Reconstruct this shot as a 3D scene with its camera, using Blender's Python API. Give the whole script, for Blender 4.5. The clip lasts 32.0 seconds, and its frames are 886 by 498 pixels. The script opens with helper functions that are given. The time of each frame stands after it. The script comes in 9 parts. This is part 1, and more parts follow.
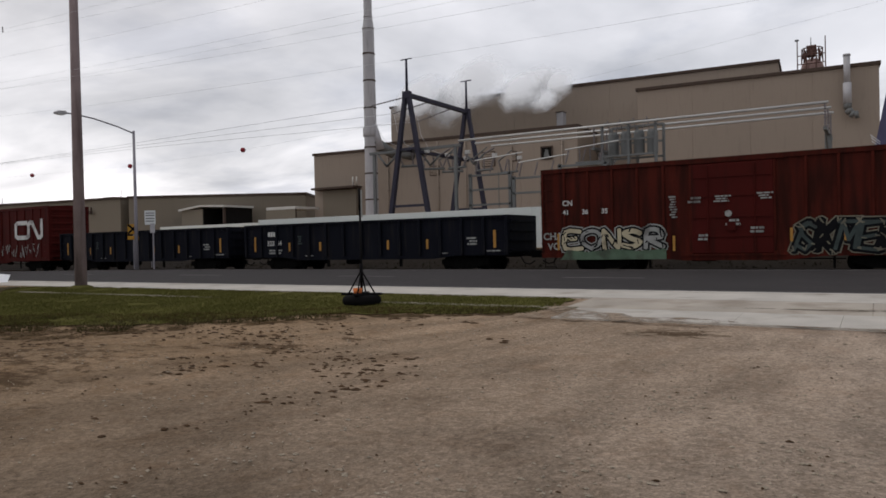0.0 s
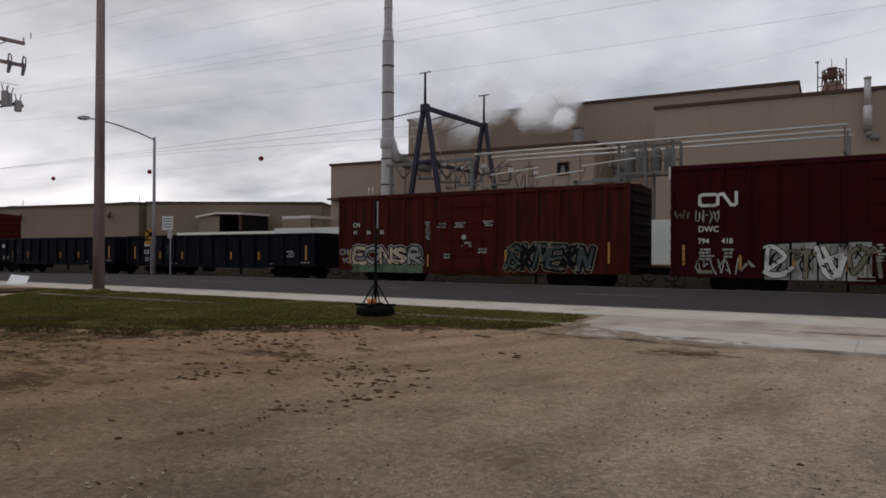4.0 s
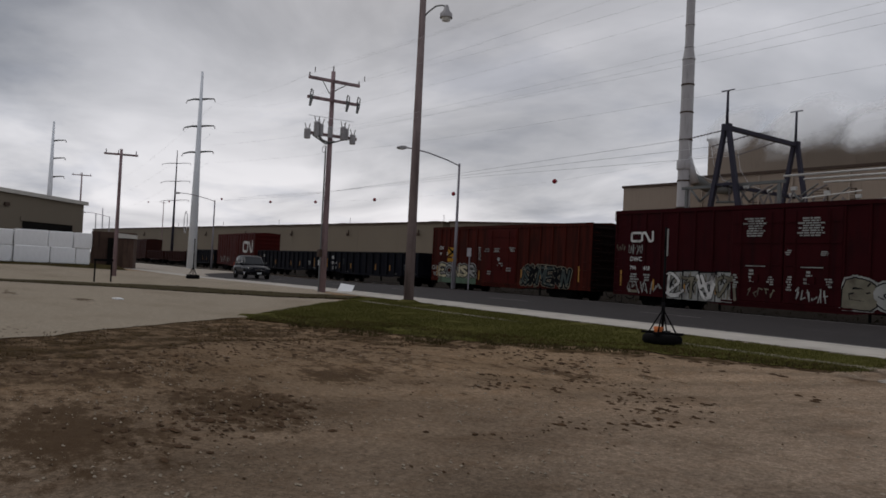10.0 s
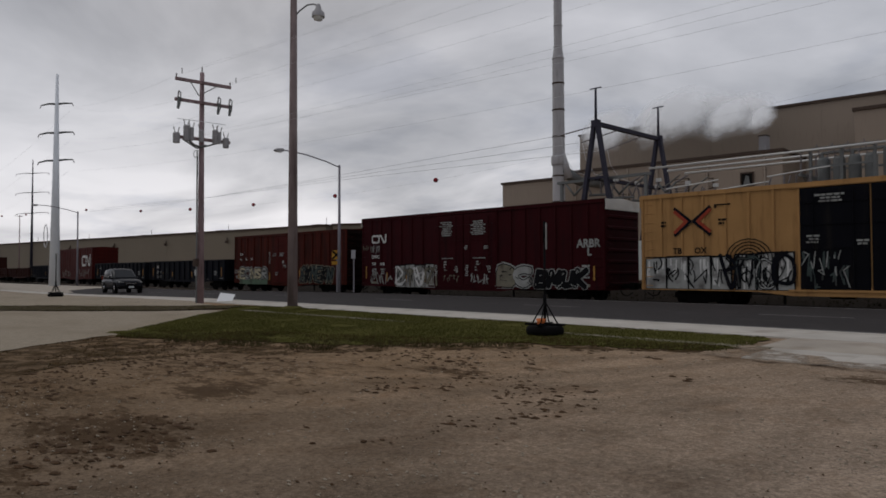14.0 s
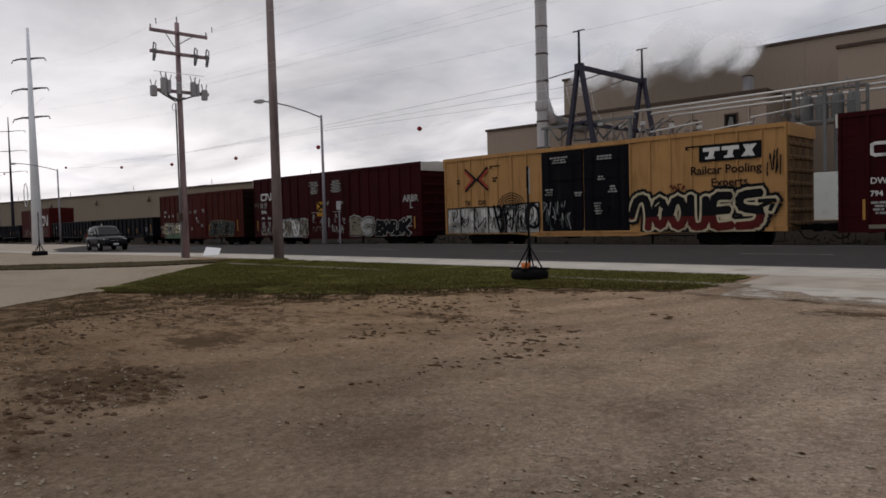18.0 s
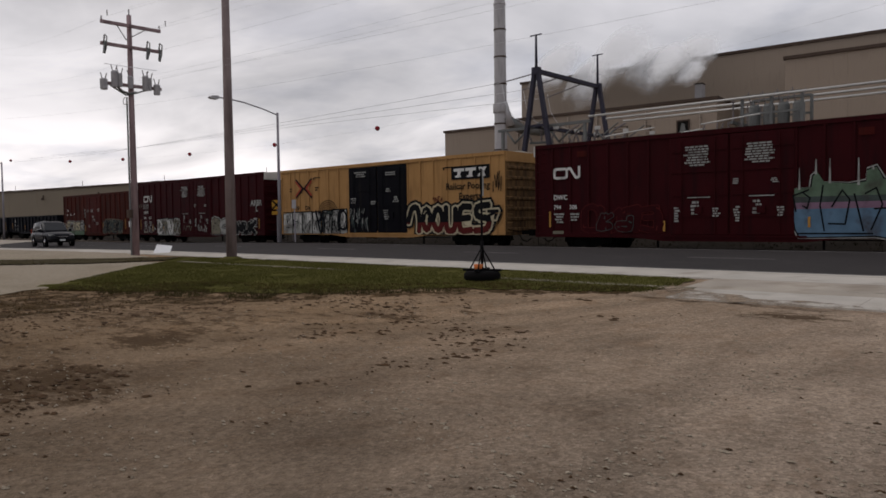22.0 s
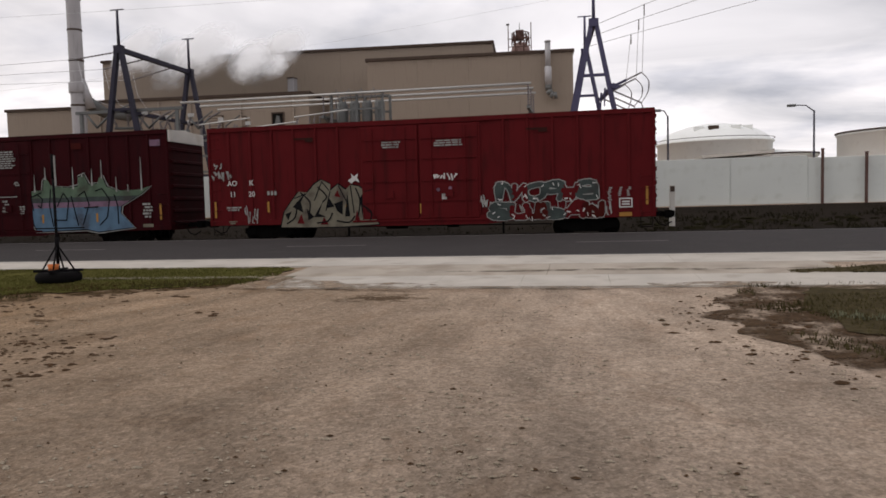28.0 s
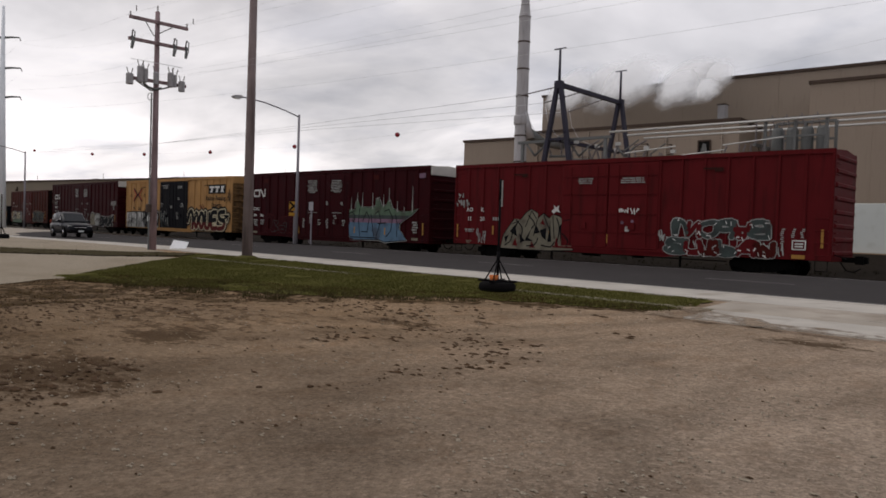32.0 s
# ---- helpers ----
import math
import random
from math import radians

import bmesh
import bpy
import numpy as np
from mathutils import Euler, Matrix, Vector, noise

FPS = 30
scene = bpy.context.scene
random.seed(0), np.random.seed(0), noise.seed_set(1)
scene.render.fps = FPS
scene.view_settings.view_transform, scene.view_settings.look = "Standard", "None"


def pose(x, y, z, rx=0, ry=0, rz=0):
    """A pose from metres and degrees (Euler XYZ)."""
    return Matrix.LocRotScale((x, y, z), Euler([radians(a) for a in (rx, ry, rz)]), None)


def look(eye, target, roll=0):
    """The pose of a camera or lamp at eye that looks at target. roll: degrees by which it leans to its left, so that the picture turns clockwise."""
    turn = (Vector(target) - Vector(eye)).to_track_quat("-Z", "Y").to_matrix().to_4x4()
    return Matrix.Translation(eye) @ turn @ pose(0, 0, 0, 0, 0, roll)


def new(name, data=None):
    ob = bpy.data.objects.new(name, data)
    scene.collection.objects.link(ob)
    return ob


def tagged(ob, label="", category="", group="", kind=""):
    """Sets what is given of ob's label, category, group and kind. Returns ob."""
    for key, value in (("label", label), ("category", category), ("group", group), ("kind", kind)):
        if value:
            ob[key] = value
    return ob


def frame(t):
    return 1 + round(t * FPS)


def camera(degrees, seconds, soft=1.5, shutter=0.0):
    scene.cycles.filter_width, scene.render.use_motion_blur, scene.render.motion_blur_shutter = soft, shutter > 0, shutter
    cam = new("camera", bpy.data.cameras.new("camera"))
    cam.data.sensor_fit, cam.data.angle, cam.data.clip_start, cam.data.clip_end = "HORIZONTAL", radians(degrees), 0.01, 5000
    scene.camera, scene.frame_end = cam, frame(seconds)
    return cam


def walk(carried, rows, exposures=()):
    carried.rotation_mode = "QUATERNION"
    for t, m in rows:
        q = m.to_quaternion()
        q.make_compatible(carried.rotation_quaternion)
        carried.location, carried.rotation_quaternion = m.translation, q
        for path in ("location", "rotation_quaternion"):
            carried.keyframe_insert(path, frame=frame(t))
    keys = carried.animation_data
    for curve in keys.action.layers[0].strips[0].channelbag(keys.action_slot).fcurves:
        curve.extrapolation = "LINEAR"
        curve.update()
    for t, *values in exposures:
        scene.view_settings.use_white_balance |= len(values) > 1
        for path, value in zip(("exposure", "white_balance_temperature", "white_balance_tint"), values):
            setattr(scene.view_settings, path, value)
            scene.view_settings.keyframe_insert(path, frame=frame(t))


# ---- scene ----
cam = camera(62.81, 32.0, soft=1.65, shutter=0.12)


def aim(t, x, y, z, yaw, pitch, roll):
    """A row of the path: the eye, with z above the rails, turned left by yaw from straight across the track."""
    a, b = radians(yaw), radians(pitch)
    eye = Vector((x, y, z))
    way = Vector((-math.sin(a) * math.cos(b), math.cos(a) * math.cos(b), math.sin(b)))
    return t, look(eye, eye + 20 * way, roll)


walk(cam, [
    aim(0.0, -0.37, 0.27, 1.45, 31.13, -0.54, -1.28),
    aim(0.5, -0.36, 0.25, 1.45, 30.89, -0.88, -1.59),
    aim(1.0, -0.36, 0.26, 1.45, 30.53, -0.95, -1.21),
    aim(1.5, -0.37, 0.28, 1.44, 30.34, -1.13, -1.44),
    aim(2.0, -0.35, 0.23, 1.45, 31.16, -0.80, -1.15),
    aim(2.5, -0.36, 0.25, 1.45, 31.25, -0.74, -1.04),
    aim(4.5, -0.32, 0.18, 1.47, 33.84, 1.17, 1.73),
    aim(5.0, -0.22, 0.17, 1.51, 42.56, 2.79, 0.58),
    aim(5.5, -0.08, -0.01, 1.47, 50.17, 1.61, -0.27),
    aim(6.0, -0.16, -0.03, 1.47, 45.30, -0.44, 1.30),
    aim(6.5, -0.19, 0.01, 1.46, 44.76, -0.25, 1.37),
    aim(7.0, -0.11, 0.17, 1.49, 42.43, 0.95, -0.35),
    aim(7.5, -0.03, 0.01, 1.52, 49.53, 2.30, 0.90),
    aim(8.0, -0.05, -0.12, 1.51, 52.21, 0.31, -1.46),
    aim(8.5, -0.00, -0.21, 1.50, 54.76, -1.87, -1.18),
    aim(9.0, 0.03, -0.19, 1.49, 55.13, -0.92, 0.22),
    aim(9.5, -0.07, -0.13, 1.51, 51.55, -0.01, 0.78),
    aim(10.0, 0.05, -0.18, 1.53, 54.85, 1.54, 2.76),
    aim(10.5, 0.00, -0.15, 1.57, 54.17, 2.05, -2.00),
    aim(11.0, -0.01, -0.08, 1.58, 48.83, 2.10, -1.70),
    aim(11.5, -0.11, -0.08, 1.57, 47.93, 2.34, -1.31),
    aim(12.0, -0.12, -0.09, 1.58, 48.08, 2.79, -0.82),
    aim(12.5, -0.04, -0.14, 1.55, 49.73, 3.00, -0.23),
    aim(13.0, -0.02, -0.11, 1.55, 49.49, 1.82, -0.29),
    aim(13.5, -0.05, -0.06, 1.55, 48.03, 2.33, -0.83),
    aim(14.0, -0.04, -0.05, 1.54, 45.79, 1.79, -0.13),
    aim(14.5, -0.02, 0.07, 1.53, 39.97, 3.17, -0.91),
    aim(15.0, 0.06, 0.09, 1.53, 37.81, 4.04, -0.61),
    aim(15.5, 0.07, 0.01, 1.48, 42.79, 0.46, -0.60),
    aim(17.5, 0.11, -0.11, 1.52, 44.44, -2.37, -0.91),
    aim(18.0, 0.05, -0.07, 1.49, 44.80, -2.22, -1.60),
    aim(18.5, 0.15, -0.15, 1.54, 45.54, -1.82, -2.10),
    aim(19.0, 0.13, -0.16, 1.53, 45.20, -1.25, -0.93),
    aim(19.5, 0.21, -0.19, 1.53, 44.96, -1.64, -0.33),
    aim(20.0, 0.18, -0.18, 1.54, 44.61, -0.97, -0.40),
    aim(20.5, 0.12, -0.09, 1.52, 42.43, -1.42, -0.73),
    aim(21.0, 0.16, -0.12, 1.50, 43.77, -1.50, -0.26),
    aim(21.5, 0.15, -0.09, 1.52, 41.93, -1.95, 0.18),
    aim(22.0, 0.18, -0.08, 1.50, 41.43, -2.26, -0.79),
    aim(22.5, 0.14, -0.09, 1.50, 40.82, -1.32, -0.74),
    aim(23.0, 0.06, -0.07, 1.50, 40.60, -2.08, -0.81),
    aim(23.5, 0.09, -0.07, 1.50, 39.13, -3.43, 1.35),
    aim(24.0, 0.02, -0.08, 1.47, 39.10, -3.12, 2.61),
    aim(24.5, 0.06, -0.08, 1.50, 39.31, -3.94, 1.32),
    aim(25.0, 0.11, -0.08, 1.48, 40.27, -2.74, 0.19),
    aim(25.5, 0.09, -0.02, 1.46, 39.55, -2.89, 0.98),
    aim(25.6, 0.10, 0.03, 1.47, 36.00, -3.20, 1.00),
    aim(25.8, 0.15, 0.10, 1.48, 25.20, -3.75, 0.55),
    aim(26.0, 0.24, 0.15, 1.50, 14.22, -4.23, 0.22),
    aim(26.1, 0.20, 0.15, 1.50, 9.10, -4.35, -0.05),
    aim(26.3, 0.13, 0.15, 1.50, 3.75, -4.55, -0.80),
    aim(26.4, 0.10, 0.15, 1.50, 2.70, -4.62, -1.10),
    aim(26.5, 0.08, 0.15, 1.50, 2.52, -4.68, -1.34),
    aim(28.5, 0.11, 0.20, 1.49, 13.61, -3.22, -1.21),
    aim(29.0, 0.07, 0.22, 1.48, 15.63, -3.01, -0.62),
    aim(29.5, 0.07, 0.12, 1.48, 19.24, -3.13, 0.39),
    aim(30.0, 0.06, 0.06, 1.48, 24.66, -2.90, 0.91),
    aim(30.5, 0.05, 0.02, 1.48, 33.03, -2.58, 0.54),
    aim(31.0, 0.06, -0.02, 1.47, 39.98, -2.12, 2.03),
    aim(31.5, 0.09, -0.07, 1.49, 39.91, -2.83, 1.44),
    aim(32.0, 0.08, -0.05, 1.49, 42.53, -1.57, 1.90),
], exposures=[(0.0, -0.02, 6500, 10), (2.5, -0.04, 6500, 10), (5.0, -0.40, 6500, 10), (6.0, -0.37, 6500, 10), (9.0, -0.55, 6450, 10), (12.0, -0.62, 6400, 10), (13.5, -0.62, 6400, 10), (15.0, -0.45, 6450, 10), (17.5, -0.24, 6600, 11), (19.0, -0.26, 6650, 12), (25.0, -0.18, 6650, 12), (26.2, 0.18, 6850, 13), (29.0, 0.16, 6850, 13), (31.0, -0.09, 6700, 12), (32.0, -0.09, 6700, 12)])

# ---- world and light: a bright overcast sky ----
def make_world():
    w = bpy.data.worlds.new("overcast_sky")
    scene.world = w
    w.use_nodes = True
    nt = w.node_tree
    nt.nodes.clear()
    N, L = nt.nodes.new, nt.links.new
    out, bg = N("ShaderNodeOutputWorld"), N("ShaderNodeBackground")
    sky = N("ShaderNodeTexSky")
    sky.sky_type, sky.sun_disc = "NISHITA", False
    sky.sun_elevation, sky.sun_rotation = radians(38), radians(-60)
    sky.air_density, sky.dust_density = 1.0, 4.0
    co = N("ShaderNodeTexCoord")
    sep = N("ShaderNodeSeparateXYZ")
    L(co.outputs["Generated"], sep.inputs[0])
    # cloud layers seen on a flat deck: direction divided by its height
    add = N("ShaderNodeMath"); add.operation = "ADD"; add.inputs[1].default_value = 0.16
    ab = N("ShaderNodeMath"); ab.operation = "ABSOLUTE"
    L(sep.outputs[2], ab.inputs[0]); L(ab.outputs[0], add.inputs[0])
    div = N("ShaderNodeVectorMath"); div.operation = "DIVIDE"
    comb = N("ShaderNodeCombineXYZ")
    for i in range(3):
        L(add.outputs[0], comb.inputs[i])
    L(co.outputs["Generated"], div.inputs[0]); L(comb.outputs[0], div.inputs[1])
    mp = N("ShaderNodeMapping"); mp.inputs["Scale"].default_value = (0.8, 1.25, 0.9); mp.inputs["Rotation"].default_value = (0, 0, 0.5)
    mp.inputs["Location"].default_value = (3.1, 1.7, 0.4)
    L(div.outputs[0], mp.inputs[0])
    n1 = N("ShaderNodeTexNoise"); n1.inputs["Scale"].default_value = 0.9; n1.inputs["Detail"].default_value = 6; n1.inputs["Distortion"].default_value = 0.5
    n1.inputs["Roughness"].default_value = 0.52
    L(mp.outputs[0], n1.inputs["Vector"])
    r1 = N("ShaderNodeValToRGB")
    r1.color_ramp.elements[0].position, r1.color_ramp.elements[0].color = 0.32, (0.495, 0.515, 0.56, 1)
    r1.color_ramp.elements[1].position, r1.color_ramp.elements[1].color = 0.66, (1.04, 1.04, 1.08, 1)
    L(n1.outputs[0], r1.inputs[0])
    # brighter towards the horizon
    r2 = N("ShaderNodeValToRGB")
    e = r2.color_ramp.elements
    e[0].position, e[0].color = 0.0, (1.50, 1.465, 1.44, 1)
    e[1].position, e[1].color = 0.5, (0.88, 0.88, 0.90, 1)
    m = e.new(0.10); m.color = (1.23, 1.215, 1.215, 1)
    m = e.new(0.22); m.color = (0.88, 0.885, 0.905, 1)
    L(ab.outputs[0], r2.inputs[0])
    mul = N("ShaderNodeMix"); mul.data_type, mul.blend_type = "RGBA", "MULTIPLY"
    mul.inputs["Factor"].default_value = 1
    L(r1.outputs[0], mul.inputs["A"]); L(r2.outputs[0], mul.inputs["B"])
    # grey undersides of lower clouds
    n2 = N("ShaderNodeTexNoise"); n2.inputs["Scale"].default_value = 1.15; n2.inputs["Detail"].default_value = 7; n2.inputs["Roughness"].default_value = 0.55
    m2 = N("ShaderNodeMapping"); m2.inputs["Scale"].default_value = (1.0, 1.0, 1.0); m2.inputs["Location"].default_value = (7.3, 2.2, 1.9)
    L(div.outputs[0], m2.inputs[0]); L(m2.outputs[0], n2.inputs["Vector"])
    r3 = N("ShaderNodeValToRGB")
    r3.color_ramp.elements[0].position, r3.color_ramp.elements[0].color = 0.52, (1, 1, 1, 1)
    r3.color_ramp.elements[1].position, r3.color_ramp.elements[1].color = 0.66, (0.74, 0.765, 0.81, 1)
    L(n2.outputs[0], r3.inputs[0])
    mu2 = N("ShaderNodeMix"); mu2.data_type, mu2.blend_type = "RGBA", "MULTIPLY"
    mu2.inputs["Factor"].default_value = 1
    L(mul.outputs["Result"], mu2.inputs["A"]); L(r3.outputs[0], mu2.inputs["B"])
    mul = mu2
    sc = N("ShaderNodeMix"); sc.data_type, sc.blend_type = "RGBA", "MIX"
    sc.inputs["Factor"].default_value = 0.94
    dim = N("ShaderNodeMix"); dim.data_type, dim.blend_type = "RGBA", "MULTIPLY"
    dim.inputs["Factor"].default_value = 1
    dim.inputs["B"].default_value = (0.12, 0.12, 0.12, 1)
    L(sky.outputs[0], dim.inputs["A"])
    L(dim.outputs["Result"], sc.inputs["A"]); L(mul.outputs["Result"], sc.inputs["B"])
    L(sc.outputs["Result"], bg.inputs[0])
    bg.inputs[1].default_value = 0.96
    L(bg.outputs[0], out.inputs[0])


make_world()
sun = new("sun", bpy.data.lights.new("sun", "SUN"))
sun.data.energy, sun.data.angle, sun.data.color = 0.7, radians(25), (1.0, 0.97, 0.93)
sun.matrix_world = look((-40, -20, 60), (0, 0, 0))

# ---- materials ----
def material(name, color, rough=0.8, metal=0.0, var=0.25, scale=4.0, fine=60.0, bump=0.15, dirt=None, dirt_amount=0.0, streak=False, spec=0.05, per_object=0.0, dist=0.02):
    """A worn surface: two scales of noise on the base colour, an optional dirt colour, and fine relief."""
    m = bpy.data.materials.new(name)
    m.use_nodes = True
    nt = m.node_tree
    N, L = nt.nodes.new, nt.links.new
    b = nt.nodes["Principled BSDF"]
    co = N("ShaderNodeTexCoord")
    src = co.outputs["Object"]
    big = N("ShaderNodeTexNoise"); big.inputs["Scale"].default_value = scale; big.inputs["Detail"].default_value = 5
    sm = N("ShaderNodeTexNoise"); sm.inputs["Scale"].default_value = fine; sm.inputs["Detail"].default_value = 3
    L(src, big.inputs["Vector"]); L(src, sm.inputs["Vector"])
    mix = N("ShaderNodeMath"); mix.operation = "MULTIPLY_ADD"; mix.inputs[1].default_value = 0.45
    L(sm.outputs[0], mix.inputs[0]); L(big.outputs[0], mix.inputs[2])
    ramp = N("ShaderNodeValToRGB")
    c = color
    ramp.color_ramp.elements[0].position = 0.42
    ramp.color_ramp.elements[0].color = (*[v * (1 - var) for v in c], 1)
    ramp.color_ramp.elements[1].position = 1.0
    ramp.color_ramp.elements[1].color = (*[min(1, v * (1 + var)) for v in c], 1)
    L(mix.outputs[0], ramp.inputs[0])
    col = ramp.outputs[0]
    if dirt:
        dn = N("ShaderNodeTexNoise"); dn.inputs["Scale"].default_value = 1.3; dn.inputs["Detail"].default_value = 7
        if streak:
            mp = N("ShaderNodeMapping"); mp.inputs["Scale"].default_value = (3.0, 3.0, 0.35)
            L(src, mp.inputs[0]); L(mp.outputs[0], dn.inputs["Vector"])
        else:
            L(src, dn.inputs["Vector"])
        dr = N("ShaderNodeValToRGB")
        dr.color_ramp.elements[0].position, dr.color_ramp.elements[0].color = 0.62 - 0.3 * dirt_amount, (0, 0, 0, 1)
        dr.color_ramp.elements[1].position, dr.color_ramp.elements[1].color = 0.78 - 0.2 * dirt_amount, (1, 1, 1, 1)
        L(dn.outputs[0], dr.inputs[0])
        mx = N("ShaderNodeMix"); mx.data_type = "RGBA"
        mu = N("ShaderNodeMath"); mu.operation = "MULTIPLY"; mu.inputs[1].default_value = 0.8
        L(dr.outputs[0], mu.inputs[0]); L(mu.outputs[0], mx.inputs["Factor"])
        L(col, mx.inputs["A"]); mx.inputs["B"].default_value = (*dirt, 1)
        col = mx.outputs["Result"]
    if per_object:
        oi = N("ShaderNodeObjectInfo")
        mr = N("ShaderNodeMapRange"); mr.inputs["To Min"].default_value = 1 - per_object; mr.inputs["To Max"].default_value = 1 + per_object
        L(oi.outputs["Random"], mr.inputs["Value"])
        hv = N("ShaderNodeHueSaturation")
        L(mr.outputs[0], hv.inputs["Value"]); L(col, hv.inputs["Color"])
        col = hv.outputs[0]
    L(col, b.inputs["Base Color"])
    rr = N("ShaderNodeMapRange"); rr.inputs["To Min"].default_value = max(0, rough - 0.12); rr.inputs["To Max"].default_value = min(1, rough + 0.12)
    L(big.outputs[0], rr.inputs["Value"]); L(rr.outputs[0], b.inputs["Roughness"])
    b.inputs["Metallic"].default_value = metal
    b.inputs["Specular IOR Level"].default_value = spec
    if bump:
        bp = N("ShaderNodeBump"); bp.inputs["Strength"].default_value = bump; bp.inputs["Distance"].default_value = dist
        L(mix.outputs[0], bp.inputs["Height"]); L(bp.outputs[0], b.inputs["Normal"])
    return m


def gravel_material(name, light, dark, patch, stone=44.0, tracks=False, holes=False, stains=()):
    """Packed limestone gravel: stones by Voronoi cells, dust, and darker damp patches."""
    m = bpy.data.materials.new(name)
    m.use_nodes = True
    nt = m.node_tree
    N, L = nt.nodes.new, nt.links.new
    b = nt.nodes["Principled BSDF"]
    co = N("ShaderNodeTexCoord")
    src = co.outputs["Object"]
    vo = N("ShaderNodeTexVoronoi"); vo.inputs["Scale"].default_value = stone
    L(src, vo.inputs["Vector"])
    n0 = N("ShaderNodeTexNoise"); n0.inputs["Scale"].default_value = 9; n0.inputs["Detail"].default_value = 9; n0.inputs["Roughness"].default_value = 0.7
    L(src, n0.inputs["Vector"])
    n1 = N("ShaderNodeTexNoise"); n1.inputs["Scale"].default_value = 0.32; n1.inputs["Detail"].default_value = 7; n1.inputs["Roughness"].default_value = 0.62
    mp = N("ShaderNodeMapping"); mp.inputs["Scale"].default_value = (0.55, 1.0, 1.0); mp.inputs["Rotation"].default_value = (0, 0, 0.35)
    L(src, mp.inputs[0]); L(mp.outputs[0], n1.inputs["Vector"])
    r0 = N("ShaderNodeValToRGB")
    r0.color_ramp.elements[0].position, r0.color_ramp.elements[0].color = 0.3, (*dark, 1)
    r0.color_ramp.elements[1].position, r0.color_ramp.elements[1].color = 0.7, (*light, 1)
    L(n0.outputs[0], r0.inputs[0])
    hv = N("ShaderNodeMix"); hv.data_type, hv.blend_type = "RGBA", "OVERLAY"; hv.inputs["Factor"].default_value = 0.30 if tracks else 0.27
    L(r0.outputs[0], hv.inputs["A"])
    bw = N("ShaderNodeRGBToBW"); L(vo.outputs["Color"], bw.inputs[0]); L(bw.outputs[0], hv.inputs["B"])
    r1 = N("ShaderNodeValToRGB")
    r1.color_ramp.elements[0].position, r1.color_ramp.elements[0].color = 0.50, (0, 0, 0, 1)
    r1.color_ramp.elements[1].position, r1.color_ramp.elements[1].color = 0.72, (1, 1, 1, 1)
    L(n1.outputs[0], r1.inputs[0])
    mu = N("ShaderNodeMath"); mu.operation = "MULTIPLY"; mu.inputs[1].default_value = 0.45 if tracks else 0.75
    L(r1.outputs[0], mu.inputs[0])
    mx = N("ShaderNodeMix"); mx.data_type = "RGBA"; mx.inputs["B"].default_value = (*patch, 1)
    L(mu.outputs[0], mx.inputs["Factor"]); L(hv.outputs["Result"], mx.inputs["A"])
    col = mx.outputs["Result"]
    if tracks:
        # brown mottling an arm's length across
        nm = N("ShaderNodeTexNoise"); nm.inputs["Scale"].default_value = 1.9; nm.inputs["Detail"].default_value = 9; nm.inputs["Roughness"].default_value = 0.72; nm.inputs["Distortion"].default_value = 0.6
        ms = N("ShaderNodeMapping"); ms.inputs["Location"].default_value = (5.2, 8.1, 0); ms.inputs["Scale"].default_value = (1.0, 0.7, 1.0)
        L(src, ms.inputs[0]); L(ms.outputs[0], nm.inputs["Vector"])
        rm = N("ShaderNodeMapRange"); rm.interpolation_type = "SMOOTHSTEP"; rm.inputs["From Min"].default_value = 0.47; rm.inputs["From Max"].default_value = 0.70; rm.inputs["To Max"].default_value = 0.46
        L(nm.outputs[0], rm.inputs["Value"])
        mb = N("ShaderNodeMix"); mb.data_type = "RGBA"; mb.inputs["B"].default_value = (patch[0] * 1.12, patch[1] * 1.02, patch[2] * 0.96, 1)
        L(rm.outputs[0], mb.inputs["Factor"]); L(col, mb.inputs["A"])
        col = mb.outputs["Result"]
        # wheel tracks that fan out from the entrance, in dust and wet dirt
        sp = N("ShaderNodeSeparateXYZ"); L(src, sp.inputs[0])
        dy = N("ShaderNodeMath"); dy.operation = "SUBTRACT"; dy.inputs[0].default_value = 19.0; L(sp.outputs[1], dy.inputs[1])
        dx = N("ShaderNodeMath"); dx.operation = "ADD"; dx.inputs[1].default_value = 1.5; L(sp.outputs[0], dx.inputs[0])
        an = N("ShaderNodeMath"); an.operation = "ARCTAN2"; L(dx.outputs[0], an.inputs[0]); L(dy.outputs[0], an.inputs[1])
        ra = N("ShaderNodeMath"); ra.operation = "MULTIPLY"; ra.inputs[1].default_value = 0.035; L(dy.outputs[0], ra.inputs[0])
        cb = N("ShaderNodeCombineXYZ"); L(an.outputs[0], cb.inputs[0]); L(ra.outputs[0], cb.inputs[1])
        tn = N("ShaderNodeTexNoise"); tn.inputs["Scale"].default_value = 15; tn.inputs["Detail"].default_value = 5; tn.inputs["Roughness"].default_value = 0.55
        L(cb.outputs[0], tn.inputs["Vector"])
        tr = N("ShaderNodeMapRange"); tr.inputs["From Min"].default_value = 0.3; tr.inputs["From Max"].default_value = 0.7
        tr.inputs["To Min"].default_value = 0.74; tr.inputs["To Max"].default_value = 1.28
        L(tn.outputs[0], tr.inputs["Value"])
        # paler on the drive and by the entrance, less in the corner by the pale lot
        gr = N("ShaderNodeMapRange"); gr.inputs["From Min"].default_value = -5; gr.inputs["From Max"].default_value = 0.8
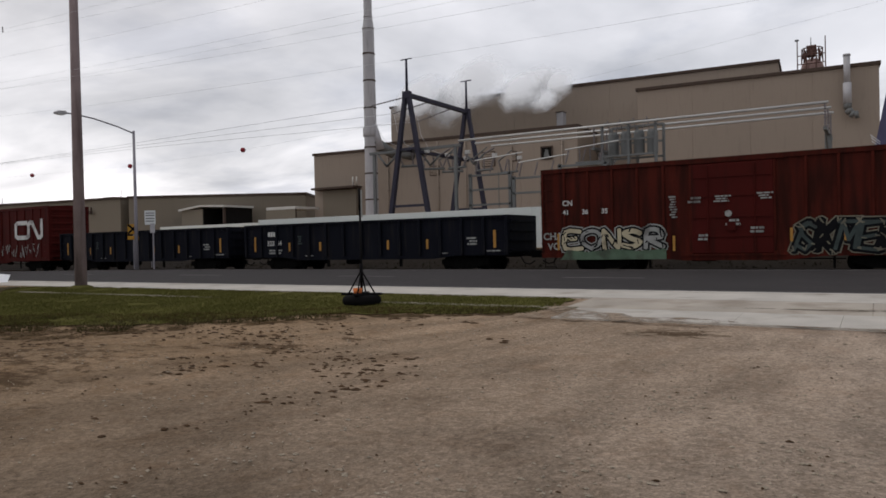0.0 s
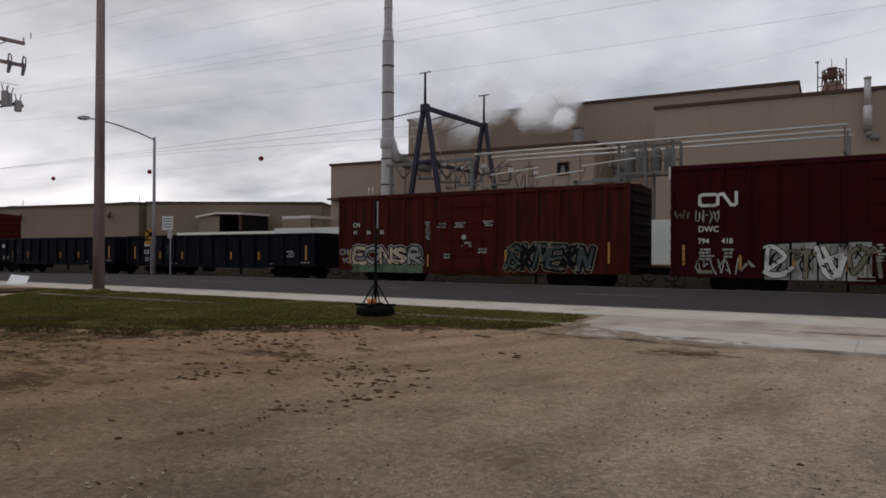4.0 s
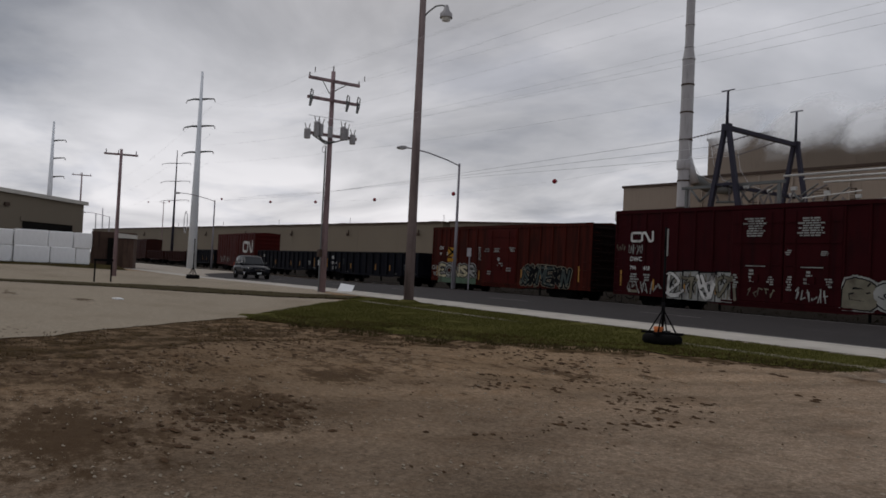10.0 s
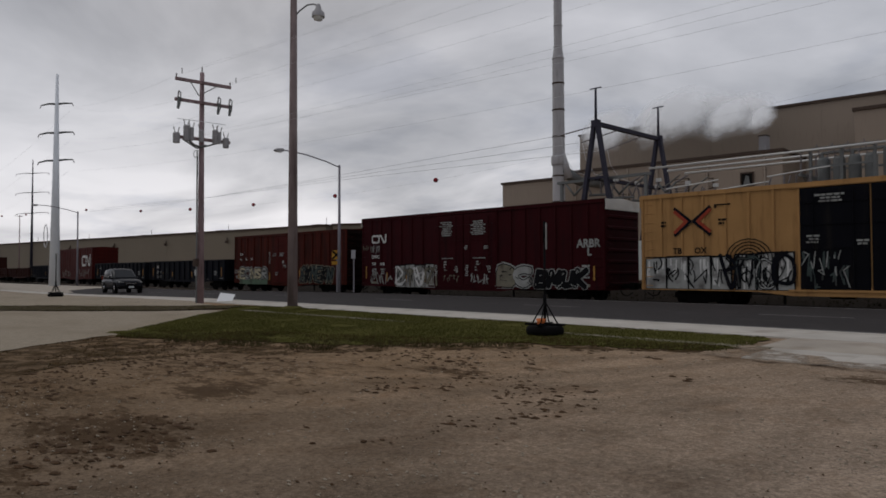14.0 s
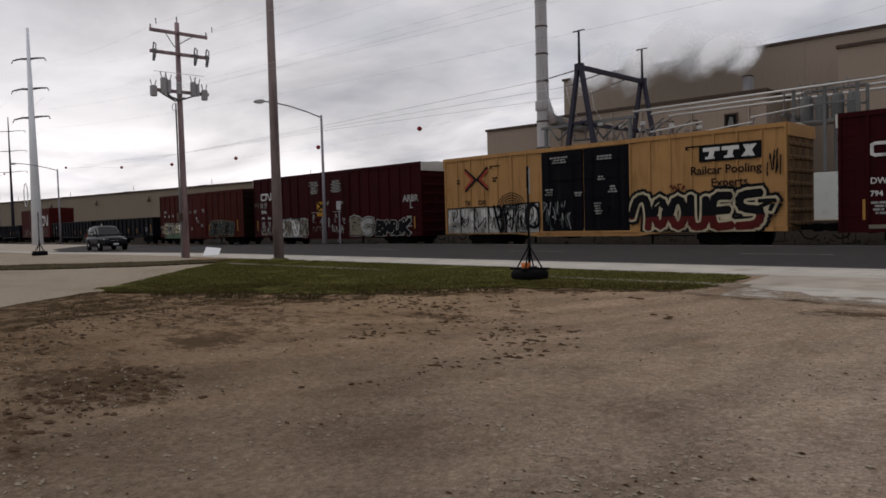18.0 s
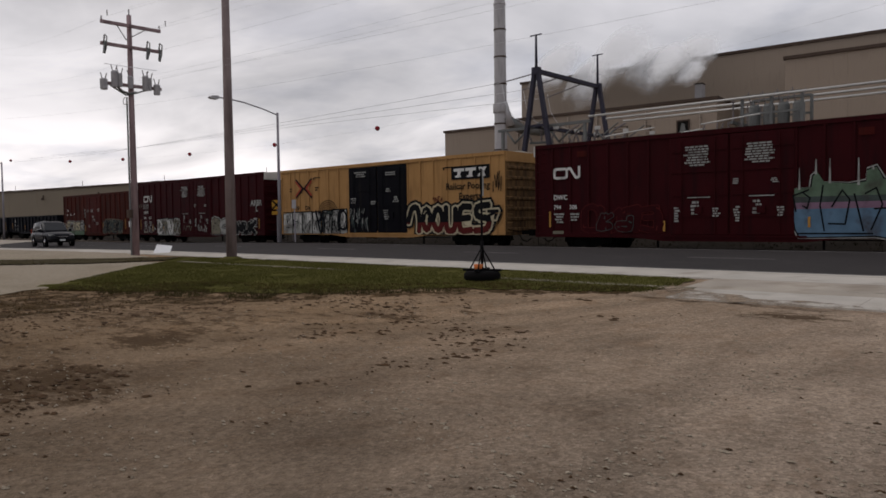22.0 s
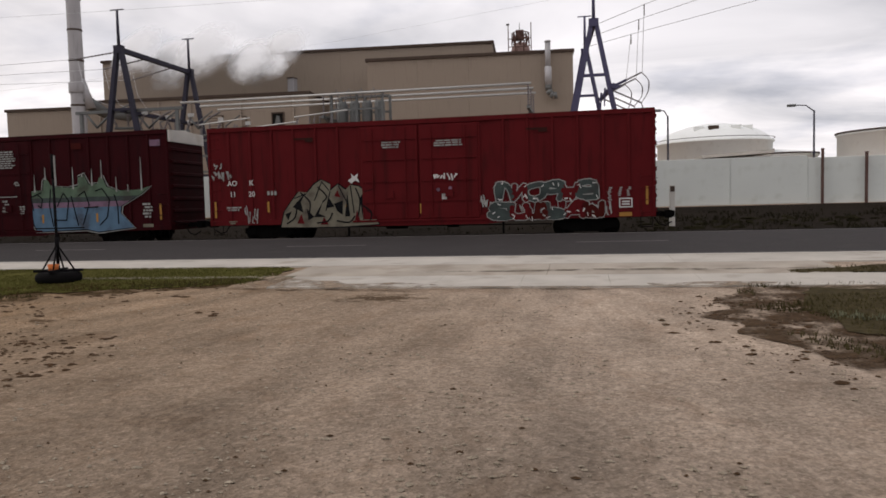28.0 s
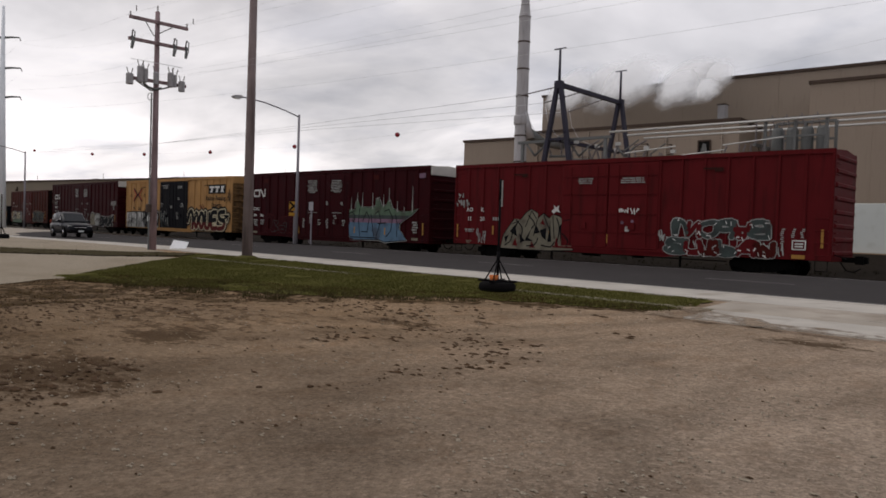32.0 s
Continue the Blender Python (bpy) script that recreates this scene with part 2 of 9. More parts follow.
        gr.inputs["To Min"].default_value = 0.86; gr.inputs["To Max"].default_value = 1.20
        L(sp.outputs[0], gr.inputs["Value"])
        gy = N("ShaderNodeMapRange"); gy.inputs["From Min"].default_value = 3.0; gy.inputs["From Max"].default_value = 9.5
        gy.inputs["To Min"].default_value = 0.84; gy.inputs["To Max"].default_value = 1.26
        L(sp.outputs[1], gy.inputs["Value"])
        gm = N("ShaderNodeMath"); gm.operation = "MULTIPLY"; L(gy.outputs[0], gm.inputs[0]); L(gr.outputs[0], gm.inputs[1])
        mm = N("ShaderNodeMath"); mm.operation = "MULTIPLY"; L(tr.outputs[0], mm.inputs[0]); L(gm.outputs[0], mm.inputs[1])
        hs = N("ShaderNodeHueSaturation"); L(mm.outputs[0], hs.inputs["Value"]); L(col, hs.inputs["Color"])
        sa = N("ShaderNodeMapRange"); sa.inputs["From Min"].default_value = -10; sa.inputs["From Max"].default_value = 0
        sa.inputs["To Min"].default_value = 1.30; sa.inputs["To Max"].default_value = 0.90
        L(sp.outputs[0], sa.inputs["Value"]); L(sa.outputs[0], hs.inputs["Saturation"])
        col = hs.outputs[0]
        # hand-sized flecks of bare stone and trodden dirt
        fk = N("ShaderNodeTexNoise"); fk.inputs["Scale"].default_value = 17; fk.inputs["Detail"].default_value = 7; fk.inputs["Roughness"].default_value = 0.75
        L(src, fk.inputs["Vector"])
        fr = N("ShaderNodeMapRange"); fr.inputs["From Min"].default_value = 0.34; fr.inputs["From Max"].default_value = 0.66
        fr.inputs["To Min"].default_value = 0.78; fr.inputs["To Max"].default_value = 1.23
        L(fk.outputs[0], fr.inputs["Value"])
        fh = N("ShaderNodeHueSaturation"); L(fr.outputs[0], fh.inputs["Value"]); L(col, fh.inputs["Color"])
        col = fh.outputs[0]
    # damp stains of their own ragged shape
    heap = None
    for cx, cy, rx, ry, deep in stains:
        of = N("ShaderNodeVectorMath"); of.operation = "SUBTRACT"; of.inputs[1].default_value = (cx, cy, 0); L(src, of.inputs[0])
        dv = N("ShaderNodeVectorMath"); dv.operation = "MULTIPLY"; dv.inputs[1].default_value = (1 / rx, 1 / ry, 0); L(of.outputs[0], dv.inputs[0])
        le = N("ShaderNodeVectorMath"); le.operation = "LENGTH"; L(dv.outputs[0], le.inputs[0])
        mr = N("ShaderNodeMapRange"); mr.inputs["From Min"].default_value = 0.2; mr.inputs["From Max"].default_value = 1.7
        mr.inputs["To Min"].default_value = deep; mr.inputs["To Max"].default_value = 0.0
        L(le.outputs["Value"], mr.inputs["Value"])
        if heap is None:
            heap = mr.outputs[0]
        else:
            ma = N("ShaderNodeMath"); ma.operation = "MAXIMUM"; L(heap, ma.inputs[0]); L(mr.outputs[0], ma.inputs[1])
            heap = ma.outputs[0]
    if heap is not None:
        sn = N("ShaderNodeTexNoise"); sn.inputs["Scale"].default_value = 3.6; sn.inputs["Detail"].default_value = 10; sn.inputs["Roughness"].default_value = 0.78
        sm2 = N("ShaderNodeMapping"); sm2.inputs["Scale"].default_value = (0.7, 1.3, 1.0); L(src, sm2.inputs[0]); L(sm2.outputs[0], sn.inputs["Vector"])
        ad2 = N("ShaderNodeMath"); ad2.operation = "MULTIPLY_ADD"; ad2.inputs[1].default_value = 1.9; L(sn.outputs[0], ad2.inputs[0]); L(heap, ad2.inputs[2])
        sr = N("ShaderNodeMapRange"); sr.interpolation_type = "SMOOTHSTEP"
        sr.inputs["From Min"].default_value = 1.24; sr.inputs["From Max"].default_value = 1.5; sr.inputs["To Max"].default_value = 0.85
        L(ad2.outputs[0], sr.inputs["Value"])
        sx = N("ShaderNodeMix"); sx.data_type = "RGBA"; sx.inputs["B"].default_value = (0.066, 0.040, 0.021, 1)
        L(sr.outputs[0], sx.inputs["Factor"]); L(col, sx.inputs["A"])
        col = sx.outputs["Result"]
    L(col, b.inputs["Base Color"])
    if holes:
        hn = N("ShaderNodeTexNoise"); hn.inputs["Scale"].default_value = 1.9; hn.inputs["Detail"].default_value = 9; hn.inputs["Roughness"].default_value = 0.72
        L(src, hn.inputs["Vector"])
        hr = N("ShaderNodeMapRange"); hr.inputs["From Min"].default_value = 0.42 if holes is True else holes - 0.03; hr.inputs["From Max"].default_value = 0.62 if holes is True else holes + 0.14; L(hn.outputs[0], hr.inputs["Value"])
        L(hr.outputs[0], b.inputs["Alpha"])
    b.inputs["Roughness"].default_value = 0.95
    b.inputs["Specular IOR Level"].default_value = 0.03
    bp = N("ShaderNodeBump"); bp.inputs["Strength"].default_value = 0.55; bp.inputs["Distance"].default_value = 0.025
    ad = N("ShaderNodeMath"); ad.operation = "ADD"
    L(vo.outputs["Distance"], ad.inputs[0]); L(n0.outputs[0], ad.inputs[1])
    L(ad.outputs[0], bp.inputs["Height"]); L(bp.outputs[0], b.inputs["Normal"])
    return m


M = {}
# damp stains on the packed gravel: middle, half sizes, depth
STAINS = [(-9.5, 4.7, 0.85, 0.7, 0.66), (-7.9, 2.7, 1.6, 0.9, 0.62), (-7.2, 0.9, 1.8, 0.9, 0.66), (-3.0, 11.25, 0.8, 0.45, 0.58), (-8.4, 8.3, 0.9, 0.45, 0.62), (-7.5, 9.4, 0.6, 0.3, 0.45), (-11.5, 6.0, 5.0, 3.2, 0.40), (-11.0, 1.5, 4.5, 3.0, 0.46)]
M["gravel"] = gravel_material("packed_gravel", (0.300, 0.231, 0.172), (0.198, 0.148, 0.106), (0.150, 0.107, 0.072), tracks=True,
                              stains=STAINS)
M["pale_gravel"] = gravel_material("pale_gravel", (0.36, 0.305, 0.235), (0.275, 0.228, 0.168), (0.23, 0.185, 0.13), stains=[(-26.6, 4.0, 0.9, 0.4, 0.62), (-30.0, 2.2, 1.6, 0.4, 0.45), (-36.0, 1.5, 3.0, 0.5, 0.42), (-31.0, 2.2, 1.5, 0.3, 0.4)])
M["dirt"] = gravel_material("brown_dry_turf", (0.092, 0.058, 0.026), (0.044, 0.028, 0.012), (0.052, 0.034, 0.016), 22.0, holes=0.46)
# stone colour taken darker to stand in for shade under the cars
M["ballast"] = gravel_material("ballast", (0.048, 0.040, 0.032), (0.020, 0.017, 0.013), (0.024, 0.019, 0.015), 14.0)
M["soil_grass"] = material("thin_grass_soil", (0.086, 0.079, 0.026), 0.95, var=0.3, scale=0.8, fine=25, bump=0.5, dirt=(0.058, 0.046, 0.022), dirt_amount=0.25, spec=0.0)
M["blade"] = material("grass_blade", (0.092, 0.089, 0.026), 0.8, var=0.3, scale=0.6, fine=12, bump=0, spec=0.0)
M["weed"] = material("dry_weed", (0.068, 0.057, 0.026), 0.9, var=0.4, scale=0.6, fine=12, bump=0, spec=0.0)
M["dry_turf"] = material("dry_brown_turf_blade", (0.070, 0.044, 0.021), 0.9, var=0.4, scale=0.8, fine=12, bump=0, spec=0.0)
M["bush"] = material("dark_brush", (0.020, 0.018, 0.010), 0.9, var=0.4, scale=1.5, fine=14, bump=0, spec=0.0)
M["asphalt"] = material("asphalt", (0.036, 0.0315, 0.0305), 0.9, var=0.22, scale=0.5, fine=90, bump=0.3, dirt=(0.047, 0.041, 0.039), dirt_amount=0.3, spec=0.12)
M["concrete"] = material("concrete", (0.45, 0.415, 0.365), 0.9, var=0.14, scale=1.2, fine=40, bump=0.2, dirt=(0.31, 0.275, 0.23), dirt_amount=0.25, per_object=0.03)
M["road_line"] = material("faded_road_paint", (0.22, 0.21, 0.20), 0.8, var=0.3, scale=2, fine=30)
M["rust_red"] = material("faded_red_paint", (0.052, 0.0070, 0.0055), 0.62, var=0.2, scale=0.8, fine=20, bump=0.08, dirt=(0.030, 0.007, 0.005), dirt_amount=0.35, streak=True)
M["orange_red"] = material("weathered_orange_red_paint", (0.058, 0.0100, 0.0062), 0.65, var=0.25, scale=0.7, fine=16, bump=0.1, dirt=(0.020, 0.006, 0.004), dirt_amount=0.75, streak=True)
M["maroon"] = material("dark_maroon_paint", (0.029, 0.0029, 0.0042), 0.6, var=0.2, scale=0.8, fine=20, bump=0.08, dirt=(0.016, 0.003, 0.004), dirt_amount=0.3, streak=True)
M["bright_red"] = material("oxide_red_paint", (0.088, 0.0075, 0.009), 0.58, var=0.14, scale=0.8, fine=20, bump=0.06, dirt=(0.045, 0.006, 0.006), dirt_amount=0.25, streak=True)
M["yellow"] = material("weathered_yellow_paint", (0.345, 0.190, 0.074), 0.6, var=0.14, scale=0.8, fine=20, bump=0.06, dirt=(0.22, 0.118, 0.048), dirt_amount=0.3, streak=True)
M["black_paint"] = material("black_car_paint", (0.0035, 0.0035, 0.0055), 0.6, var=0.3, scale=0.8, fine=20, bump=0.06, dirt=(0.012, 0.010, 0.009), dirt_amount=0.2, streak=True)
M["navy"] = material("dark_blue_grey_paint", (0.0055, 0.0062, 0.0100), 0.62, var=0.25, scale=0.8, fine=20, bump=0.06, dirt=(0.018, 0.016, 0.016), dirt_amount=0.25, streak=True)
M["brown_car"] = material("dull_brown_paint", (0.032, 0.010, 0.008), 0.7, var=0.25, scale=0.8, fine=20, bump=0.06, dirt=(0.026, 0.016, 0.012), dirt_amount=0.4, streak=True)
# end of the orange-red car, its shade painted in as dark brown
M["shaded_end"] = material("shaded_brown_car_end", (0.010, 0.005, 0.004), 0.8, var=0.3, scale=1.5, fine=20, bump=0.06, dirt=(0.020, 0.008, 0.006), dirt_amount=0.4, streak=True)
# darker yellow with dark streaks, for the ends only
M["yellow_end"] = material("dark_yellow_car_end", (0.17, 0.098, 0.044), 0.7, var=0.3, scale=1.2, fine=20, bump=0.06, dirt=(0.045, 0.028, 0.018), dirt_amount=0.7, streak=True)
M["galv"] = material("galvanised_roof", (0.50, 0.48, 0.44), 0.5, 0.2, var=0.12, scale=1.0, fine=30, bump=0.05, dirt=(0.35, 0.29, 0.22), dirt_amount=0.25)
# near-black: underside shade is put into the steel's colour
M["steel_dark"] = material("shaded_black_steel", (0.004, 0.0038, 0.0035), 0.8, 0.0, var=0.4, scale=4, fine=40, bump=0.1)
M["rail"] = material("worn_rail_steel", (0.16, 0.12, 0.09), 0.5, 0.8, var=0.3, scale=3, fine=30)
M["tie"] = material("old_timber_tie", (0.075, 0.058, 0.045), 0.9, var=0.3, scale=3, fine=30, per_object=0.2)
M["white"] = material("white_marking_paint", (0.52, 0.51, 0.485), 0.7, var=0.15, scale=3, fine=40, bump=0, dirt=(0.045, 0.032, 0.03), dirt_amount=0.35)
M["grey_white"] = material("greyed_spray_paint", (0.265, 0.265, 0.25), 0.7, var=0.25, scale=2, fine=30, bump=0, dirt=(0.045, 0.032, 0.03), dirt_amount=0.35)
M["orange_mark"] = material("orange_reflector", (0.34, 0.175, 0.045), 0.5, var=0.15, scale=3, fine=40, bump=0)
M["spray_black"] = material("black_spray_paint", (0.006, 0.006, 0.007), 0.6, var=0.3, scale=3, fine=30, bump=0)
M["spray_green"] = material("pale_green_spray_paint", (0.085, 0.125, 0.085), 0.6, var=0.25, scale=2, fine=30, bump=0, dirt=(0.045, 0.032, 0.03), dirt_amount=0.35)
M["spray_pink"] = material("mauve_spray_paint", (0.18, 0.11, 0.155), 0.6, var=0.2, scale=2, fine=30, bump=0, dirt=(0.045, 0.032, 0.03), dirt_amount=0.35)
M["spray_blue"] = material("sky_blue_spray_paint", (0.085, 0.145, 0.21), 0.6, var=0.2, scale=2, fine=30, bump=0, dirt=(0.045, 0.032, 0.03), dirt_amount=0.35)
M["spray_teal"] = material("grey_teal_spray_paint", (0.046, 0.058, 0.055), 0.6, var=0.35, scale=2, fine=30, bump=0, dirt=(0.045, 0.032, 0.03), dirt_amount=0.35)
M["spray_tan"] = material("tan_grey_spray_paint", (0.155, 0.14, 0.105), 0.6, var=0.25, scale=2, fine=30, bump=0, dirt=(0.045, 0.032, 0.03), dirt_amount=0.35)
M["spray_cream"] = material("cream_spray_paint", (0.40, 0.35, 0.24), 0.6, var=0.2, scale=2, fine=30, bump=0, dirt=(0.12, 0.09, 0.06), dirt_amount=0.25)
M["spray_red"] = material("dark_red_spray_paint", (0.075, 0.012, 0.011), 0.6, var=0.3, scale=2, fine=30, bump=0)
M["cladding"] = material("tan_metal_cladding", (0.268, 0.219, 0.176), 0.7, var=0.05, scale=0.15, fine=6, bump=0.03, dirt=(0.235, 0.19, 0.152), dirt_amount=0.25, streak=True)
M["cladding_left"] = material("beige_metal_cladding", (0.185, 0.158, 0.122), 0.75, var=0.06, scale=0.15, fine=6, bump=0.03)
M["trim_dark"] = material("brown_roof_trim", (0.07, 0.05, 0.04), 0.6, var=0.15, scale=1, fine=20)
M["trim_light"] = material("pale_roof_trim", (0.5, 0.48, 0.44), 0.6, var=0.1, scale=1, fine=20)
M["stack"] = material("grey_steel_stack", (0.37, 0.36, 0.365), 0.55, 0.15, var=0.10, scale=0.5, fine=12, bump=0.03, dirt=(0.28, 0.27, 0.27), dirt_amount=0.3, streak=True)
M["gantry"] = material("blue_grey_gantry_steel", (0.042, 0.040, 0.055), 0.6, 0.3, var=0.2, scale=1, fine=20)
M["galv_pole"] = material("galvanised_pole", (0.74, 0.77, 0.80), 0.5, 0.0, var=0.08, scale=0.6, fine=20, bump=0.03)
M["light_pole"] = material("weathered_aluminium_pole", (0.24, 0.225, 0.245), 0.6, 0.0, var=0.12, scale=1, fine=20, bump=0.03)
M["grey_kit"] = material("grey_switchgear", (0.145, 0.148, 0.144), 0.6, 0.2, var=0.15, scale=1, fine=20)
M["aluminium"] = material("aluminium_bus_tube", (0.46, 0.45, 0.43), 0.45, 0.3, var=0.08, scale=1, fine=20, bump=0)
M["porcelain"] = material("brown_porcelain", (0.18, 0.16, 0.16), 0.3, var=0.2, scale=4, fine=30, bump=0)
M["pole_wood"] = material("weathered_pole_timber", (0.27, 0.195, 0.20), 0.9, var=0.25, scale=1.2, fine=30, bump=0.3, dirt=(0.10, 0.07, 0.07), dirt_amount=0.4, streak=True)
M["wire"] = material("weathered_cable", (0.58, 0.58, 0.59), 0.7, var=0.1, scale=1, fine=10, bump=0)
M["ball"] = material("red_marker_ball", (0.24, 0.025, 0.035), 0.5, var=0.1, scale=2, fine=20, bump=0)
M["white_wall"] = material("white_wall_panel", (0.58, 0.60, 0.565), 0.6, var=0.05, scale=0.4, fine=20, bump=0.04, dirt=(0.50, 0.515, 0.47), dirt_amount=0.2, per_object=0.02)
M["tank"] = material("white_tank_paint", (0.85, 0.87, 0.845), 0.5, var=0.05, scale=0.3, fine=10, bump=0.03, dirt=(0.72, 0.725, 0.69), dirt_amount=0.15)
M["rubber"] = material("black_rubber", (0.006, 0.0055, 0.0055), 0.85, var=0.3, scale=5, fine=50, bump=0.2)
M["stand_black"] = material("black_stand_paint", (0.006, 0.0055, 0.006), 0.7, var=0.2, scale=4, fine=40)
M["orange"] = material("orange_plastic", (0.55, 0.16, 0.05), 0.5, var=0.2, scale=6, fine=50)
M["sign_yellow"] = material("yellow_sign_sheet", (0.38, 0.20, 0.03), 0.5, var=0.08, scale=3, fine=30, bump=0)
M["sign_white"] = material("white_sign_sheet", (0.58, 0.59, 0.58), 0.5, var=0.08, scale=3, fine=30, bump=0)
M["board"] = material("white_plastic_board", (0.83, 0.83, 0.83), 0.5, var=0.05, scale=3, fine=30, bump=0)
M["suv_paint"] = material("dark_slate_car_paint", (0.005, 0.0055, 0.009), 0.3, 0.0, var=0.1, scale=2, fine=30, bump=0, spec=0.2)
M["glass_dark"] = material("dark_glass", (0.005, 0.006, 0.007), 0.12, 0.0, var=0.05, bump=0, spec=0.45)
M["chrome"] = material("chrome", (0.55, 0.55, 0.56), 0.2, 1.0, var=0.05, bump=0)
M["lens"] = material("headlamp_lens", (0.7, 0.7, 0.68), 0.1, 0.0, var=0.05, bump=0)
# near-black paint that stands in for the shade inside openings
M["dark_open"] = material("dark_interior", (0.012, 0.011, 0.010), 0.9, var=0.3, bump=0)
# earth brown, made darker to include the lumps' shaded sides
M["clod"] = material("shaded_clod", (0.066, 0.038, 0.020), 0.95, var=0.4, scale=3, fine=30, bump=0.3, spec=0.1)
M["stain"] = gravel_material("damp_stain", (0.21, 0.175, 0.135), (0.13, 0.105, 0.078), (0.10, 0.08, 0.058), 30.0, holes=True)
M["pole_dark"] = material("dark_pole_timber", (0.21, 0.165, 0.16), 0.9, var=0.25, scale=1.2, fine=30, bump=0.3, dirt=(0.085, 0.06, 0.058), dirt_amount=0.4, streak=True)
M["can_grey"] = material("pale_grey_can_paint", (0.36, 0.35, 0.36), 0.5, var=0.15, scale=3, fine=30, bump=0)
# brown dirt, darkened as if the train and wall shaded it
M["bank"] = gravel_material("shaded_bank_dirt", (0.027, 0.021, 0.016), (0.012, 0.009, 0.0065), (0.010, 0.008, 0.006), 18.0)
M["old_concrete"] = material("sunken_old_concrete", (0.20, 0.175, 0.13), 0.9, var=0.25, scale=2, fine=40, bump=0.2, dirt=(0.07, 0.06, 0.03), dirt_amount=0.5)
# gantry steel again, with skylight painted in as a lighter violet-blue
M["gantry_lit"] = material("sky_lit_gantry_steel", (0.085, 0.080, 0.135), 0.6, 0.2, var=0.2, scale=1, fine=20)
M["rust_steel"] = material("rusted_roof_steel", (0.11, 0.065, 0.055), 0.8, var=0.3, scale=2, fine=20)
M["rust_pink"] = material("pinkish_rusted_drum", (0.26, 0.175, 0.155), 0.7, var=0.25, scale=1.5, fine=20, dirt=(0.11, 0.06, 0.05), dirt_amount=0.4, streak=True)
M["dusty_concrete"] = material("dusty_concrete", (0.38, 0.335, 0.28), 0.9, var=0.2, scale=0.9, fine=40, bump=0.2, dirt=(0.26, 0.215, 0.17), dirt_amount=0.45, per_object=0.03)
M["spill"] = gravel_material("spilled_gravel", (0.33, 0.26, 0.195), (0.25, 0.19, 0.135), (0.2, 0.145, 0.10), holes=True)
M["rough_soil"] = gravel_material("rough_bank_soil", (0.072, 0.056, 0.028), (0.038, 0.030, 0.015), (0.052, 0.044, 0.020), 16.0, holes=0.24)
M["brown_board"] = material("brown_boarded_wall", (0.085, 0.055, 0.043), 0.8, var=0.25, scale=1, fine=20, dirt=(0.04, 0.028, 0.022), dirt_amount=0.4, streak=True)
M["emblem_red"] = material("faded_red_emblem", (0.26, 0.045, 0.025), 0.6, var=0.15, scale=3, fine=30, bump=0)
M["red_dirt"] = gravel_material("reddish_brown_dirt", (0.100, 0.064, 0.038), (0.048, 0.030, 0.018), (0.062, 0.042, 0.024), 22.0, holes=0.415)
M["pale_weed"] = material("pale_weed", (0.17, 0.175, 0.115), 0.9, var=0.3, scale=3, fine=20, bump=0, spec=0.0)
M["bank_soil"] = material("bank_soil", (0.048, 0.038, 0.017), 0.95, var=0.4, scale=1.2, fine=25, bump=0.5, dirt=(0.034, 0.024, 0.013), dirt_amount=0.4, spec=0.0)

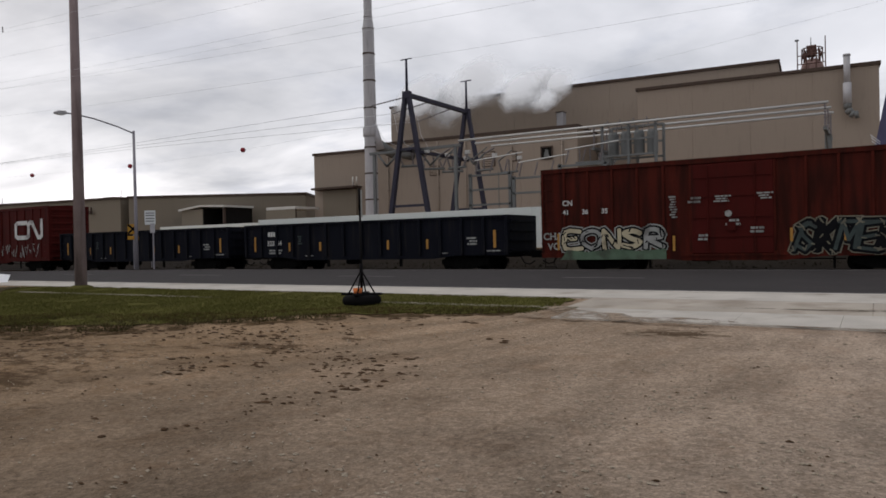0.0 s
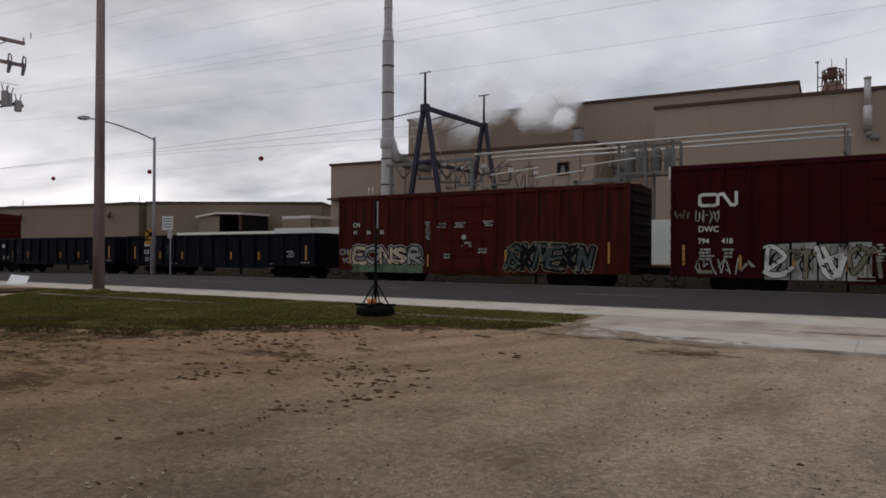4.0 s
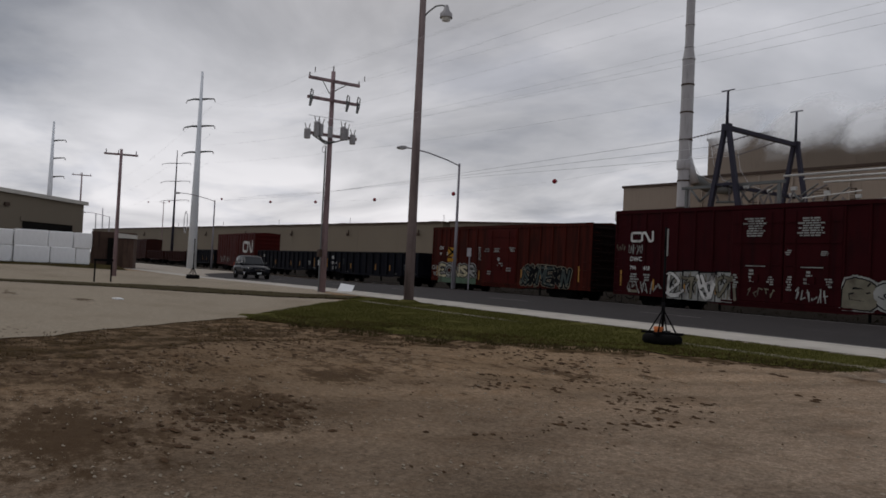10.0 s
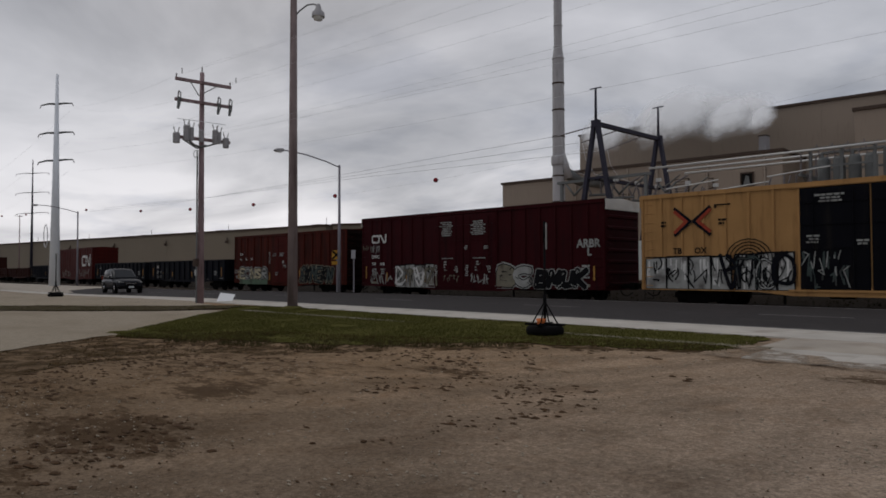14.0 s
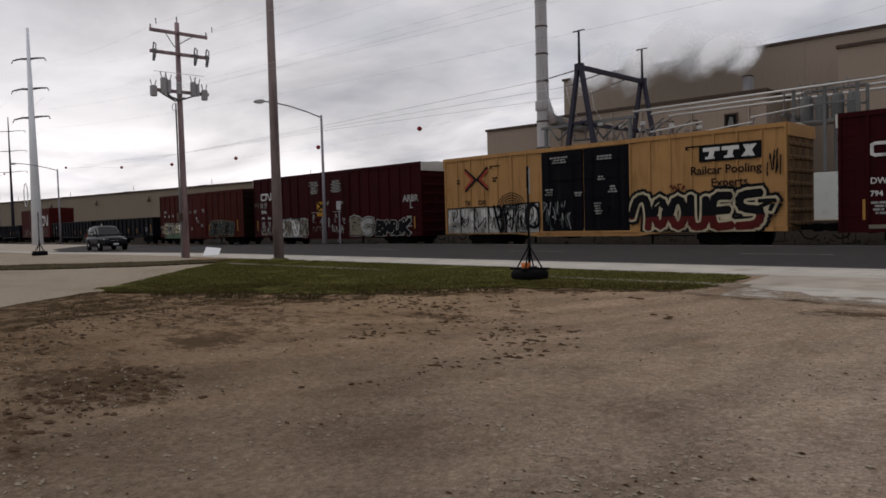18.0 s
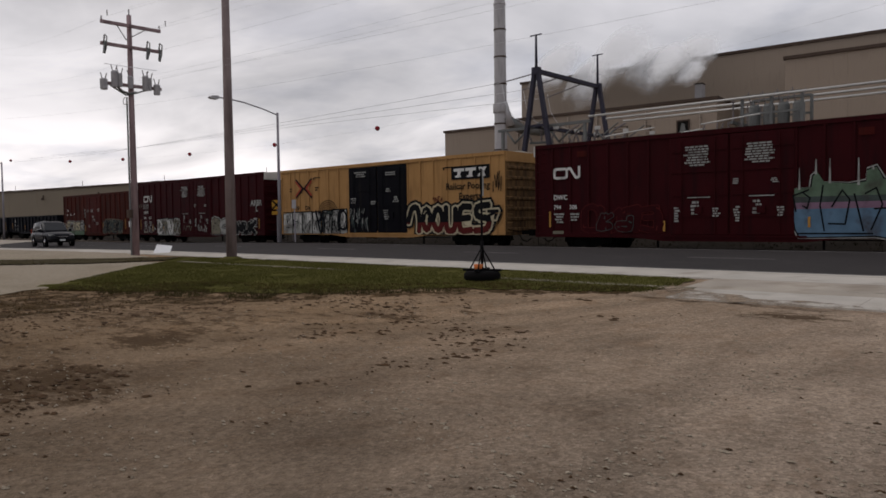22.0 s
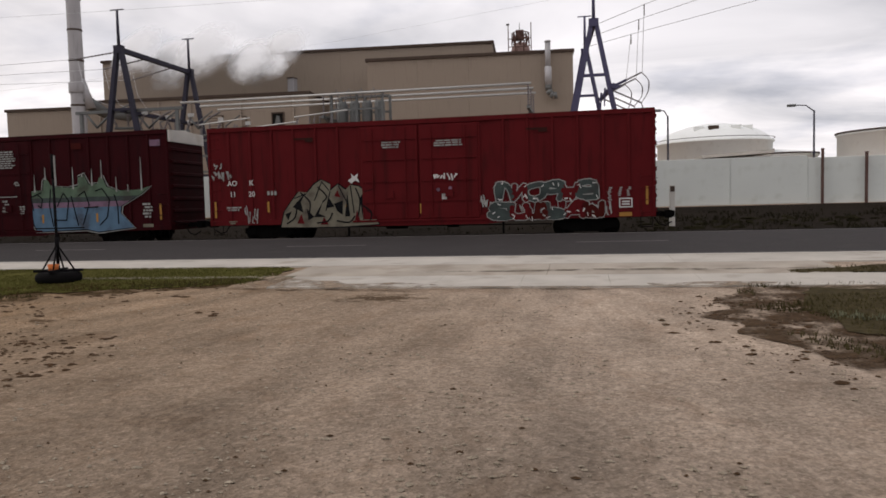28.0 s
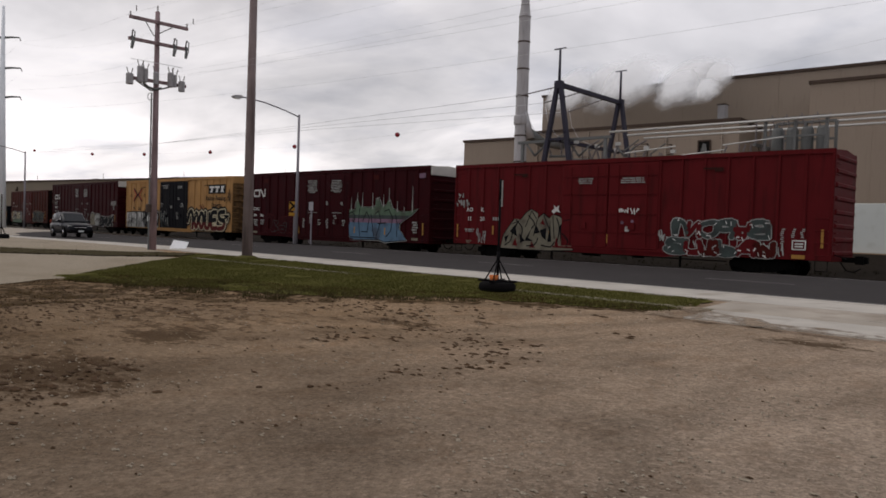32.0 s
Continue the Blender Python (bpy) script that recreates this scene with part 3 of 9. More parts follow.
# ---- building tools ----
class Build:
    """Collects vertices and faces of one mesh."""

    def __init__(self):
        self.v, self.f, self.s = [], [], []

    def face(self, pts, smooth=False):
        n = len(self.v)
        self.v += [tuple(p) for p in pts]
        self.f.append(tuple(range(n, n + len(pts))))
        self.s.append(smooth)
        return self

    def hexa(self, p):
        n = len(self.v)
        self.v += [tuple(q) for q in p]
        for q in ((0, 3, 2, 1), (4, 5, 6, 7), (0, 1, 5, 4), (1, 2, 6, 5), (2, 3, 7, 6), (3, 0, 4, 7)):
            self.f.append(tuple(n + i for i in q))
            self.s.append(False)
        return self

    def box(self, x0, y0, z0, x1, y1, z1):
        return self.hexa([(x0, y0, z0), (x1, y0, z0), (x1, y1, z0), (x0, y1, z0), (x0, y0, z1), (x1, y0, z1), (x1, y1, z1), (x0, y1, z1)])

    def bbox(self, x0, y0, z0, x1, y1, z1, c=0.02):
        """A box with chamfered edges along its longest axis left sharp and the face y0 softened."""
        n = len(self.v)
        a = [(x0 + c, y0, z0 + c), (x1 - c, y0, z0 + c), (x1 - c, y0, z1 - c), (x0 + c, y0, z1 - c)]
        b = [(x0, y0 + c, z0), (x1, y0 + c, z0), (x1, y0 + c, z1), (x0, y0 + c, z1)]
        d = [(x0, y1, z0), (x1, y1, z0), (x1, y1, z1), (x0, y1, z1)]
        self.v += a + b + d
        fs = [(0, 1, 2, 3), (11, 10, 9, 8)]
        for k in range(4):
            j = (k + 1) % 4
            fs += [(k + 4, j + 4, j, k), (k + 8, j + 8, j + 4, k + 4)]
        for q in fs:
            self.f.append(tuple(n + i for i in q))
            self.s.append(False)
        return self

    def tube(self, p0, p1, r0, r1=None, seg=10, cap=True):
        r1 = r0 if r1 is None else r1
        p0, p1 = Vector(p0), Vector(p1)
        q = (p1 - p0).to_track_quat("Z", "Y")
        n = len(self.v)
        ring = [(math.cos(2 * math.pi * k / seg), math.sin(2 * math.pi * k / seg)) for k in range(seg)]
        for p, r in ((p0, r0), (p1, r1)):
            self.v += [tuple(p + q @ Vector((c * r, s * r, 0))) for c, s in ring]
        for k in range(seg):
            j = (k + 1) % seg
            self.f.append((n + k, n + j, n + seg + j, n + seg + k))
            self.s.append(seg > 6)
        if cap:
            self.f.append(tuple(n + k for k in reversed(range(seg))))
            self.f.append(tuple(n + seg + k for k in range(seg)))
            self.s += [False, False]
        return self

    def pipe(self, pts, r, seg=6):
        """One swept tube along a polyline."""
        pts = [Vector(p) for p in pts]
        n = len(self.v)
        for k, p in enumerate(pts):
            d = (pts[min(k + 1, len(pts) - 1)] - pts[max(k - 1, 0)]).normalized()
            ref = Vector((0, 0, 1)) if abs(d.z) < 0.9 else Vector((0, 1, 0))
            u = d.cross(ref).normalized()
            w = u.cross(d)
            self.v += [tuple(p + u * (r * math.cos(6.2832 * i / seg)) + w * (r * math.sin(6.2832 * i / seg))) for i in range(seg)]
        for k in range(len(pts) - 1):
            for i in range(seg):
                j = (i + 1) % seg
                self.f.append((n + k * seg + i, n + k * seg + j, n + (k + 1) * seg + j, n + (k + 1) * seg + i))
                self.s.append(True)
        e = n + (len(pts) - 1) * seg
        self.f += [tuple(n + i for i in reversed(range(seg))), tuple(e + i for i in range(seg))]
        self.s += [False, False]
        return self

    def lathe(self, prof, at=(0, 0, 0), axis="z", seg=20):
        n = len(self.v)
        for r, h in prof:
            for k in range(seg):
                a = 2 * math.pi * k / seg
                c, s = r * math.cos(a), r * math.sin(a)
                p = {"z": (c, s, h), "y": (c, h, s), "x": (h, c, s)}[axis]
                self.v.append((at[0] + p[0], at[1] + p[1], at[2] + p[2]))
        for i in range(len(prof) - 1):
            for k in range(seg):
                j = (k + 1) % seg
                q = (n + i * seg + k, n + i * seg + j, n + (i + 1) * seg + j, n + (i + 1) * seg + k)
                self.f.append(q if axis == "z" else q[::-1])
                self.s.append(True)
        return self

    def prism(self, poly, axis, a, b):
        """A flat outline in two axes, given thickness from a to b along the third."""
        put = {"y": lambda p, t: (p[0], t, p[1]), "x": lambda p, t: (t, p[0], p[1]), "z": lambda p, t: (p[0], p[1], t)}[axis]
        n, k = len(self.v), len(poly)
        self.v += [put(p, a) for p in poly] + [put(p, b) for p in poly]
        self.f.append(tuple(range(n, n + k)))
        self.f.append(tuple(reversed(range(n + k, n + 2 * k))))
        self.s += [False, False]
        for i in range(k):
            j = (i + 1) % k
            self.f.append((n + j, n + i, n + k + i, n + k + j))
            self.s.append(False)
        return self

    def mesh(self, name, mat):
        me = bpy.data.meshes.new(name)
        me.from_pydata(self.v, [], self.f)
        me.polygons.foreach_set("use_smooth", self.s)
        me.materials.append(mat)
        bm = bmesh.new()
        bm.from_mesh(me)
        bmesh.ops.recalc_face_normals(bm, faces=bm.faces)
        bm.to_mesh(me)
        bm.free()
        me.update()
        return me


def part(name, b, mat, parent=None, label="", at=None):
    """Links a built mesh as one object, under a thing or a part."""
    me = b.mesh(name, M[mat]) if isinstance(b, Build) else b
    ob = new(name, me)
    if parent:
        ob.parent = parent
    if at is not None:
        ob.matrix_basis = at if isinstance(at, Matrix) else Matrix.Translation(at)
    if label:
        tagged(ob, label)
    return ob


def thing(name, label, category, group="", kind="", at=None):
    ob = new(name)
    tagged(ob, label, category, group, kind)
    if at is not None:
        ob.matrix_basis = at if isinstance(at, Matrix) else Matrix.Translation(at)
    return ob


def gz(x, y):
    """The height of the ground: the lot, the rise to the road, the track bed and the bank beyond."""
    z = float(np.interp(y, (-50, 8, 16.6, 26.6, 28.0, 33.0, 43.0, 60.0), (-0.1, -0.1, 0.2, 0.3, -0.17, -0.17, 0.95, 1.0)))
    if x < -46 and y < 13:
        z += 0.35 * min(1.0, (-46 - x) / 14.0) * min(1.0, (13 - y) / 6.0)
    if x < -35 and 13 < y < 30:
        z -= 0.2 * min(1.0, (-35 - x) / 20.0) * min(1.0, (y - 13) / 3.6) * min(1.0, (30 - y) / 3.0)
    return z


def lettering(text, size, mat, parent, at, name="lettering", align="LEFT", label="", spread=1.0, bold=0.0):
    """Flat lettering from the built-in font, facing -y."""
    cu = bpy.data.curves.new(name, "FONT")
    cu.body, cu.size, cu.align_x, cu.space_character, cu.offset = text, size, align, spread, bold
    cu.resolution_u = 3
    tmp = bpy.data.objects.new("tmp", cu)
    scene.collection.objects.link(tmp)
    bpy.context.view_layer.update()
    me = bpy.data.meshes.new_from_object(tmp.evaluated_get(bpy.context.evaluated_depsgraph_get()))
    bpy.data.objects.remove(tmp)
    me.materials.clear()
    me.materials.append(M[mat])
    ob = new(name, me)
    ob.parent = parent
    ob.matrix_basis = Matrix.Translation(at) @ pose(0, 0, 0, 90, 0, 0)
    if label:
        tagged(ob, label)
    return ob

# ---- ground, road, pavement, track ----
def make_ground():
    xs = sorted(set([-2000, -1200, -700, -450, -320] + list(range(-250, 131, 6)) + [180, 260, 400, 700, 1200, 2000] + [v * 0.8 for v in range(-40, 18)]))
    ys = sorted(set([-600, -300, -150, -80, -40, -25, -15, -8, -4] + [v * 0.5 for v in range(0, 35)] + [17, 19, 21, 23, 25, 26.0, 26.6, 27, 27.5, 28, 29, 31, 33, 34, 36, 38, 40, 41.5, 43, 46, 52, 60, 75, 100, 150, 250, 400, 700, 1200, 2500]))
    b = Build()
    for y in ys:
        for x in xs:
            z = gz(x, y)
            if y < 16 and abs(x) < 60:
                z += 0.035 * noise.noise(Vector((x * 0.35, y * 0.35, 0.0))) * min(1, (16 - y) / 4)
            if 16.6 < y < 26.7:
                z -= 0.05
            b.v.append((x, y, z))
    n = len(xs)
    for j in range(len(ys) - 1):
        for i in range(n - 1):
            b.f.append((j * n + i, j * n + i + 1, (j + 1) * n + i + 1, (j + 1) * n + i))
            b.s.append(True)
    g = part("ground", b, "gravel")
    tagged(g, "packed brown limestone gravel lot with damp patches", "ground", kind="structure")


def sheet(name, poly, lift, mat, label, category, kind="structure", cell=1.0):
    """A thin layer on the ground inside an outline, cut into small cells that follow the ground."""
    me = bpy.data.meshes.new(name)
    bm = bmesh.new()
    f = bm.faces.new([bm.verts.new((x, y, 0)) for x, y in poly])
    x0, x1 = min(p[0] for p in poly), max(p[0] for p in poly)
    y0, y1 = min(p[1] for p in poly), max(p[1] for p in poly)
    for k in range(1, int((x1 - x0) / cell)):
        bmesh.ops.bisect_plane(bm, geom=bm.verts[:] + bm.edges[:] + bm.faces[:], plane_co=(x0 + k * cell, 0, 0), plane_no=(1, 0, 0))
    for k in range(1, int((y1 - y0) / cell)):
        bmesh.ops.bisect_plane(bm, geom=bm.verts[:] + bm.edges[:] + bm.faces[:], plane_co=(0, y0 + k * cell, 0), plane_no=(0, 1, 0))
    bmesh.ops.triangulate(bm, faces=bm.faces[:])
    for v in bm.verts:
        z = gz(v.co.x, v.co.y) + lift
        if v.co.y < 16 and abs(v.co.x) < 60:
            z += 0.035 * noise.noise(Vector((v.co.x * 0.35, v.co.y * 0.35, 0.0))) * min(1, (16 - v.co.y) / 4)
        v.co.z = z
    bm.normal_update()
    if bm.faces and sum(q.normal.z for q in bm.faces) < 0:
        bmesh.ops.reverse_faces(bm, faces=bm.faces[:])
    bm.to_mesh(me)
    bm.free()
    me.materials.append(M[mat])
    ob = new(name, me)
    return tagged(ob, label, category, kind=kind)


def wobble(poly, amount, step=0.7, seed=0):
    """Roughens an outline."""
    out = []
    for (xa, ya), (xb, yb) in zip(poly, poly[1:] + poly[:1]):
        n = max(1, int(math.hypot(xb - xa, yb - ya) / step))
        for k in range(n):
            t = k / n
            x, y = xa + (xb - xa) * t, ya + (yb - ya) * t
            a, b = Vector((x * 1.3, y * 1.3, seed)), Vector((x * 5.5, y * 5.5, seed))
            up = Vector((0, 0, 9))
            out.append((x + amount * (noise.noise(a) + 0.5 * noise.noise(b)), y + amount * (noise.noise(a + up) + 0.5 * noise.noise(b + up))))
    return out


LAWN = [(-5.9, 14.0), (-6.0, 12.7), (-9.7, 11.75), (-11.5, 10.6), (-12.8, 9.5), (-15.0, 8.7), (-18.9, 6.9), (-20.6, 7.4), (-26.0, 13.7), (-27.6, 14.8), (-24.0, 15.25), (-6.2, 15.2)]
DIRT = [(-6.0, 12.7), (-9.0, 11.3), (-11.0, 9.6), (-12.0, 8.4), (-13.6, 6.6), (-13.8, 4.4), (-12.4, 2.0), (-11.8, -1.0), (-14.4, -0.5), (-16.3, 2.4), (-18.9, 6.1), (-25.0, 13.8), (-16.0, 10.5)]
LOT2 = [(-13.9, -1.5), (-14.8, 0.7), (-15.4, 1.7), (-16.4, 2.85), (-17.6, 4.3), (-18.9, 6.1), (-20.5, 8.3), (-25.4, 13.7), (-26.5, 12.9), (-28.0, 11.5), (-36.2, 7.7), (-40.6, 2.3), (-42.0, -1.5)]
STRIP = [(-26.0, 13.6), (-28.0, 11.4), (-36.2, 7.6), (-40.6, 2.2), (-42.0, -1.5), (-44.6, -1.5), (-42.8, 2.4), (-39.8, 8.5), (-30.7, 12.7), (-27.0, 14.8)]
LOT3 = [(-30.7, 12.5), (-39.8, 8.4), (-42.8, 2.3), (-44.6, -1.5), (-64.0, -1.5), (-65.0, 14.0), (-58.0, 15.2), (-33.0, 15.25), (-29.0, 14.5)]
LAWN_R = [(3.5, 12.4), (3.2, 10.8), (3.0, 9.5), (3.2, 8.8), (3.6, 8.2), (3.8, 7.2), (4.0, 6.9), (5.6, 3.8), (9.0, 0.0), (30.0, -4.0), (30.0, 12.45), (9.0, 12.42)]
DIRT_R = [(2.3, 12.35), (2.2, 11.6), (1.75, 11.0), (1.55, 10.4), (1.45, 9.5), (1.75, 9.0), (2.0, 8.1), (2.35, 7.3), (2.6, 6.9), (2.8, 6.3), (3.1, 5.5), (4.2, 3.0), (7.0, -1.2), (9.6, -0.6), (6.6, 4.0), (5.2, 6.4), (4.9, 8.0), (4.6, 9.5), (4.6, 12.4)]
VERGE_R = [(3.7, 13.95), (3.8, 13.66), (6.0, 13.68), (45.0, 13.7), (45.0, 15.3), (8.5, 15.3), (5.2, 14.6)]

make_ground()
sheet("road", [(-420, 16.9), (120, 16.9), (120, 26.5), (-420, 26.5)], 0.0, "asphalt", "dark worn asphalt two-lane road", "road", cell=4.9)
for y, w in ((17.35, 0.10), (26.1, 0.1)):
    sheet("road_marking", [(-200, y), (60, y), (60, y + w), (-200, y + w)], 0.006, "road_line", "faded pale edge line on the asphalt", "road marking", cell=10)
for k in range(14):
    x = -90 + k * 9.0
    sheet("road_marking", [(x, 21.7), (x + 2.6, 21.7), (x + 2.6, 21.8), (x, 21.8)], 0.006, "road_line", "worn centre dash on the asphalt", "road marking", cell=10)
sheet("track_bank", [(-420, 26.6), (130, 26.6), (130, 47.5), (-420, 47.5)], 0.012, "bank", "stony dirt along the track, darkened for shade under the train", "ground", cell=2.0)
sheet("pale_lot", wobble(LOT2, 0.22, 0.5, 1), 0.018, "pale_gravel", "pale crushed limestone parking lot", "ground", cell=1.2)
sheet("pale_lot", wobble(LOT3, 0.25, 0.9, 8), 0.035, "pale_gravel", "pale gravel strip before the earth bank", "ground")
sheet("concrete_road", [(-300, 17.0), (-57.5, 17.0), (-59.0, 18.3), (-65.0, 19.7), (-71.0, 24.0), (-68.0, 26.4), (-300, 26.4)], 0.008, "dusty_concrete", "pale concrete stretch of the road", "road", cell=4.0)
sheet("dirt_patch", wobble(DIRT, 0.6, 0.3, 2), 0.012, "dirt", "dark damp dirt with trampled clods beside the lawn", "ground", cell=1.5)
sheet("dirt_patch", wobble([(x + 0.22, y) for x, y in DIRT_R], 0.45, 0.12, 3), 0.014, "red_dirt", "dark damp dirt along the weedy bank", "ground", cell=1.5)
sheet("lawn", wobble(LAWN, 0.45, 0.25, 4), 0.024, "soil_grass", "thin green lawn beside the gravel lot", "lawn", cell=1.5)
sheet("lawn", wobble(STRIP, 0.25, 0.6, 5), 0.055, "rough_soil", "narrow brown grass strip behind the pale lot", "lawn", cell=2.5)
sheet("lawn", wobble(LAWN_R, 0.5, 0.2, 6), 0.024, "rough_soil", "rough weedy grass on the lot's edge", "lawn", cell=1.5)
sheet("lawn", wobble(VERGE_R, 0.2, 0.3, 7), 0.036, "rough_soil", "thin grass verge between walk and road", "lawn", cell=1.5)


def make_pavement():
    """Concrete: the kerb strip by the road, the apron slabs of the entrance and the old walk in the lawn."""
    top = lambda x0, x1, y0, y1, lift: Build().hexa([(x, y, gz(x, y) + h) for h in (-0.1, lift) for x, y in ((x0, y0), (x1, y0), (x1, y1), (x0, y1))])
    walkway = tagged(new("pavement"), "pale concrete kerb strip, entrance apron and walk in slabs", "pavement", kind="structure")
    for k in range(40):
        x = -160 + k * 6.0
        part("slab", top(x + 0.003, x + 5.997, 15.346, 16.62, 0.03), "concrete", walkway)
        part("kerb", top(x + 0.01, x + 5.99, 16.63, 16.93, 0.035), "concrete", walkway)
    for k in range(2):
        x = -5.7 + k * 5.2
        part("slab", top(x + 0.004, x + 5.196, 13.604, 15.342, 0.028), "dusty_concrete", walkway)
    for k in range(30):
        x = -5.4 + k * 1.5
        part("slab", top(x + 0.0025, x + 1.4975, 12.25, 13.6, 0.032), "concrete", walkway)
    for k in range(13):
        x = -5.42 - (k + 1) * 1.5
        part("slab", top(x + 0.01, x + 1.49, 13.48, 13.74, 0.03), "old_concrete", walkway)


make_pavement()
sheet("gravel_spill", wobble([(-6.2, 12.05), (9.0, 12.05), (9.0, 12.45), (2.0, 12.55), (-4.0, 12.6), (-5.2, 13.3), (-6.0, 13.5)], 0.25, 0.4, 41), 0.036, "spill", "loose gravel spilled over the slab edge", "gravel", cell=1.0)
sheet("dirt_stain", wobble([(-3.2, 14.16), (0.0, 14.12), (4.5, 14.2), (4.5, 14.28), (2.0, 14.36), (-1.0, 14.34)], 0.10, 0.3, 40), 0.034, "stain", "crumbled dirty joint across the apron", "stain", cell=1.0)


def bend_y(x):
    """How far the track swings away from the road, far to the left."""
    d = max(0.0, -45.0 - x)
    return d * d / 1800.0 if d < 54.0 else 1.62 + 0.06 * (d - 54.0)


def make_track():
    xs = [130, 0, -45] + [-50 - 5 * k for k in range(11)] + [-140, -200, -300, -420]
    near, far = [(x, 28.2 + bend_y(x)) for x in xs], [(x, 33.6 + bend_y(x)) for x in reversed(xs)]
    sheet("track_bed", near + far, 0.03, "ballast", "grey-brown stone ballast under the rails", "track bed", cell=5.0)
    for y in (30.28, 31.72):
        b = Build()
        prof = [(-0.07, -0.17), (0.07, -0.17), (0.07, -0.15), (0.012, -0.13), (0.012, -0.045), (0.037, -0.035), (0.037, 0), (-0.037, 0), (-0.037, -0.035), (-0.012, -0.045), (-0.012, -0.13), (-0.07, -0.15)]
        n = len(prof)
        for x in xs:
            b.v += [(x, y + u + bend_y(x), v) for u, v in prof]
        for k in range(len(xs) - 1):
            for i in range(n):
                j = (i + 1) % n
                b.f.append((k * n + i, k * n + j, (k + 1) * n + j, (k + 1) * n + i))
                b.s.append(False)
        tagged(part("rail", b, "rail"), "worn steel rail on timber ties", "rail", "rails of the track", "structure")
    me = Build().box(-0.11, -1.3, -0.1, 0.11, 1.3, 0.09).mesh("tie", M["tie"])
    ties = tagged(new("track_ties"), "dark timber ties in the ballast", "track ties", kind="structure")
    for k in range(200):
        x = -100 + k * 0.62
        part("tie", me, "tie", ties, at=(x, 31.0 + bend_y(x), -0.22))


make_track()

# ---- the train ----
TRACK_Y = 31.0
CARS = []  # car, x of its middle at the start
AXLES = []
MESH = {}


def run(t):
    """How far the train has rolled by t seconds."""
    return 3.0892 * t - 0.00364 * t * t - 0.0000876 * t ** 3


def truck(car, x):
    """A two-axle truck: side frames with coil springs, bolster, and two wheelsets that roll."""
    if "sideframe" not in MESH:
        b = Build()
        b.prism([(-1.25, 0.38), (-1.25, 0.62), (-0.75, 0.66), (-0.45, 0.80), (0.45, 0.80), (0.75, 0.66), (1.25, 0.62), (1.25, 0.38), (0.95, 0.36), (0.5, 0.20), (-0.5, 0.20), (-0.95, 0.36)], "y", -0.07, 0.07)
        for sx in (-0.89, 0.89):
            b.tube((sx, -0.14, 0.46), (sx, 0.1, 0.46), 0.14, 0.14, 10)
        MESH["sideframe"] = b.mesh("sideframe", M["steel_dark"])
        b = Build()
        for k in (-0.22, 0, 0.22):
            b.tube((k, 0, 0.26), (k, 0, 0.56), 0.085, 0.085, 8)
        MESH["spring"] = b.mesh("spring", M["steel_dark"])
        MESH["bolster"] = Build().box(-0.22, -1.1, 0.5, 0.22, 1.1, 0.78).mesh("bolster", M["steel_dark"])
        b = Build()
        prof = [(0.0, -0.07), (0.20, -0.07), (0.22, -0.03), (0.36, -0.02), (0.38, -0.07), (0.42, -0.07), (0.425, 0.05), (0.455, 0.07), (0.455, 0.09), (0.36, 0.085), (0.2, 0.03), (0, 0.03)]
        for s in (-1, 1):
            b.lathe([(r, s * (0.76 - h)) for r, h in prof], axis="y", seg=20)
        b.tube((0, -1.05, 0), (0, 1.05, 0), 0.075, 0.075, 8)
        b.box(-0.05, -0.86, 0.24, 0.05, -0.83, 0.33)
        MESH["wheelset"] = b.mesh("wheelset", M["steel_dark"])
    tr = new("truck")
    tr.parent = car
    tr.matrix_basis = Matrix.Translation((x, 0, 0))
    tr["label"] = "black two-axle truck, underside shade put into its colour"
    for y in (-1.02, 1.02):
        part("sideframe", MESH["sideframe"], "", tr, at=(0, y, 0))
    part("spring", MESH["spring"], "", tr, at=(0, -1.02, 0))
    part("bolster", MESH["bolster"], "", tr)
    for ax in (-0.89, 0.89):
        w = part("wheelset", MESH["wheelset"], "", tr, at=(ax, 0, 0.425))
        AXLES.append((w, ax))


def coupler(car, x, s):
    if "coupler" not in MESH:
        b = Build()
        b.box(-0.1, -0.09, 0.72, 0.55, 0.09, 0.92).box(0.5, -0.17, 0.66, 0.78, 0.17, 0.98).box(0.74, -0.05, 0.7, 0.9, 0.17, 0.95)
        b.pipe([(0.05, -0.35, 0.72), (0.25, -0.36, 0.42), (0.5, -0.34, 0.36), (0.75, -0.3, 0.52)], 0.028, 6)
        MESH["coupler"] = b.mesh("coupler", M["steel_dark"])
        b = Build()
        b.pipe([(-0.1, -1.35, 1.05), (0.25, -1.3, 0.95), (0.25, -0.35, 0.85)], 0.02, 5)
        MESH["uncoupling_rod"] = b.mesh("uncoupling_rod", M["steel_dark"])
    turn = pose(0, 0, 0, 0, 0, 0 if s > 0 else 180)
    part("coupler", MESH["coupler"], "", car, at=Matrix.Translation((x, 0, 0)) @ turn)
    part("uncoupling_rod", MESH["uncoupling_rod"], "", car, at=Matrix.Translation((x, 0, 0)) @ turn)


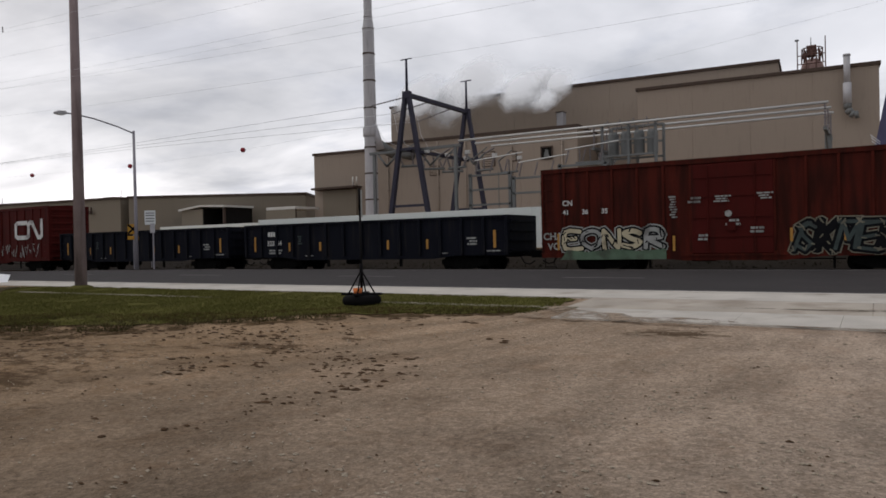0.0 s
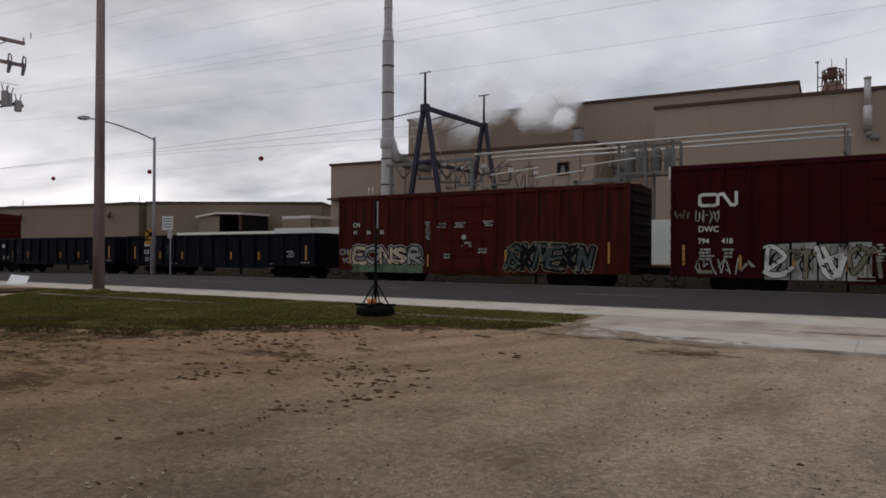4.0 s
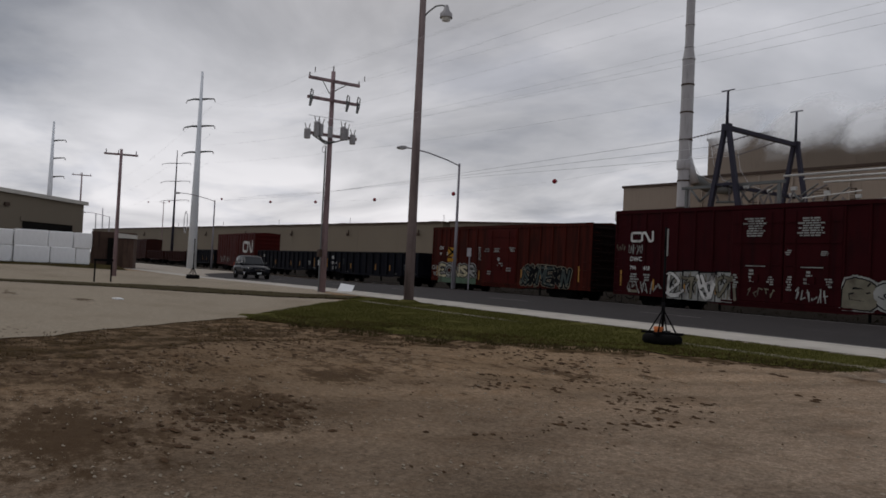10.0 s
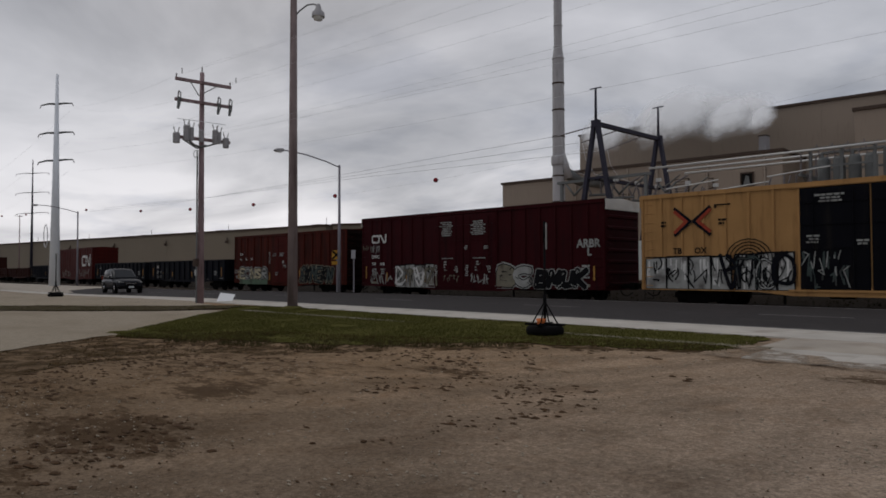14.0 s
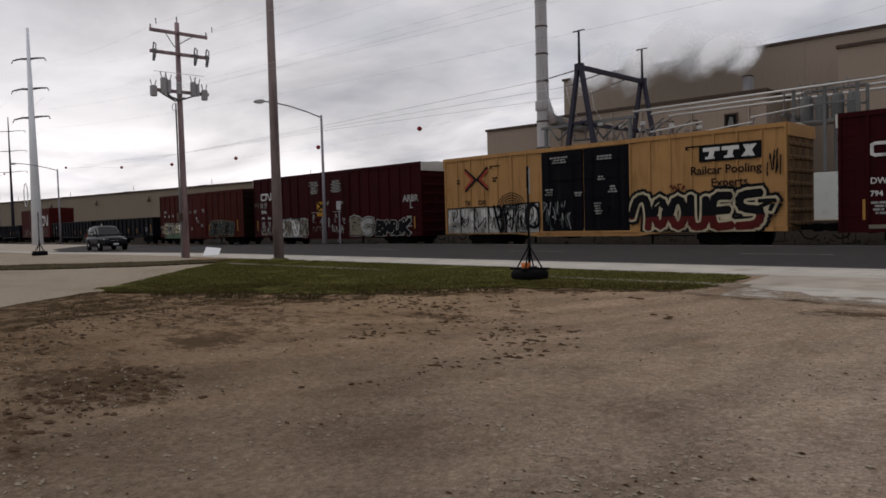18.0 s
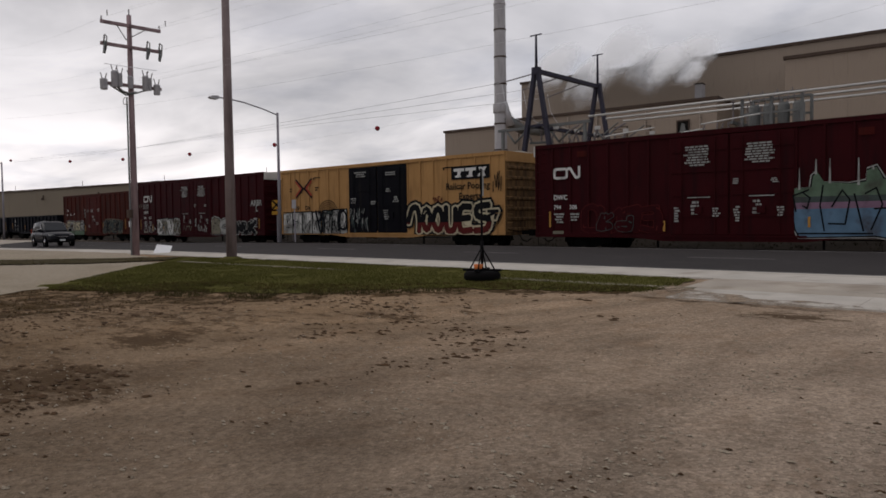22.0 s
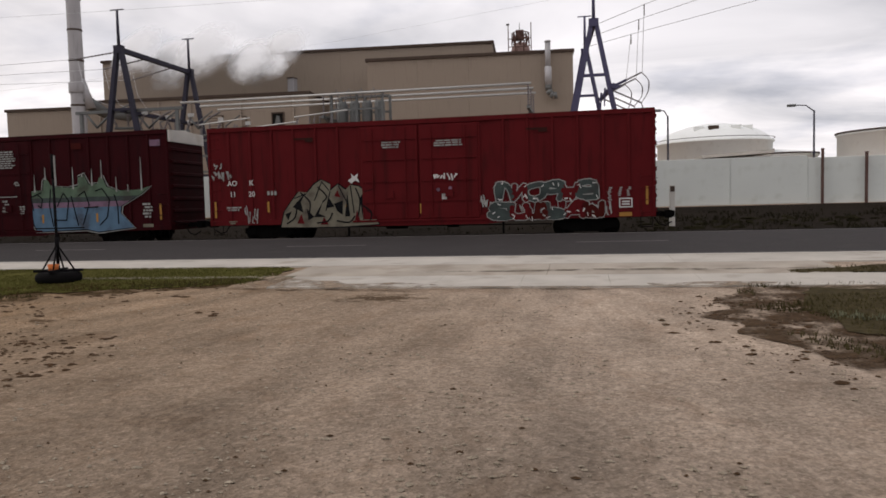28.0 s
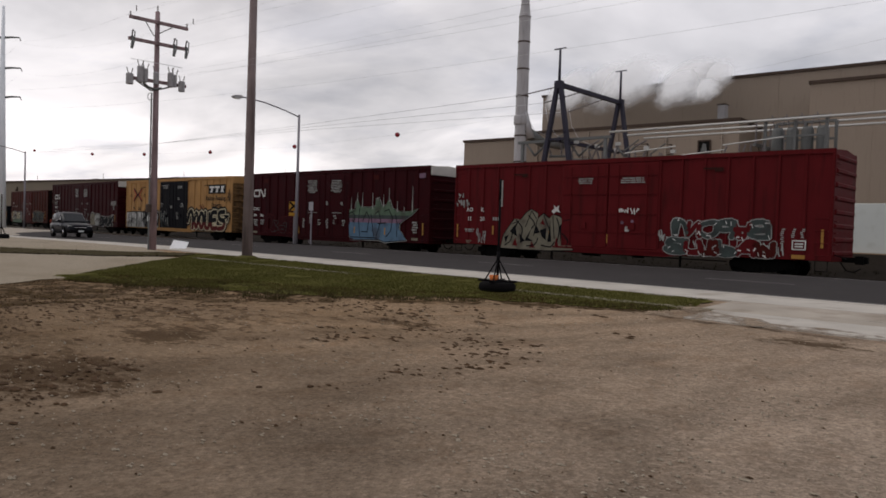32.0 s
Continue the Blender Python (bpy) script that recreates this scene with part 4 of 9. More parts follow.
def ladder(car, x, y, z0, z1, across, mat, n=None):
    """A grab-iron ladder on a car's side (across x) or end (across y)."""
    n = n or int((z1 - z0) / 0.4)
    ld = new("ladder")
    ld.parent = car
    for k in range(n + 1):
        z = z0 + (z1 - z0) * k / n
        if across == "x":
            pts = [(x - 0.21, y + 0.01, z), (x - 0.21, y - 0.06, z), (x + 0.21, y - 0.06, z), (x + 0.21, y + 0.01, z)]
        else:
            s = 1 if x > 0 else -1
            pts = [(x - s * 0.03, y - 0.21, z), (x + s * 0.06, y - 0.21, z), (x + s * 0.06, y + 0.21, z), (x - s * 0.03, y + 0.21, z)]
        part("rung", Build().pipe(pts, 0.013, 4), mat, ld)


def boxcar(label, x0, L, eave, sill, mat, doors, door_mat, rib=1.0, end_mat=None, cap=None, roof_mat=None, group="cars of the freight train", fishbelly=True, slim=0.05):
    """A steel boxcar: panelled sides with posts, plug doors, ribbed ends, roof, underframe, trucks and couplers. doors: (from, to) along the car from its middle."""
    car = thing("boxcar", label, "boxcar", group, at=(x0 + L / 2, TRACK_Y, 0))
    h, w = L / 2, 1.5
    body = Build().box(-h, -w + 0.04, sill + 0.1, h, w - 0.04, eave)
    part("body", body, mat, car)
    # sheets between posts, slightly proud of one another
    d0, d1 = doors[0][0], doors[-1][1]
    me_post = Build().bbox(-slim, -0.055, 0, slim, 0, eave - sill - 0.3, 0.015).mesh("side_post", M[mat])
    for s in (-1, 1):
        base = -w + 0.042 if s < 0 else w - 0.042
        turn = pose(0, 0, 0, 0, 0, 0 if s < 0 else 180)
        for a, b_ in ((-h, d0), (d1, h)):
            n = max(1, round((b_ - a) / rib))
            for k in range(0, n + 1):
                x = a + (b_ - a) * k / n
                x = min(max(x, -h + slim), h - slim)
                part("side_post", me_post, "", car, at=Matrix.Translation((x, base, sill + 0.2)) @ turn)
    for s in (-1, 1):
        y = s * (w - 0.04)
        part("top_chord", Build().box(-h, min(y - s * 0.06, y + s * 0.06), eave - 0.13, h, max(y - s * 0.06, y + s * 0.06), eave + 0.05), mat, car)
    for s in (-1, 1):
        b = Build()
        y = s * (w - 0.05)
        prof = [(-h, sill + 0.22), (-h, sill + 0.02), (d0 - 1.6, sill), (d0 - 0.3, sill - (0.14 if fishbelly else 0)), (d1 + 0.3, sill - (0.14 if fishbelly else 0)), (d1 + 1.6, sill), (h, sill + 0.02), (h, sill + 0.22)]
        b.prism(prof, "y", min(y, y + s * 0.06), max(y, y + s * 0.06))
        part("side_sill", b, mat, car)
    # doors with pressed panels and locking rods
    for a, c in doors:
        for s in (-1, 1):
            y = s * (w - 0.01)
            dr = part("door", Build().bbox(a + 0.03, -0.05, sill + 0.12, c - 0.03, 0.05, eave - 0.18, 0.03), door_mat, car, at=Matrix.Translation((0, y, 0)) @ (Matrix() if s < 0 else pose(0, 0, 0, 0, 0, 180) @ Matrix.Translation((-(a + c), 0, 0))))
            m = (a + c) / 2
            for z in (0.2, 0.42, 0.66, 0.88):
                zz = sill + 0.12 + (eave - sill - 0.4) * z
                part("door_rail", Build().box(a + 0.1, -0.085, zz - 0.04, c - 0.1, -0.05, zz + 0.04), door_mat, dr)
            if s < 0:
                b = Build()
                for k in (-0.28, 0.28):
                    b.tube((m + k * (c - a), -0.1, sill + 0.2), (m + k * (c - a), -0.1, eave - 0.3), 0.018, 0.018, 6)
                b.box(m - 0.16, -0.12, sill + 1.0, m + 0.16, -0.06, sill + 1.3)
                part("locking_rod", b, door_mat, dr)
    for s in (-1, 1):
        y = s * (w + 0.02)
        part("door_track", Build().box(d0 - 0.4, y - 0.04, sill + 0.03, d1 + 0.4, y + 0.04, sill + 0.11), mat, car)
        part("door_track", Build().box(d0 - 0.4, y - 0.03, eave - 0.15, d1 + 0.4, y + 0.03, eave - 0.09), mat, car)
    # roof
    b = Build()
    b.prism([(-w + 0.12, eave), (w - 0.12, eave), (w - 0.14, eave + 0.015), (0, eave + 0.12), (-w + 0.14, eave + 0.015)], "x", -h, h)
    for k in range(1, int(L / 1.2)):
        x = -h + k * L / int(L / 1.2)
        b.prism([(-w + 0.12, eave), (w - 0.12, eave), (w - 0.14, eave + 0.035), (0, eave + 0.15), (-w + 0.14, eave + 0.035)], "x", x - 0.03, x + 0.03)
    part("roof", b, roof_mat or mat, car)
    # ends with horizontal ribs
    for s in (-1, 1):
        n = 8
        me_rib = Build().hexa([(0, -w + 0.12, -0.1), (s * 0.06, -w + 0.2, -0.05), (s * 0.06, w - 0.2, -0.05), (0, w - 0.12, -0.1), (0, -w + 0.12, 0.1), (s * 0.06, -w + 0.2, 0.05), (s * 0.06, w - 0.2, 0.05), (0, w - 0.12, 0.1)]).mesh("end_rib", M[end_mat or mat])
        wall = part("end_wall", Build().box(min(s * h, s * (h + 0.02)), -w + 0.02, sill, max(s * h, s * (h + 0.02)), w - 0.02, eave), end_mat or mat, car, "ribbed pressed-steel end")
        for k in range(n):
            part("end_rib", me_rib, "", wall, at=(s * (h + 0.02), 0, sill + 0.3 + (eave - sill - 0.55) * k / (n - 1)))
        if cap:
            b = Build().box(min(s * h, s * (h + 0.1)), -w + 0.02, eave - 0.48, max(s * h, s * (h + 0.1)), w - 0.02, eave + 0.03)
            part("end_cap", b, cap, car, "plain panel at the top of the end")
        ladder(car, s * (h + 0.02), -1.2, sill + 0.2, eave - 0.5, "y", mat)
        coupler(car, s * h, s)
    ladder(car, -h + 0.35, -w, sill + 0.2, eave - 0.4, "x", mat)
    ladder(car, h - 0.35, -w, sill + 0.2, sill + 1.6, "x", mat)
    b = Build().box(-h + 0.2, -0.35, 0.72, h - 0.2, 0.35, sill + 0.12)
    for k in range(9):
        x = -h + 1 + k * (L - 2) / 8
        b.box(x - 0.08, -1.3, sill - 0.02, x + 0.08, 1.3, sill + 0.12)
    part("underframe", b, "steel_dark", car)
    b = Build()
    b.tube((-1.6, -0.9, 0.62), (-0.7, -0.9, 0.62), 0.16, 0.16, 12).tube((1.0, -0.8, 0.6), (1.5, -0.8, 0.6), 0.13, 0.13, 10)
    b.pipe([(-h + 4, -1.1, 0.6), (h - 4, -1.1, 0.55)], 0.025, 5)
    for x in (-3.2, 3.4):
        b.box(x - 0.04, -1.2, 0.2, x + 0.04, -1.12, sill)
    part("brake_gear", b, "steel_dark", car)
    for s in (-1, 1):
        truck(car, s * (h - 2.65))
        b = Build().pipe([(s * (h - 0.12), -w + 0.05, sill), (s * (h - 0.12), -w + 0.05, sill - 0.38), (s * (h - 0.55), -w + 0.05, sill - 0.38), (s * (h - 0.55), -w + 0.05, sill)], 0.02, 5)
        part("step", b, "steel_dark", car)
    CARS.append((car, x0 + L / 2))
    return car


def gondola(label, x0, L, top, sill, mat, panels=14, load=None):
    """A steel gondola: plate sides with outside posts, top chord, ends, floor and trucks."""
    car = thing("gondola", label, "gondola", "cars of the freight train", at=(x0 + L / 2, TRACK_Y, 0))
    h, w = L / 2, 1.45
    for s in (-1, 1):
        b = Build()
        y = s * w
        b.prism([(-h, sill + 0.12), (-h + 2.6, sill + 0.05), (-h + 4.0, sill - 0.12), (h - 4.0, sill - 0.12), (h - 2.6, sill + 0.05), (h, sill + 0.12), (h, top), (-h, top)], "y", y - 0.02, y + 0.02)
        part("side", b, mat, car)
    me = Build().bbox(-0.075, -0.12, 0, 0.075, 0, top - sill - 0.14, 0.02).mesh("side_post", M[mat])
    for s in (-1, 1):
        for k in range(panels + 1):
            x = -h + 0.08 + (L - 0.16) * k / panels
            part("side_post", me, "", car, at=Matrix.Translation((x, s * (w + 0.02), sill + 0.06)) @ pose(0, 0, 0, 0, 0, 0 if s < 0 else 180))
    b = Build()
    for s in (-1, 1):
        b.box(-h, s * w - 0.12, top - 0.1, h, s * w + 0.12, top)
        b.box(min(s * h, s * (h - 0.15)), -w, top - 0.1, max(s * h, s * (h - 0.15)), w, top + 0.003)
    part("top_chord", b, mat, car)
    for s in (-1, 1):
        wall = part("end_wall", Build().box(min(s * h, s * (h - 0.06)), -w, sill, max(s * h, s * (h - 0.06)), w, top - 0.1), mat, car)
        for k in range(4):
            z = sill + 0.25 + (top - sill - 0.5) * k / 3
            part("end_rib", Build().box(min(s * h, s * (h + 0.08)), -w + 0.1, z - 0.05, max(s * h, s * (h + 0.08)), w - 0.1, z + 0.05), mat, wall)
        coupler(car, s * h, s)
        truck(car, s * (h - 2.5))
        ladder(car, s * (h - 0.4), -w - 0.02, sill + 0.2, top - 0.2, "x", mat)
    part("floor", Build().box(-h, -w, sill + 0.02, h, w, sill + 0.12), mat, car)
    b = Build().box(-h + 0.2, -0.35, 0.7, h - 0.2, 0.35, sill + 0.1)
    b.tube((-1.4, -0.9, 0.55), (-0.6, -0.9, 0.55), 0.15, 0.15, 10)
    for x in (-2.4, 2.2):
        b.box(x - 0.06, -1.3, 0.3, x + 0.06, -1.2, sill)
    part("underframe", b, "steel_dark", car)
    CARS.append((car, x0 + L / 2))
    return car

CAR_635 = boxcar("weathered orange-red steel boxcar with sprayed tags", -12.98, 15.54, 4.42, 0.66, "orange_red", [(-1.5, 1.5)], "rust_red", rib=1.05, end_mat="shaded_end")
CAR_418 = boxcar("dark maroon sixty-foot boxcar with white markings and tags", 4.22, 18.7, 4.98, 0.62, "maroon", [(-2.5, 0.0), (0.0, 2.5)], "maroon", rib=1.0, cap="galv", roof_mat="galv")
CAR_TBX = boxcar("yellow boxcar with black double doors and large tags", 24.87, 18.7, 4.92, 0.70, "yellow", [(-2.5, 0.0), (0.0, 2.5)], "black_paint", rib=0.95, end_mat="yellow_end", cap="yellow", roof_mat="galv")
CAR_306 = boxcar("dark maroon boxcar with a green and blue mural", 45.4, 18.7, 5.0, 0.62, "maroon", [(-2.5, 0.0), (0.0, 2.5)], "maroon", rib=1.0, cap="galv", roof_mat="galv")
CAR_AOK = boxcar("oxide red boxcar with outlined tags at the train's end", 66.0, 18.75, 4.92, 0.75, "bright_red", [(-2.5, 0.0), (0.0, 2.5)], "bright_red", rib=1.0)
GON_A = gondola("dark blue-grey steel gondola with white stencils", -31.0, 16.4, 2.62, 0.78, "navy")
GON_B = gondola("dark blue-grey steel gondola in the train", -48.8, 16.5, 2.6, 0.78, "navy")
CAR_CN = boxcar("red boxcar with a large white emblem", -65.7, 15.5, 4.58, 0.75, "rust_red", [(-1.5, 1.5)], "rust_red", rib=1.05, end_mat="rust_red")
GON_C = gondola("dark steel gondola ahead of the red boxcar", -83.3, 16.2, 2.6, 0.78, "navy")
GON_D = gondola("dull brown-red low gondola", -100.6, 16.0, 2.3, 0.78, "brown_car", 12)
GON_E = gondola("dull brown-red low gondola", -117.8, 16.0, 2.3, 0.78, "brown_car", 12)
CAR_F = boxcar("brown boxcar far up the train", -134.8, 15.5, 4.5, 0.75, "brown_car", [(-1.5, 1.5)], "brown_car", rib=1.5)

# ---- markings and sprayed tags on the cars ----
SIDE = -1.522  # just proud of the side posts
DOOR = -1.602  # just proud of the door rails


def flat(car, name, polys, mat, y=SIDE, label=""):
    """Flat painted shapes on a car's near side, from outlines in (along, up)."""
    b = Build()
    for k, p in enumerate(polys):
        b.face([(u, y - 0.00025 * (k % 24), z) for u, z in p])
    return part(name, b, mat, car, label)


def bar(u0, z0, u1, z1):
    return [(u0, z0), (u1, z0), (u1, z1), (u0, z1)]


def ribbon(pts, w):
    """Quads along a polyline, of a width."""
    out = []
    for k, (a, c) in enumerate(zip(pts, pts[1:])):
        dx, dz = c[0] - a[0], c[1] - a[1]
        n = math.hypot(dx, dz) or 1
        ox, oz = -dz / n * w / 2, dx / n * w / 2
        ex, ez = dx / n * w * 0.3, dz / n * w * 0.3
        out.append([(a[0] + ox - ex, a[1] + oz - ez), (c[0] + ox + ex, c[1] + oz + ez), (c[0] - ox + ex, c[1] - oz + ez), (a[0] - ox - ex, a[1] - oz - ez)])
    return out


def emblem(car, u, z, w, h, mat="white", y=SIDE):
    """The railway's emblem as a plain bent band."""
    t = h * 0.22
    a = [(u + w * 0.44, z + h - t / 2), (u + w * 0.10, z + h - t / 2), (u + w * 0.03, z + h * 0.8), (u + w * 0.03, z + h * 0.2), (u + w * 0.10, z + t / 2), (u + w * 0.42, z + t / 2), (u + w * 0.5, z + h * 0.2),
         (u + w * 0.5, z + h * 0.8), (u + w * 0.56, z + h - t / 2), (u + w * 0.64, z + h - t / 2), (u + w * 0.84, z + t / 2), (u + w * 0.92, z + t / 2), (u + w * 0.97, z + h * 0.2), (u + w * 0.97, z + h)]
    flat(car, "emblem", ribbon(a, t), mat, y, "white bent-band emblem")


def notice(car, u0, z0, u1, z1, n, seed, mat="grey_white", y=SIDE):
    """A stencilled notice that cannot be read: bars of uneven length."""
    r = random.Random(seed)
    polys = []
    for k in range(n):
        z = z0 + (z1 - z0) * k / n
        m = (u0 + u1) / 2 + r.uniform(-0.05, 0.05)
        half = (u1 - u0) / 2 * r.uniform(0.55, 1.0)
        x = m - half
        while x < m + half:
            d = r.uniform(0.1, 0.3)
            polys.append(bar(x, z, min(x + d, m + half), z + (z1 - z0) / n * 0.62))
            x += d + 0.035
    tagged(flat(car, "stencil_notice", polys, mat, y, "small white stencilled notice"), kind="stuff")


def marks(car, u, z, size, n, mat="white", y=SIDE, gap=0.25):
    """Lettering of owner's marks as plain bars."""
    w = size * 0.62
    polys = []
    for k in range(n):
        x = u + k * w * (1 + gap)
        polys.append(bar(x, z, x + w, z + size))
    flat(car, "owner_marks", polys, mat, y)


def numbers(car, text, u, z, size, mat="white", y=SIDE):
    lettering(text, size * 1.38, mat, car, (u, y, z), "car_number", bold=0.006)


def reflectors(car, spots, mat="orange_mark", w=0.095, y=SIDE):
    for u, z0, z1 in spots:
        flat(car, "reflector", [bar(u - w / 2, z0, u + w / 2, z1)], mat, y - 0.012)


def grow(poly, d):
    cx, cz = sum(p[0] for p in poly) / len(poly), sum(p[1] for p in poly) / len(poly)
    out = []
    for x, z in poly:
        n = math.hypot(x - cx, z - cz) or 1
        out.append((x + (x - cx) / n * d, z + (z - cz) / n * d))
    return out


# strokes of the sprayed shapes in a unit cell: arches, rings, hooks, combs and forks
GLYPHS = [
    [[(0.0, 0.0), (0.3, 0.9), (0.6, 1.0), (1.0, 0.0)], [(0.2, 0.36), (0.8, 0.42)]],
    [[(0.5, 0.0), (0.08, 0.25), (0.05, 0.75), (0.5, 1.0), (0.92, 0.75), (0.95, 0.25), (0.5, 0.0)]],
    [[(0.95, 0.85), (0.55, 1.0), (0.1, 0.8), (0.45, 0.5), (0.9, 0.28), (0.5, 0.0), (0.02, 0.12)]],
    [[(0.95, 1.0), (0.12, 0.95), (0.1, 0.05), (1.0, 0.0)], [(0.1, 0.5), (0.75, 0.54)]],
    [[(0.12, 0.0), (0.15, 1.0)], [(0.95, 1.0), (0.2, 0.48), (1.0, 0.0)]],
    [[(0.0, 0.95), (1.0, 1.0)], [(0.5, 0.95), (0.42, 0.0)]],
    [[(0.05, 0.0), (0.1, 1.0), (0.85, 0.05), (0.95, 1.0)]],
    [[(0.1, 0.0), (0.1, 0.98), (0.75, 0.95), (0.85, 0.62), (0.2, 0.48), (1.0, 0.0)]],
    [[(0.0, 0.0), (0.12, 1.0), (0.5, 0.3), (0.88, 1.0), (1.0, 0.0)]],
    [[(0.1, 0.0), (0.1, 1.0), (0.8, 0.94), (0.86, 0.56), (0.15, 0.45)]],
    [[(0.1, 0.02), (0.1, 1.0), (0.76, 0.96), (0.82, 0.62), (0.2, 0.52), (0.92, 0.42), (0.86, 0.04), (0.1, 0.02)]],
    [[(0.95, 0.85), (0.5, 1.0), (0.08, 0.72), (0.08, 0.28), (0.5, 0.0), (0.95, 0.15)]],
    [[(0.08, 1.0), (0.1, 0.2), (0.5, 0.0), (0.9, 0.2), (0.92, 1.0)]],
]


def brush(strokes, w, rim=9):
    """Round-ended thick strokes as outlines: a quad for each leg and a disc at each bend."""
    out = []
    for pts in strokes:
        out += ribbon(pts, w)
        for x, z in pts:
            out.append([(x + w * 0.5 * math.cos(6.2832 * k / rim), z + w * 0.5 * math.sin(6.2832 * k / rim)) for k in range(rim)])
    return out


def bend(pts, n=3):
    """A smooth line through the points."""
    out = []
    for i in range(len(pts) - 1):
        p0, p1, p2, p3 = pts[max(i - 1, 0)], pts[i], pts[i + 1], pts[min(i + 2, len(pts) - 1)]
        for k in range(n):
            t = k / n
            out.append(tuple(0.5 * (2 * p1[j] + (p2[j] - p0[j]) * t + (2 * p0[j] - 5 * p1[j] + 4 * p2[j] - p3[j]) * t * t + (3 * p1[j] - p0[j] - 3 * p2[j] + p3[j]) * t ** 3) for j in (0, 1)))
    return out + [pts[-1]]


def tag(car, u0, u1, z0, z1, n, fills, outline, halo, seed, y=SIDE, inner=None, lean=0.0, label="", spike=0.25, strokes=3, halo_w=0.16, line_w=0.07, fat=0.40, tangle=True, shapes=()):
    """A sprayed piece of n overlapping shapes that cannot be read: halo, outline, fill and inner strokes."""
    r = random.Random(seed)
    w = (u1 - u0) / n
    order = list(range(len(GLYPHS)))
    r.shuffle(order)
    ink = []
    for k in range(n):
        sw = w * fat * r.uniform(0.9, 1.1)
        cw, ch = w * (r.uniform(1.05, 1.35) if tangle else 1.06) - sw * 0.6, (z1 - z0) * r.uniform(0.86, 1.0) - sw
        bx, bz = u0 + w * (k + 0.5) - cw / 2, z0 + sw * 0.5 + r.uniform(0, 0.06) * (z1 - z0)
        lines = []
        fx = (1, 1) if shapes else r.choice(((1, 0), (0, 1), (0, 0)))
        both = GLYPHS[shapes[k] if shapes else order[k % len(order)]] + ([GLYPHS[r.randrange(len(GLYPHS))][0][:3]] if tangle else [])
        shake = 0.09 if shapes else 0.16
        for st in both:
            st = [((p if fx[0] else 1 - p), (q if fx[1] else 1 - q)) for p, q in st]
            pts = [(bx + (p + r.uniform(-shake, shake)) * cw + lean * q * ch, bz + min(1.0, max(0.0, q + 0.7 * r.uniform(-shake, shake))) * ch) for p, q in st]
            lines.append(bend(pts) if spike < 0.35 else pts)
        low = lambda polys: [[(px, max(pz, z0)) for px, pz in p] for p in polys]
        step = 0.0012 * (k % 2)
        if halo:
            flat(car, "sprayed_halo", low(brush(lines, sw + 2 * halo_w)), halo, y - step, "thick sprayed outline" if k == 0 else "")
        flat(car, "sprayed_letter_edge", low(brush(lines, sw)), outline, y - 0.008 - step)
        flat(car, "sprayed_letter", low(brush(lines, max(sw - 2 * line_w, sw * 0.4))), fills[k % len(fills)], y - 0.016 - step, label if k == 0 else "")
        for _ in range(strokes + 2):
            i = r.randrange(len(lines))
            q = lines[i][r.randrange(len(lines[i]))]
            a = r.uniform(0, 6.28)
            d = sw * r.uniform(0.25, 0.6)
            ink += ribbon([q, (q[0] + d * math.cos(a), max(z0, q[1] + d * math.sin(a)))], r.uniform(0.03, 0.06))
    tagged(flat(car, "sprayed_stroke", ink, inner or outline, y - 0.024), kind="stuff")


def panel(car, u0, u1, z0, z1, seed, fill="grey_white", streak="white"):
    """One upright block of a sprayed piece: a black border, a pale ground and runs of paint."""
    r = random.Random(seed)
    flat(car, "sprayed_border", [bar(u0 - 0.05, z0 - 0.02, u1 + 0.05, z1 + 0.06)], "spray_black", SIDE)
    flat(car, "sprayed_ground", [[(u0, z0), (u1, z0), (u1 - r.uniform(0, 0.06), z1), (u0 + r.uniform(0, 0.06), z1 - r.uniform(0, 0.05))]], fill, SIDE - 0.008, "pale sprayed ground")
    runs, dark = [], []
    for k in range(7):
        u = r.uniform(u0 + 0.06, u1 - 0.06)
        a = r.uniform(z0, z1 - 0.3)
        runs.append(bar(u - 0.02 - 0.04 * r.random(), a, u + 0.02, r.uniform(a + 0.2, z1)))
    tagged(flat(car, "paint_run", runs, streak, SIDE - 0.012), kind="stuff")
    for k in range(3):
        u, z = r.uniform(u0 + 0.1, u1 - 0.1), r.uniform(z0 + 0.1, z1 - 0.5)
        dark += ribbon(bend([(u, z), (u + r.uniform(-0.2, 0.2), z + 0.25), (u + r.uniform(-0.15, 0.15), z + 0.5)]), 0.06)
    tagged(flat(car, "sprayed_mark", [[(min(max(p, u0), u1), q) for p, q in f] for f in dark], "spray_black", SIDE - 0.016), kind="stuff")


def scrawl(car, u0, u1, z0, z1, mat, seed, n=9, w=0.05, y=SIDE, step=0.5):
    """Handwriting that cannot be read: linked loops."""
    r = random.Random(seed)
    polys = []
    for k in range(n):
        u = u0 + (u1 - u0) * (k + 0.5) / n
        pts = [(u + r.uniform(-step, step) * (u1 - u0) / n, r.uniform(z0, z1)) for _ in range(4)]
        polys += ribbon(pts, w)
    tagged(flat(car, "sprayed_scrawl", polys, mat, y), kind="stuff")


